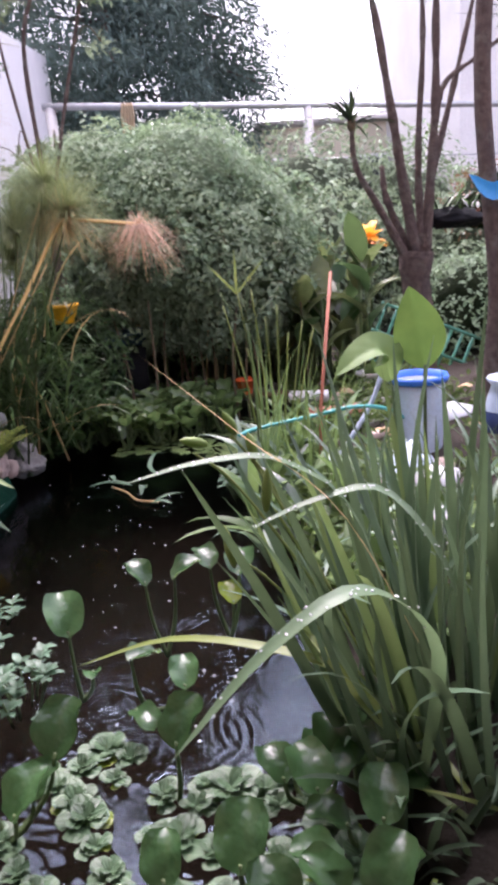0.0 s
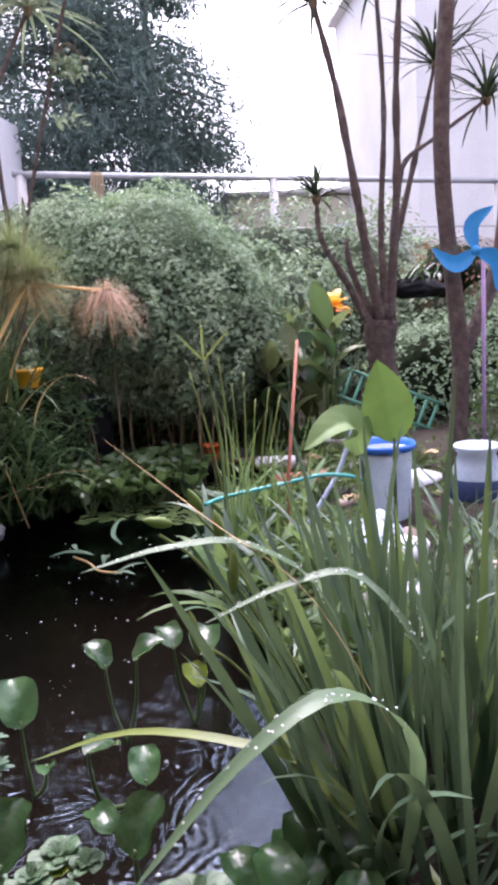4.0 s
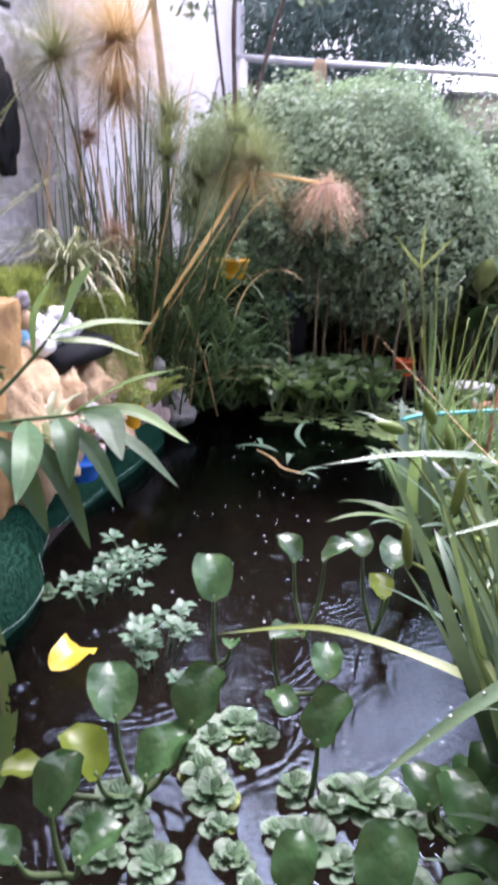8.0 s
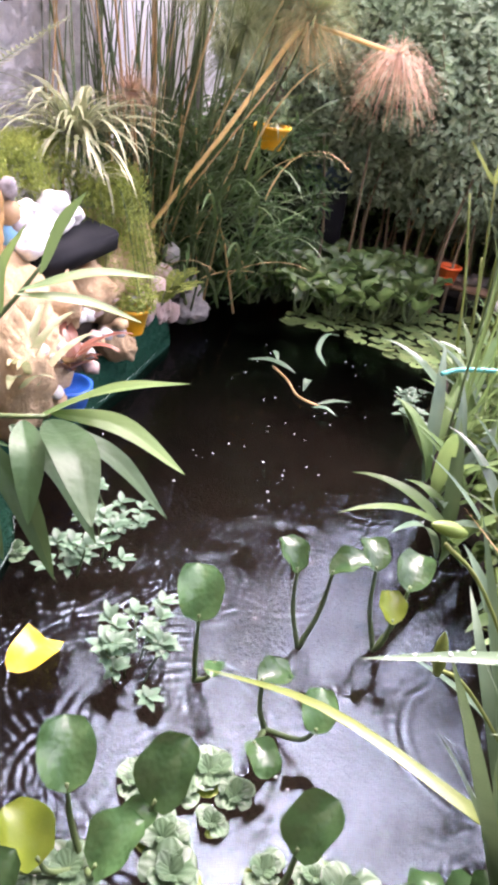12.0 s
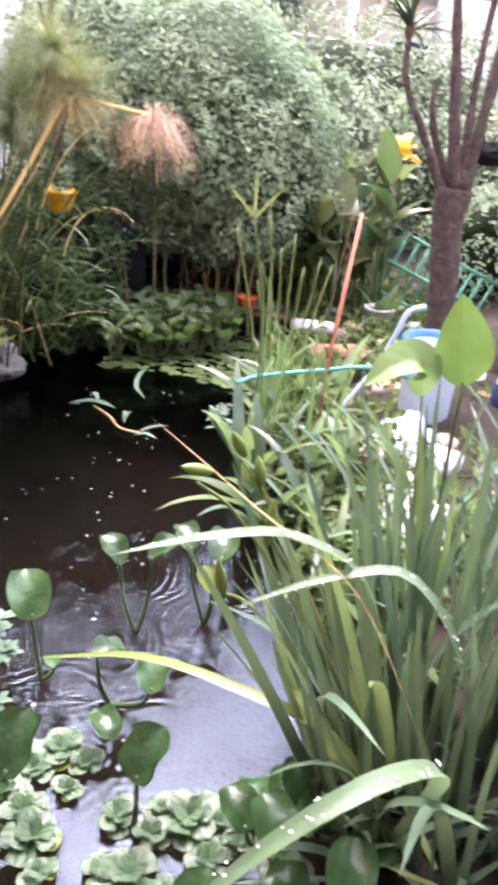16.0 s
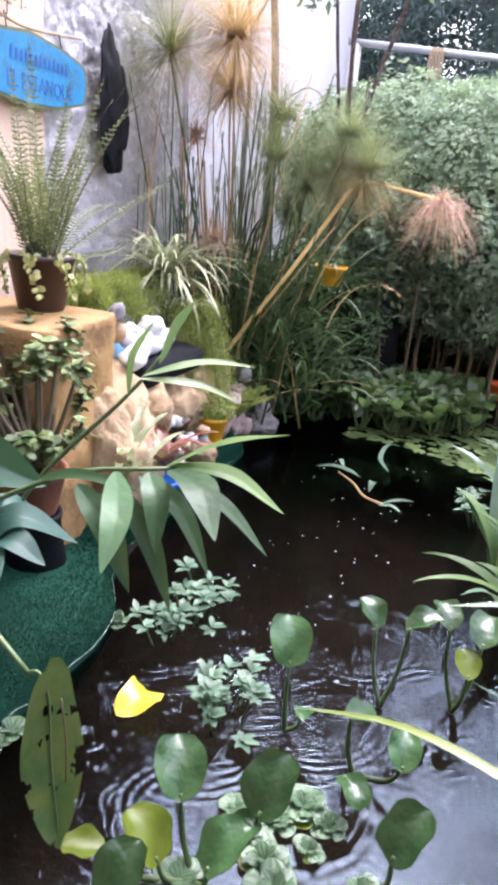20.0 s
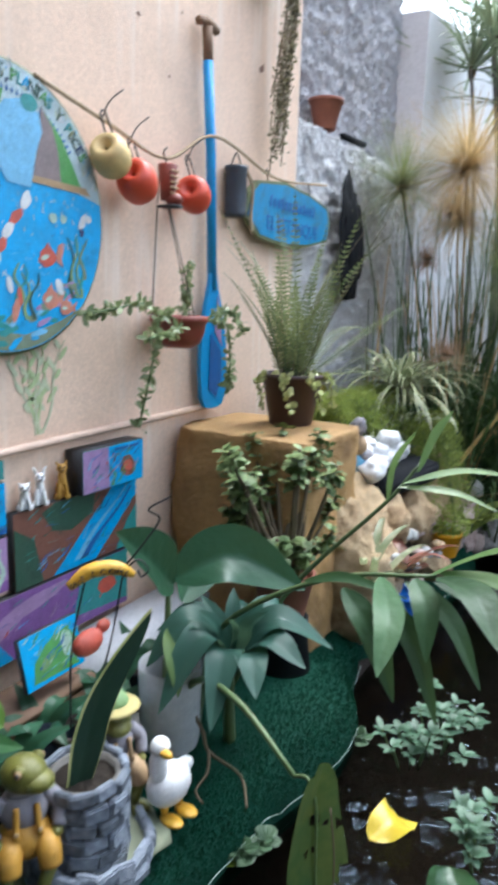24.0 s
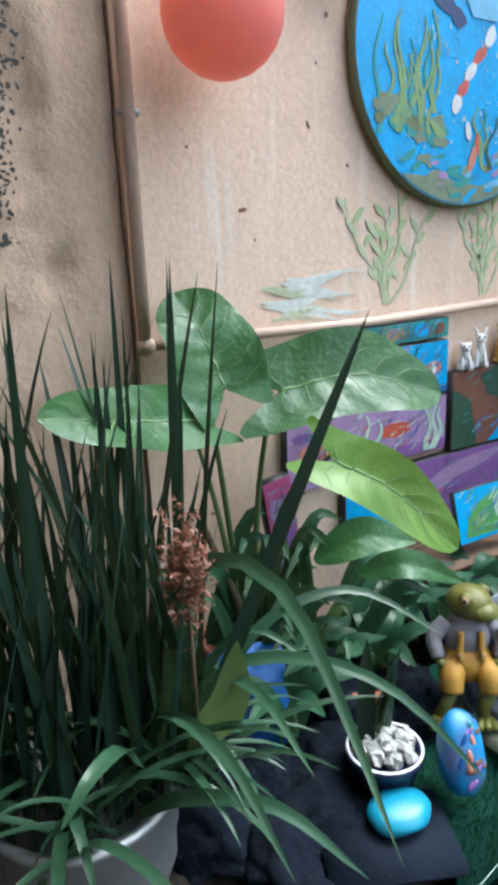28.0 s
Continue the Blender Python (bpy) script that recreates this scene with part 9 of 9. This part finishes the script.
def dracaena():
    top = base("dracaena_tree", pose(1.80, 5.15, 0.05), "many-stemmed bare dracaena with spiky tufts", "tree")
    part("trunk", tube(curve3([(0.06, 0, 0), (0.04, 0.0, 0.5), (-0.01, 0.0, 0.95), (0, 0, 1.15)], 9), lambda u: 0.088 + 0.034 * u * u + 0.004 * math.sin(u * 17) + 0.003 * math.sin(u * 43), 14), M_BARK, top)
    limbs = [([(-0.04, 0, 1.05), (-0.25, 0, 1.45), (-0.40, 0, 1.72), (-0.42, 0, 1.98)], 0.03), ([(0, 0, 1.1), (-0.10, 0, 1.7), (-0.14, 0.02, 2.0), (-0.25, 0.05, 2.7), (-0.36, 0.1, 3.2)], 0.036), ([(-0.02, 0.05, 1.1), (-0.18, 0.06, 1.5), (-0.2, 0.1, 1.72)], 0.03),
             ([(0.03, 0, 1.1), (0.02, 0, 1.8), (0.06, 0, 2.5), (0.03, 0, 3.3)], 0.027), ([(0.06, 0, 1.1), (0.10, 0, 1.6), (0.14, 0, 2.1), (0.15, 0, 2.7), (0.2, 0, 3.4)], 0.034), ([(0.13, 0, 1.95), (0.22, 0.05, 2.2), (0.45, 0.1, 2.35), (0.85, 0.15, 2.6)], 0.022), ([(0.10, 0, 1.6), (0.3, 0.1, 2.2), (0.5, 0.2, 2.85)], 0.024)]
    for pts, r0 in limbs:
        part("limb", tube(curve3(pts, 5), lambda u: r0 * (1.25 - 0.7 * u ** 0.6) + 0.003 * math.sin(u * 40) + 0.002 * math.sin(u * 91), 9), M_BARK, top)
    r2 = random.Random(3)
    for cx, cy, cz, n, ln in ((-0.42, 0, 1.98, 34, 0.36), (-0.36, 0.1, 3.2, 60, 0.5), (0.03, 0, 3.3, 50, 0.5), (0.2, 0, 3.4, 60, 0.55), (0.85, 0.15, 2.6, 50, 0.5), (0.5, 0.2, 2.85, 50, 0.55)):
        tuft = part("tuft_heart", ball(0.03, 0.03, 0.05, (cx, cy, cz)), M_TWIG, top)
        for k in range(n):
            o = part("leaf", leaf(ln * r2.uniform(0.6, 1.1), 0.022, r2.uniform(0, 85), r2.uniform(40, 150), "sword", 0.3, 6, 2, 1.2, seed=k), L_DARK, tuft)
            o.matrix_basis = pose(cx, cy, cz, 0, 0, r2.uniform(0, 360))


dracaena()
t2 = base("slim_tree", pose(2.02, 4.45, 0.0), "slender leaning dark trunk beside the dracaena", "tree")
part("trunk", tube(curve3([(0.0, 0, 0), (0.03, 0, 0.6), (0.04, 0, 1.05), (-0.06, 0.0, 2.2), (0.05, 0, 3.6)], 5), lambda u: 0.06 * (1 - 0.3 * u), 10), M_BARK, t2)
part("limb", tube(curve3([(0.03, 0, 0.9), (0.35, 0.1, 1.6), (0.4, 0.1, 2.6), (0.5, 0.2, 3.6)], 5), lambda u: 0.045 * (1 - 0.3 * u), 9), M_BARK, t2)
sp2 = base("garden_spinner", pose(2.12, 4.35, 1.585), "bright blue crescent garden spinner on a pole", "garden spinner")
for k in range(3):
    o = part("blade", ribbon([(0, 0, 0), (-0.13, 0, -0.07), (-0.27, 0, 0.03)], 0.10, "lance", 0.15, 10, 4, (0, -1, 0.1)), M_OAR, sp2)
    o.matrix_basis = pose(0, 0.004 * k, 0, 0, (0, 108, 235)[k], 0)
part("hub", ball(0.03, 0.02, 0.03), M_OAR, sp2)
part("pole", tube([(0.06, 0.03, 0.0), (0.06, 0.03, -1.55)], 0.012, 8), P["lilac"], sp2)
rl = base("dark_log_planter", pose(2.15, 5.4, 1.40), "dark hanging log planter between the trunks", "planter")
part("log", moved(craggy(0.10, 0.22, 0.075, 4), pose(0, 0, 0, 0, 0, 90)), M_BLACK, rl)
for k in range(40):
    o = part("leaf", leaf(rr.uniform(0.15, 0.3), 0.02, rr.uniform(0, 60), rr.uniform(60, 140), "sword", 0.2, 6, 2), L_DARK if k % 3 else L_UNDER, rl)
    o.matrix_basis = pose(rr.uniform(-.2, .25), 0, 0.06, 0, 0, rr.uniform(0, 360))


def trellis():
    top = base("green_trellis", pose(1.78, 6.0, 0.80, 0, 24, 0), "green wooden lattice trellis leaning behind the trunk", "trellis")
    for k in range(9):
        part("slat", box(0.022, 0.016, 0.46, 0.002, (0.10 * k + 0.04, 0, -0.23)), M_TREL, top)
    for z in (0.0, -0.23, -0.46):
        part("rail", box(0.90, 0.018, 0.026, 0.002, (0.44, -0.02, z)), M_TREL, top)


trellis()

# cannas and shrubs beyond the right bank
def canna_stand(x, y, n, seed, h=1.0):
    r2 = random.Random(seed)
    top = base("canna_clump", pose(x, y, 0.1), "canna clump with wide upright leaves", "canna", "cannas")
    for k in range(n):
        px, py, z = r2.uniform(-.3, .3), r2.uniform(-.25, .25), h * r2.uniform(0.35, 1.0)
        st = part("stem", tube([(px, py, 0), (px, py, z)], 0.012, 6), L_STALK, top)
        for j in range(3):
            o = part("leaf", leaf(r2.uniform(0.36, 0.52), r2.uniform(0.16, 0.23), r2.uniform(10, 40), r2.uniform(35, 100), "lance", 0.25, 8, 4, 1.2, 0.05, seed=k * 5 + j), (L_GINGER, L_BROMGREEN, L_BROMGREEN)[(k + j) % 3], st)
            o.matrix_basis = pose(px, py, z * (0.6 + 0.2 * j), 0, 0, r2.uniform(0, 360))
    return top


L_BROMGREEN = leafy("dark_canna_leaf", (0.095, 0.125, 0.050), (0.15, 0.18, 0.075), gloss=0.3, per="object", spread=0.3)
canna_stand(1.35, 6.15, 13, 1, 1.15)
canna_stand(1.2, 5.85, 7, 5, 0.9)
canna_stand(1.55, 6.6, 7, 2, 1.1)
canna_stand(1.0, 6.5, 5, 3, 0.8)
cf = base("canna_flower", pose(2.0, 7.2, 0.1), "orange-yellow canna flower on a tall stalk", "flower")
part("stalk", tube([(0, 0, 0), (0, 0, 1.2)], 0.012, 6), L_STALK, cf)
L_PETAL = leafy("yellow_petal", (0.85, 0.50, 0.03), (0.9, 0.38, 0.02), gloss=0.5, per="object", spread=0.15)
L_PETAL2 = leafy("orange_petal", (0.85, 0.20, 0.02), (0.9, 0.30, 0.03), gloss=0.5, per="object", spread=0.15)
for k in range(11):
    o = part("petal", leaf(0.20, 0.11, 15 + 30 * (k % 3), 70 + 25 * (k % 3), "lance", 0.2, 6, 4, 1.0, 0.2, seed=k), L_PETAL if k % 4 else L_PETAL2, cf)
    o.matrix_basis = pose(0, 0, 1.15 + 0.03 * (k % 4), 0, 0, 137 * k)


def shrub(name, x, y, blobs, n, size, mat, seed, label):
    top = base(name, pose(x, y, 0.1), label, "shrub", "shrubs beyond the pond")
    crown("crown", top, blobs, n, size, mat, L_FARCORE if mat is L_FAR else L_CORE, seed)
    part("stem", tube([(0, 0, -0.1), (0, 0, 0.6)], 0.03, 7), M_TWIG, top)


# Pale greyish leaf; the haze of distance is put into its colour
L_FAR = leafy("hazed_leaf", (0.18, 0.25, 0.16), (0.29, 0.36, 0.24), gloss=0.6, spec=0.2, spread=0.45, thin=0.3, scale=1)
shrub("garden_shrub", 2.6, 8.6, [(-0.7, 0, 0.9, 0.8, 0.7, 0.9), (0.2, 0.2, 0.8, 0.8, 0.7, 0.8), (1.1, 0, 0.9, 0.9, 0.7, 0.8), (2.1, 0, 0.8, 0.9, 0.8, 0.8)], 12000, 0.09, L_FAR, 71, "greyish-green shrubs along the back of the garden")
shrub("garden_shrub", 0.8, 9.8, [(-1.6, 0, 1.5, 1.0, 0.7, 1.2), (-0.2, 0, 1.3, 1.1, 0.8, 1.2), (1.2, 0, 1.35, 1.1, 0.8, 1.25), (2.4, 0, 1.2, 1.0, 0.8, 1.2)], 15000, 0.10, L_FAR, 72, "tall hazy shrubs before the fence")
shrub("garden_shrub", 2.75, 6.6, [(0, 0, 0.5, 0.6, 0.6, 0.55), (0.9, 0.2, 0.6, 0.7, 0.6, 0.6)], 6000, 0.06, L_HEDGE, 73, "low rounded shrub behind the lattice")
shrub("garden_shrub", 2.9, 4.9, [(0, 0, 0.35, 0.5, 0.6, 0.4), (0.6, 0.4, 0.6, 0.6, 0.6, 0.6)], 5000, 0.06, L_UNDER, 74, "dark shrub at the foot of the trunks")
shrub("red_leaf_shrub", 3.1, 7.4, [(0.2, 0, 1.5, 0.5, 0.5, 0.35)], 500, 0.06, L_BROM, 75, "reddish-brown withered shrub by the far wall")

L_SPIKE = leafy("narrow_arching_leaf", (0.21, 0.26, 0.17), (0.30, 0.34, 0.23), dry=(0.3, 0.24, 0.14), gloss=0.4, per="object", spread=0.4, thin=0.3)
# saplings rising on the left behind the papyrus
M_PALEBARK = plain("pale_grey_bark", (0.22, 0.20, 0.19), (0.13, 0.12, 0.11), 0.85, 16, 50, 1.0, 0.02)
for k, (run, r0) in enumerate(((((-0.62, 0.1), (-0.72, 1.4), (-0.80, 1.99), (-0.91, 2.78), (-1.0, 3.7)), 0.014), (((-0.66, 0.1), (-0.73, 1.4), (-0.74, 2.0), (-0.76, 2.79), (-0.62, 3.2), (-0.44, 3.5)), 0.020),
                               (((-0.82, 0.1), (-0.74, 1.4), (-0.64, 1.97), (-0.415, 2.8), (-0.1, 3.8)), 0.018), (((-1.2, 0.1), (-1.24, 1.3), (-1.28, 2.13), (-1.35, 2.75), (-1.42, 3.3)), 0.034), (((-1.42, 0.1), (-1.45, 1.3), (-1.47, 2.2), (-1.51, 2.74), (-1.55, 3.1)), 0.018))):
    t = base("sapling", pose(run[0][0], 5.9, 0.1), "thin bare sapling rising behind the papyrus" if k < 3 else "pale-barked slender trunk with spiky tufts", "tree", "saplings")
    bx = run[0][0]
    part("trunk", tube(curve3([(x - bx, 0.05 * math.sin(z * 2 + k), z - 0.1) for x, z in run], 5), lambda u: r0 * (1 - 0.35 * u) + 0.0015 * math.sin(u * 50), 8), M_BARK if k < 3 else M_PALEBARK, t)
    tx, tz = run[-1][0] - bx, run[-1][1] - 0.1
    r3 = random.Random(k)
    if k >= 3 or k == 1:
        for cx, cz, n, ln in ((tx, tz, 76, 0.80), (tx + 0.25, tz - 0.25, 40, 0.6))[:1 if k == 1 else 2]:
            heart = part("crown_heart", ball(0.03, 0.03, 0.06, (cx, 0, cz)), M_TWIG, t)
            if cx > tx:
                part("limb", tube(curve3([(tx + 0.06, 0, tz - 0.62), (tx + 0.15, 0, tz - 0.48), (cx, 0, cz)], 4), 0.011, 6), M_PALEBARK, t)
            for j in range(n):
                o = part("leaf", leaf(ln * r3.uniform(0.6, 1.1), 0.022, r3.uniform(5, 95), r3.uniform(45, 140), "sword", 0.3, 8, 2, 1.3, seed=j), L_SPIKE, heart)
                o.matrix_basis = pose(cx, 0, cz, 0, 0, r3.uniform(0, 360))
    else:
        for j in range(5):
            z = r3.uniform(1.9, 3.2)
            x = float(np.interp(z, [q[1] for q in run], [q[0] for q in run])) - bx
            ex, ez = x + r3.uniform(-0.45, 0.3), z + r3.uniform(-0.1, 0.25)
            tw = part("twig", tube(curve3([(x, 0, z - 0.1), ((x + ex) / 2, -0.05, (z + ez) / 2 + 0.05), (ex, -0.1, ez - 0.1)], 4), 0.004, 5), M_TWIG, t)
            ce = [(x + (ex - x) * u + r3.gauss(0, 0.04), -0.1 * u + r3.gauss(0, 0.04), z - 0.1 + (ez - z) * u + r3.gauss(0, 0.03)) for u in [0.3 + 0.7 * r3.random() for _ in range(34)]]
            part("foliage", scatter(np.random.default_rng(k * 9 + j), ce, [(0.0, -0.4, 0.8)] * len(ce), 0.075, 0.42, 0.6, 0.6), L_FAR, tw, smooth=False)

# fence rail, post and the houses behind
fence = base("fence_rail", pose(0, 11.0, 0), "galvanised pipe rail of the back fence with posts", "fence")
part("rail", tube([(-1.5, 0, 3.36), (2.5, 0, 3.14), (6.0, 0, 2.95)], 0.045, 10), M_STEEL, fence)
part("wire", tube([(-1.5, 0, 2.6), (6.0, 0, 2.3)], 0.012, 6), M_STEEL, fence)
for x in (-1.4, 2.15, 5.6):
    part("post", tube([(x, 0.02, -0.1), (x, 0.02, 3.34 - 0.055 * (x + 1.4))], 0.07, 10), M_GREYWALL, fence)
for k in range(5):
    part("rag", tube(curve3([(-0.42 + 0.03 * k, -0.05, 3.33), (-0.44 + 0.04 * k, -0.06, 3.15), (-0.43 + 0.03 * k, -0.05, 2.95)], 3), 0.02, 5), M_ROPE, fence)


def house(name, x0, x1, y, depth, h, mat, windows, label):
    top = base(name, pose(x0, y, 0), label, "house", "far houses")
    w = x1 - x0
    part("wall", box(w, depth, h, 0, (w / 2, depth / 2, h / 2)), mat, top, smooth=False)
    part("roof_edge", box(w + 0.3, depth + 0.3, 0.14, 0.02, (w / 2, depth / 2, h + 0.07)), M_GREYWALL, top)
    for wx0, wz in windows:
        wn = part("window", box(0.9, 0.06, 0.8, 0.01, (wx0, -0.02, wz)), M_WHITE, top)
        part("pane", box(0.76, 0.03, 0.66, 0, (wx0, -0.05, wz)), M_DARKGLASS, wn)


M_DARKGLASS = plain("window_glass", (0.05, 0.06, 0.07), (0.03, 0.035, 0.04), 0.1, 3, 20, 0.02)
house("cream_house", 2.2, 9.0, 17.0, 4, 3.75, plain("cream_plaster", (0.62, 0.58, 0.46), (0.52, 0.48, 0.38), 0.8, 1, 30), [(2.4, 2.7), (4.2, 2.7)], "low cream house with windows beyond the fence")
house("grey_house", 4.95, 12.0, 12.6, 5, 7.5, plain("pale_grey_plaster", (0.74, 0.73, 0.72), (0.60, 0.59, 0.58), 0.85, 1.2, 30), [(2.6, 5.0)], "tall weathered grey house wall beyond the trees")
tagged(linked("wall_back", *box(5.0, 0.2, 2.2, 0, (6.0, 11.8, 1.1)), M_GREYWALL, smooth=False), "low grey garden wall at the back", "wall", kind="structure")

# low green cover over the right bank and under the papyrus
L_WEED = leafy("weed_leaf", (0.055, 0.10, 0.03), (0.12, 0.17, 0.05), gloss=0.65, spec=0.15, spread=0.5)
gc = base("ground_cover", pose(0, 0, 0), "low mixed weeds covering the bank", "weeds", kind="stuff")
g = np.random.default_rng(12)
n = 42000
px, py = g.uniform(0.6, 3.6, n), g.uniform(1.0, 8.0, n)
px = np.where((px < np.array([right_bank(y) for y in py]) - 0.02) | ((py < 2.3) & (px < 1.25)), px + 1.2, px)
hz = 0.08 + 0.16 * g.random(n) ** 2 + np.array([0.10 * noise.noise(Vector((px[i] * 2.5, py[i] * 2.5, 0))) for i in range(n)])
part("weeds", scatter(g, np.stack([px, py, np.maximum(hz, 0.07)], 1), np.tile([0, -0.2, 1.0], (n, 1)), 0.075, 0.4, 0.6), L_WEED, gc, smooth=False)
rq = random.Random(55)
for k in range(46):
    s = rq.uniform(0.03, 0.075)
    mat, nm = ((M_PINK, "pinkish stone lying in the bank weeds"), (M_PEBBLE, "white stone lying in the bank weeds"), (M_CREAM, "cream stone lying in the bank weeds"))[k % 3]
    stone(rq.uniform(0.95, 2.5), rq.uniform(2.6, 6.2), 0.15 + s * 0.4, s, s * 1.2, s * 0.8, mat, 400 + k, nm)
sheet = linked("plastic_sheet", *craggy(0.11, 0.42, 0.05, 31), M_WHITE)
sheet.matrix_basis = pose(1.09, 3.0, 0.13, 0, 0, -8)
tagged(sheet, "crumpled white plastic sheet lying behind the irises", "sheet")
sack = base("plastic_sack", pose(1.22, 3.55, 0.12), "crumpled white and lilac plastic sack by the bucket", "sack")
part("body", craggy(0.14, 0.16, 0.20, 9), M_PALEBLUE, sack)
part("fold", moved(craggy(0.10, 0.12, 0.08, 12), pose(0.05, -0.18, -0.03)), P["mint"], sack)
uc = base("undergrowth", pose(-1.0, 5.35, 0.1), "dark sedge undergrowth beneath the papyrus", "undergrowth", kind="stuff")
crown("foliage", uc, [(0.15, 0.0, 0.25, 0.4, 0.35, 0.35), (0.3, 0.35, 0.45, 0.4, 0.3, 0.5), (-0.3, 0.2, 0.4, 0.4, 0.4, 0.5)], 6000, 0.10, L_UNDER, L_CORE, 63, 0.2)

# bubbles left by the rain
bub = base("rain_bubbles", pose(0, 0, 0), "small pale rain bubbles scattered on the dark water", "bubbles", kind="stuff")
rb = random.Random(17)
cap = lathe([(1.0, 0.0), (0.92, 0.35), (0.7, 0.68), (0.38, 0.9), (0.01, 1.0)], 8)
part("bubble_scatter", merge(*[moved(cap, Matrix.Translation((rb.gauss(-0.2, 0.3), rb.uniform(1.9, 4.6), 0.001)) @ Matrix.Scale(rb.uniform(0.0022, 0.005), 4)) for _ in range(70)]), M_DROP, bub)
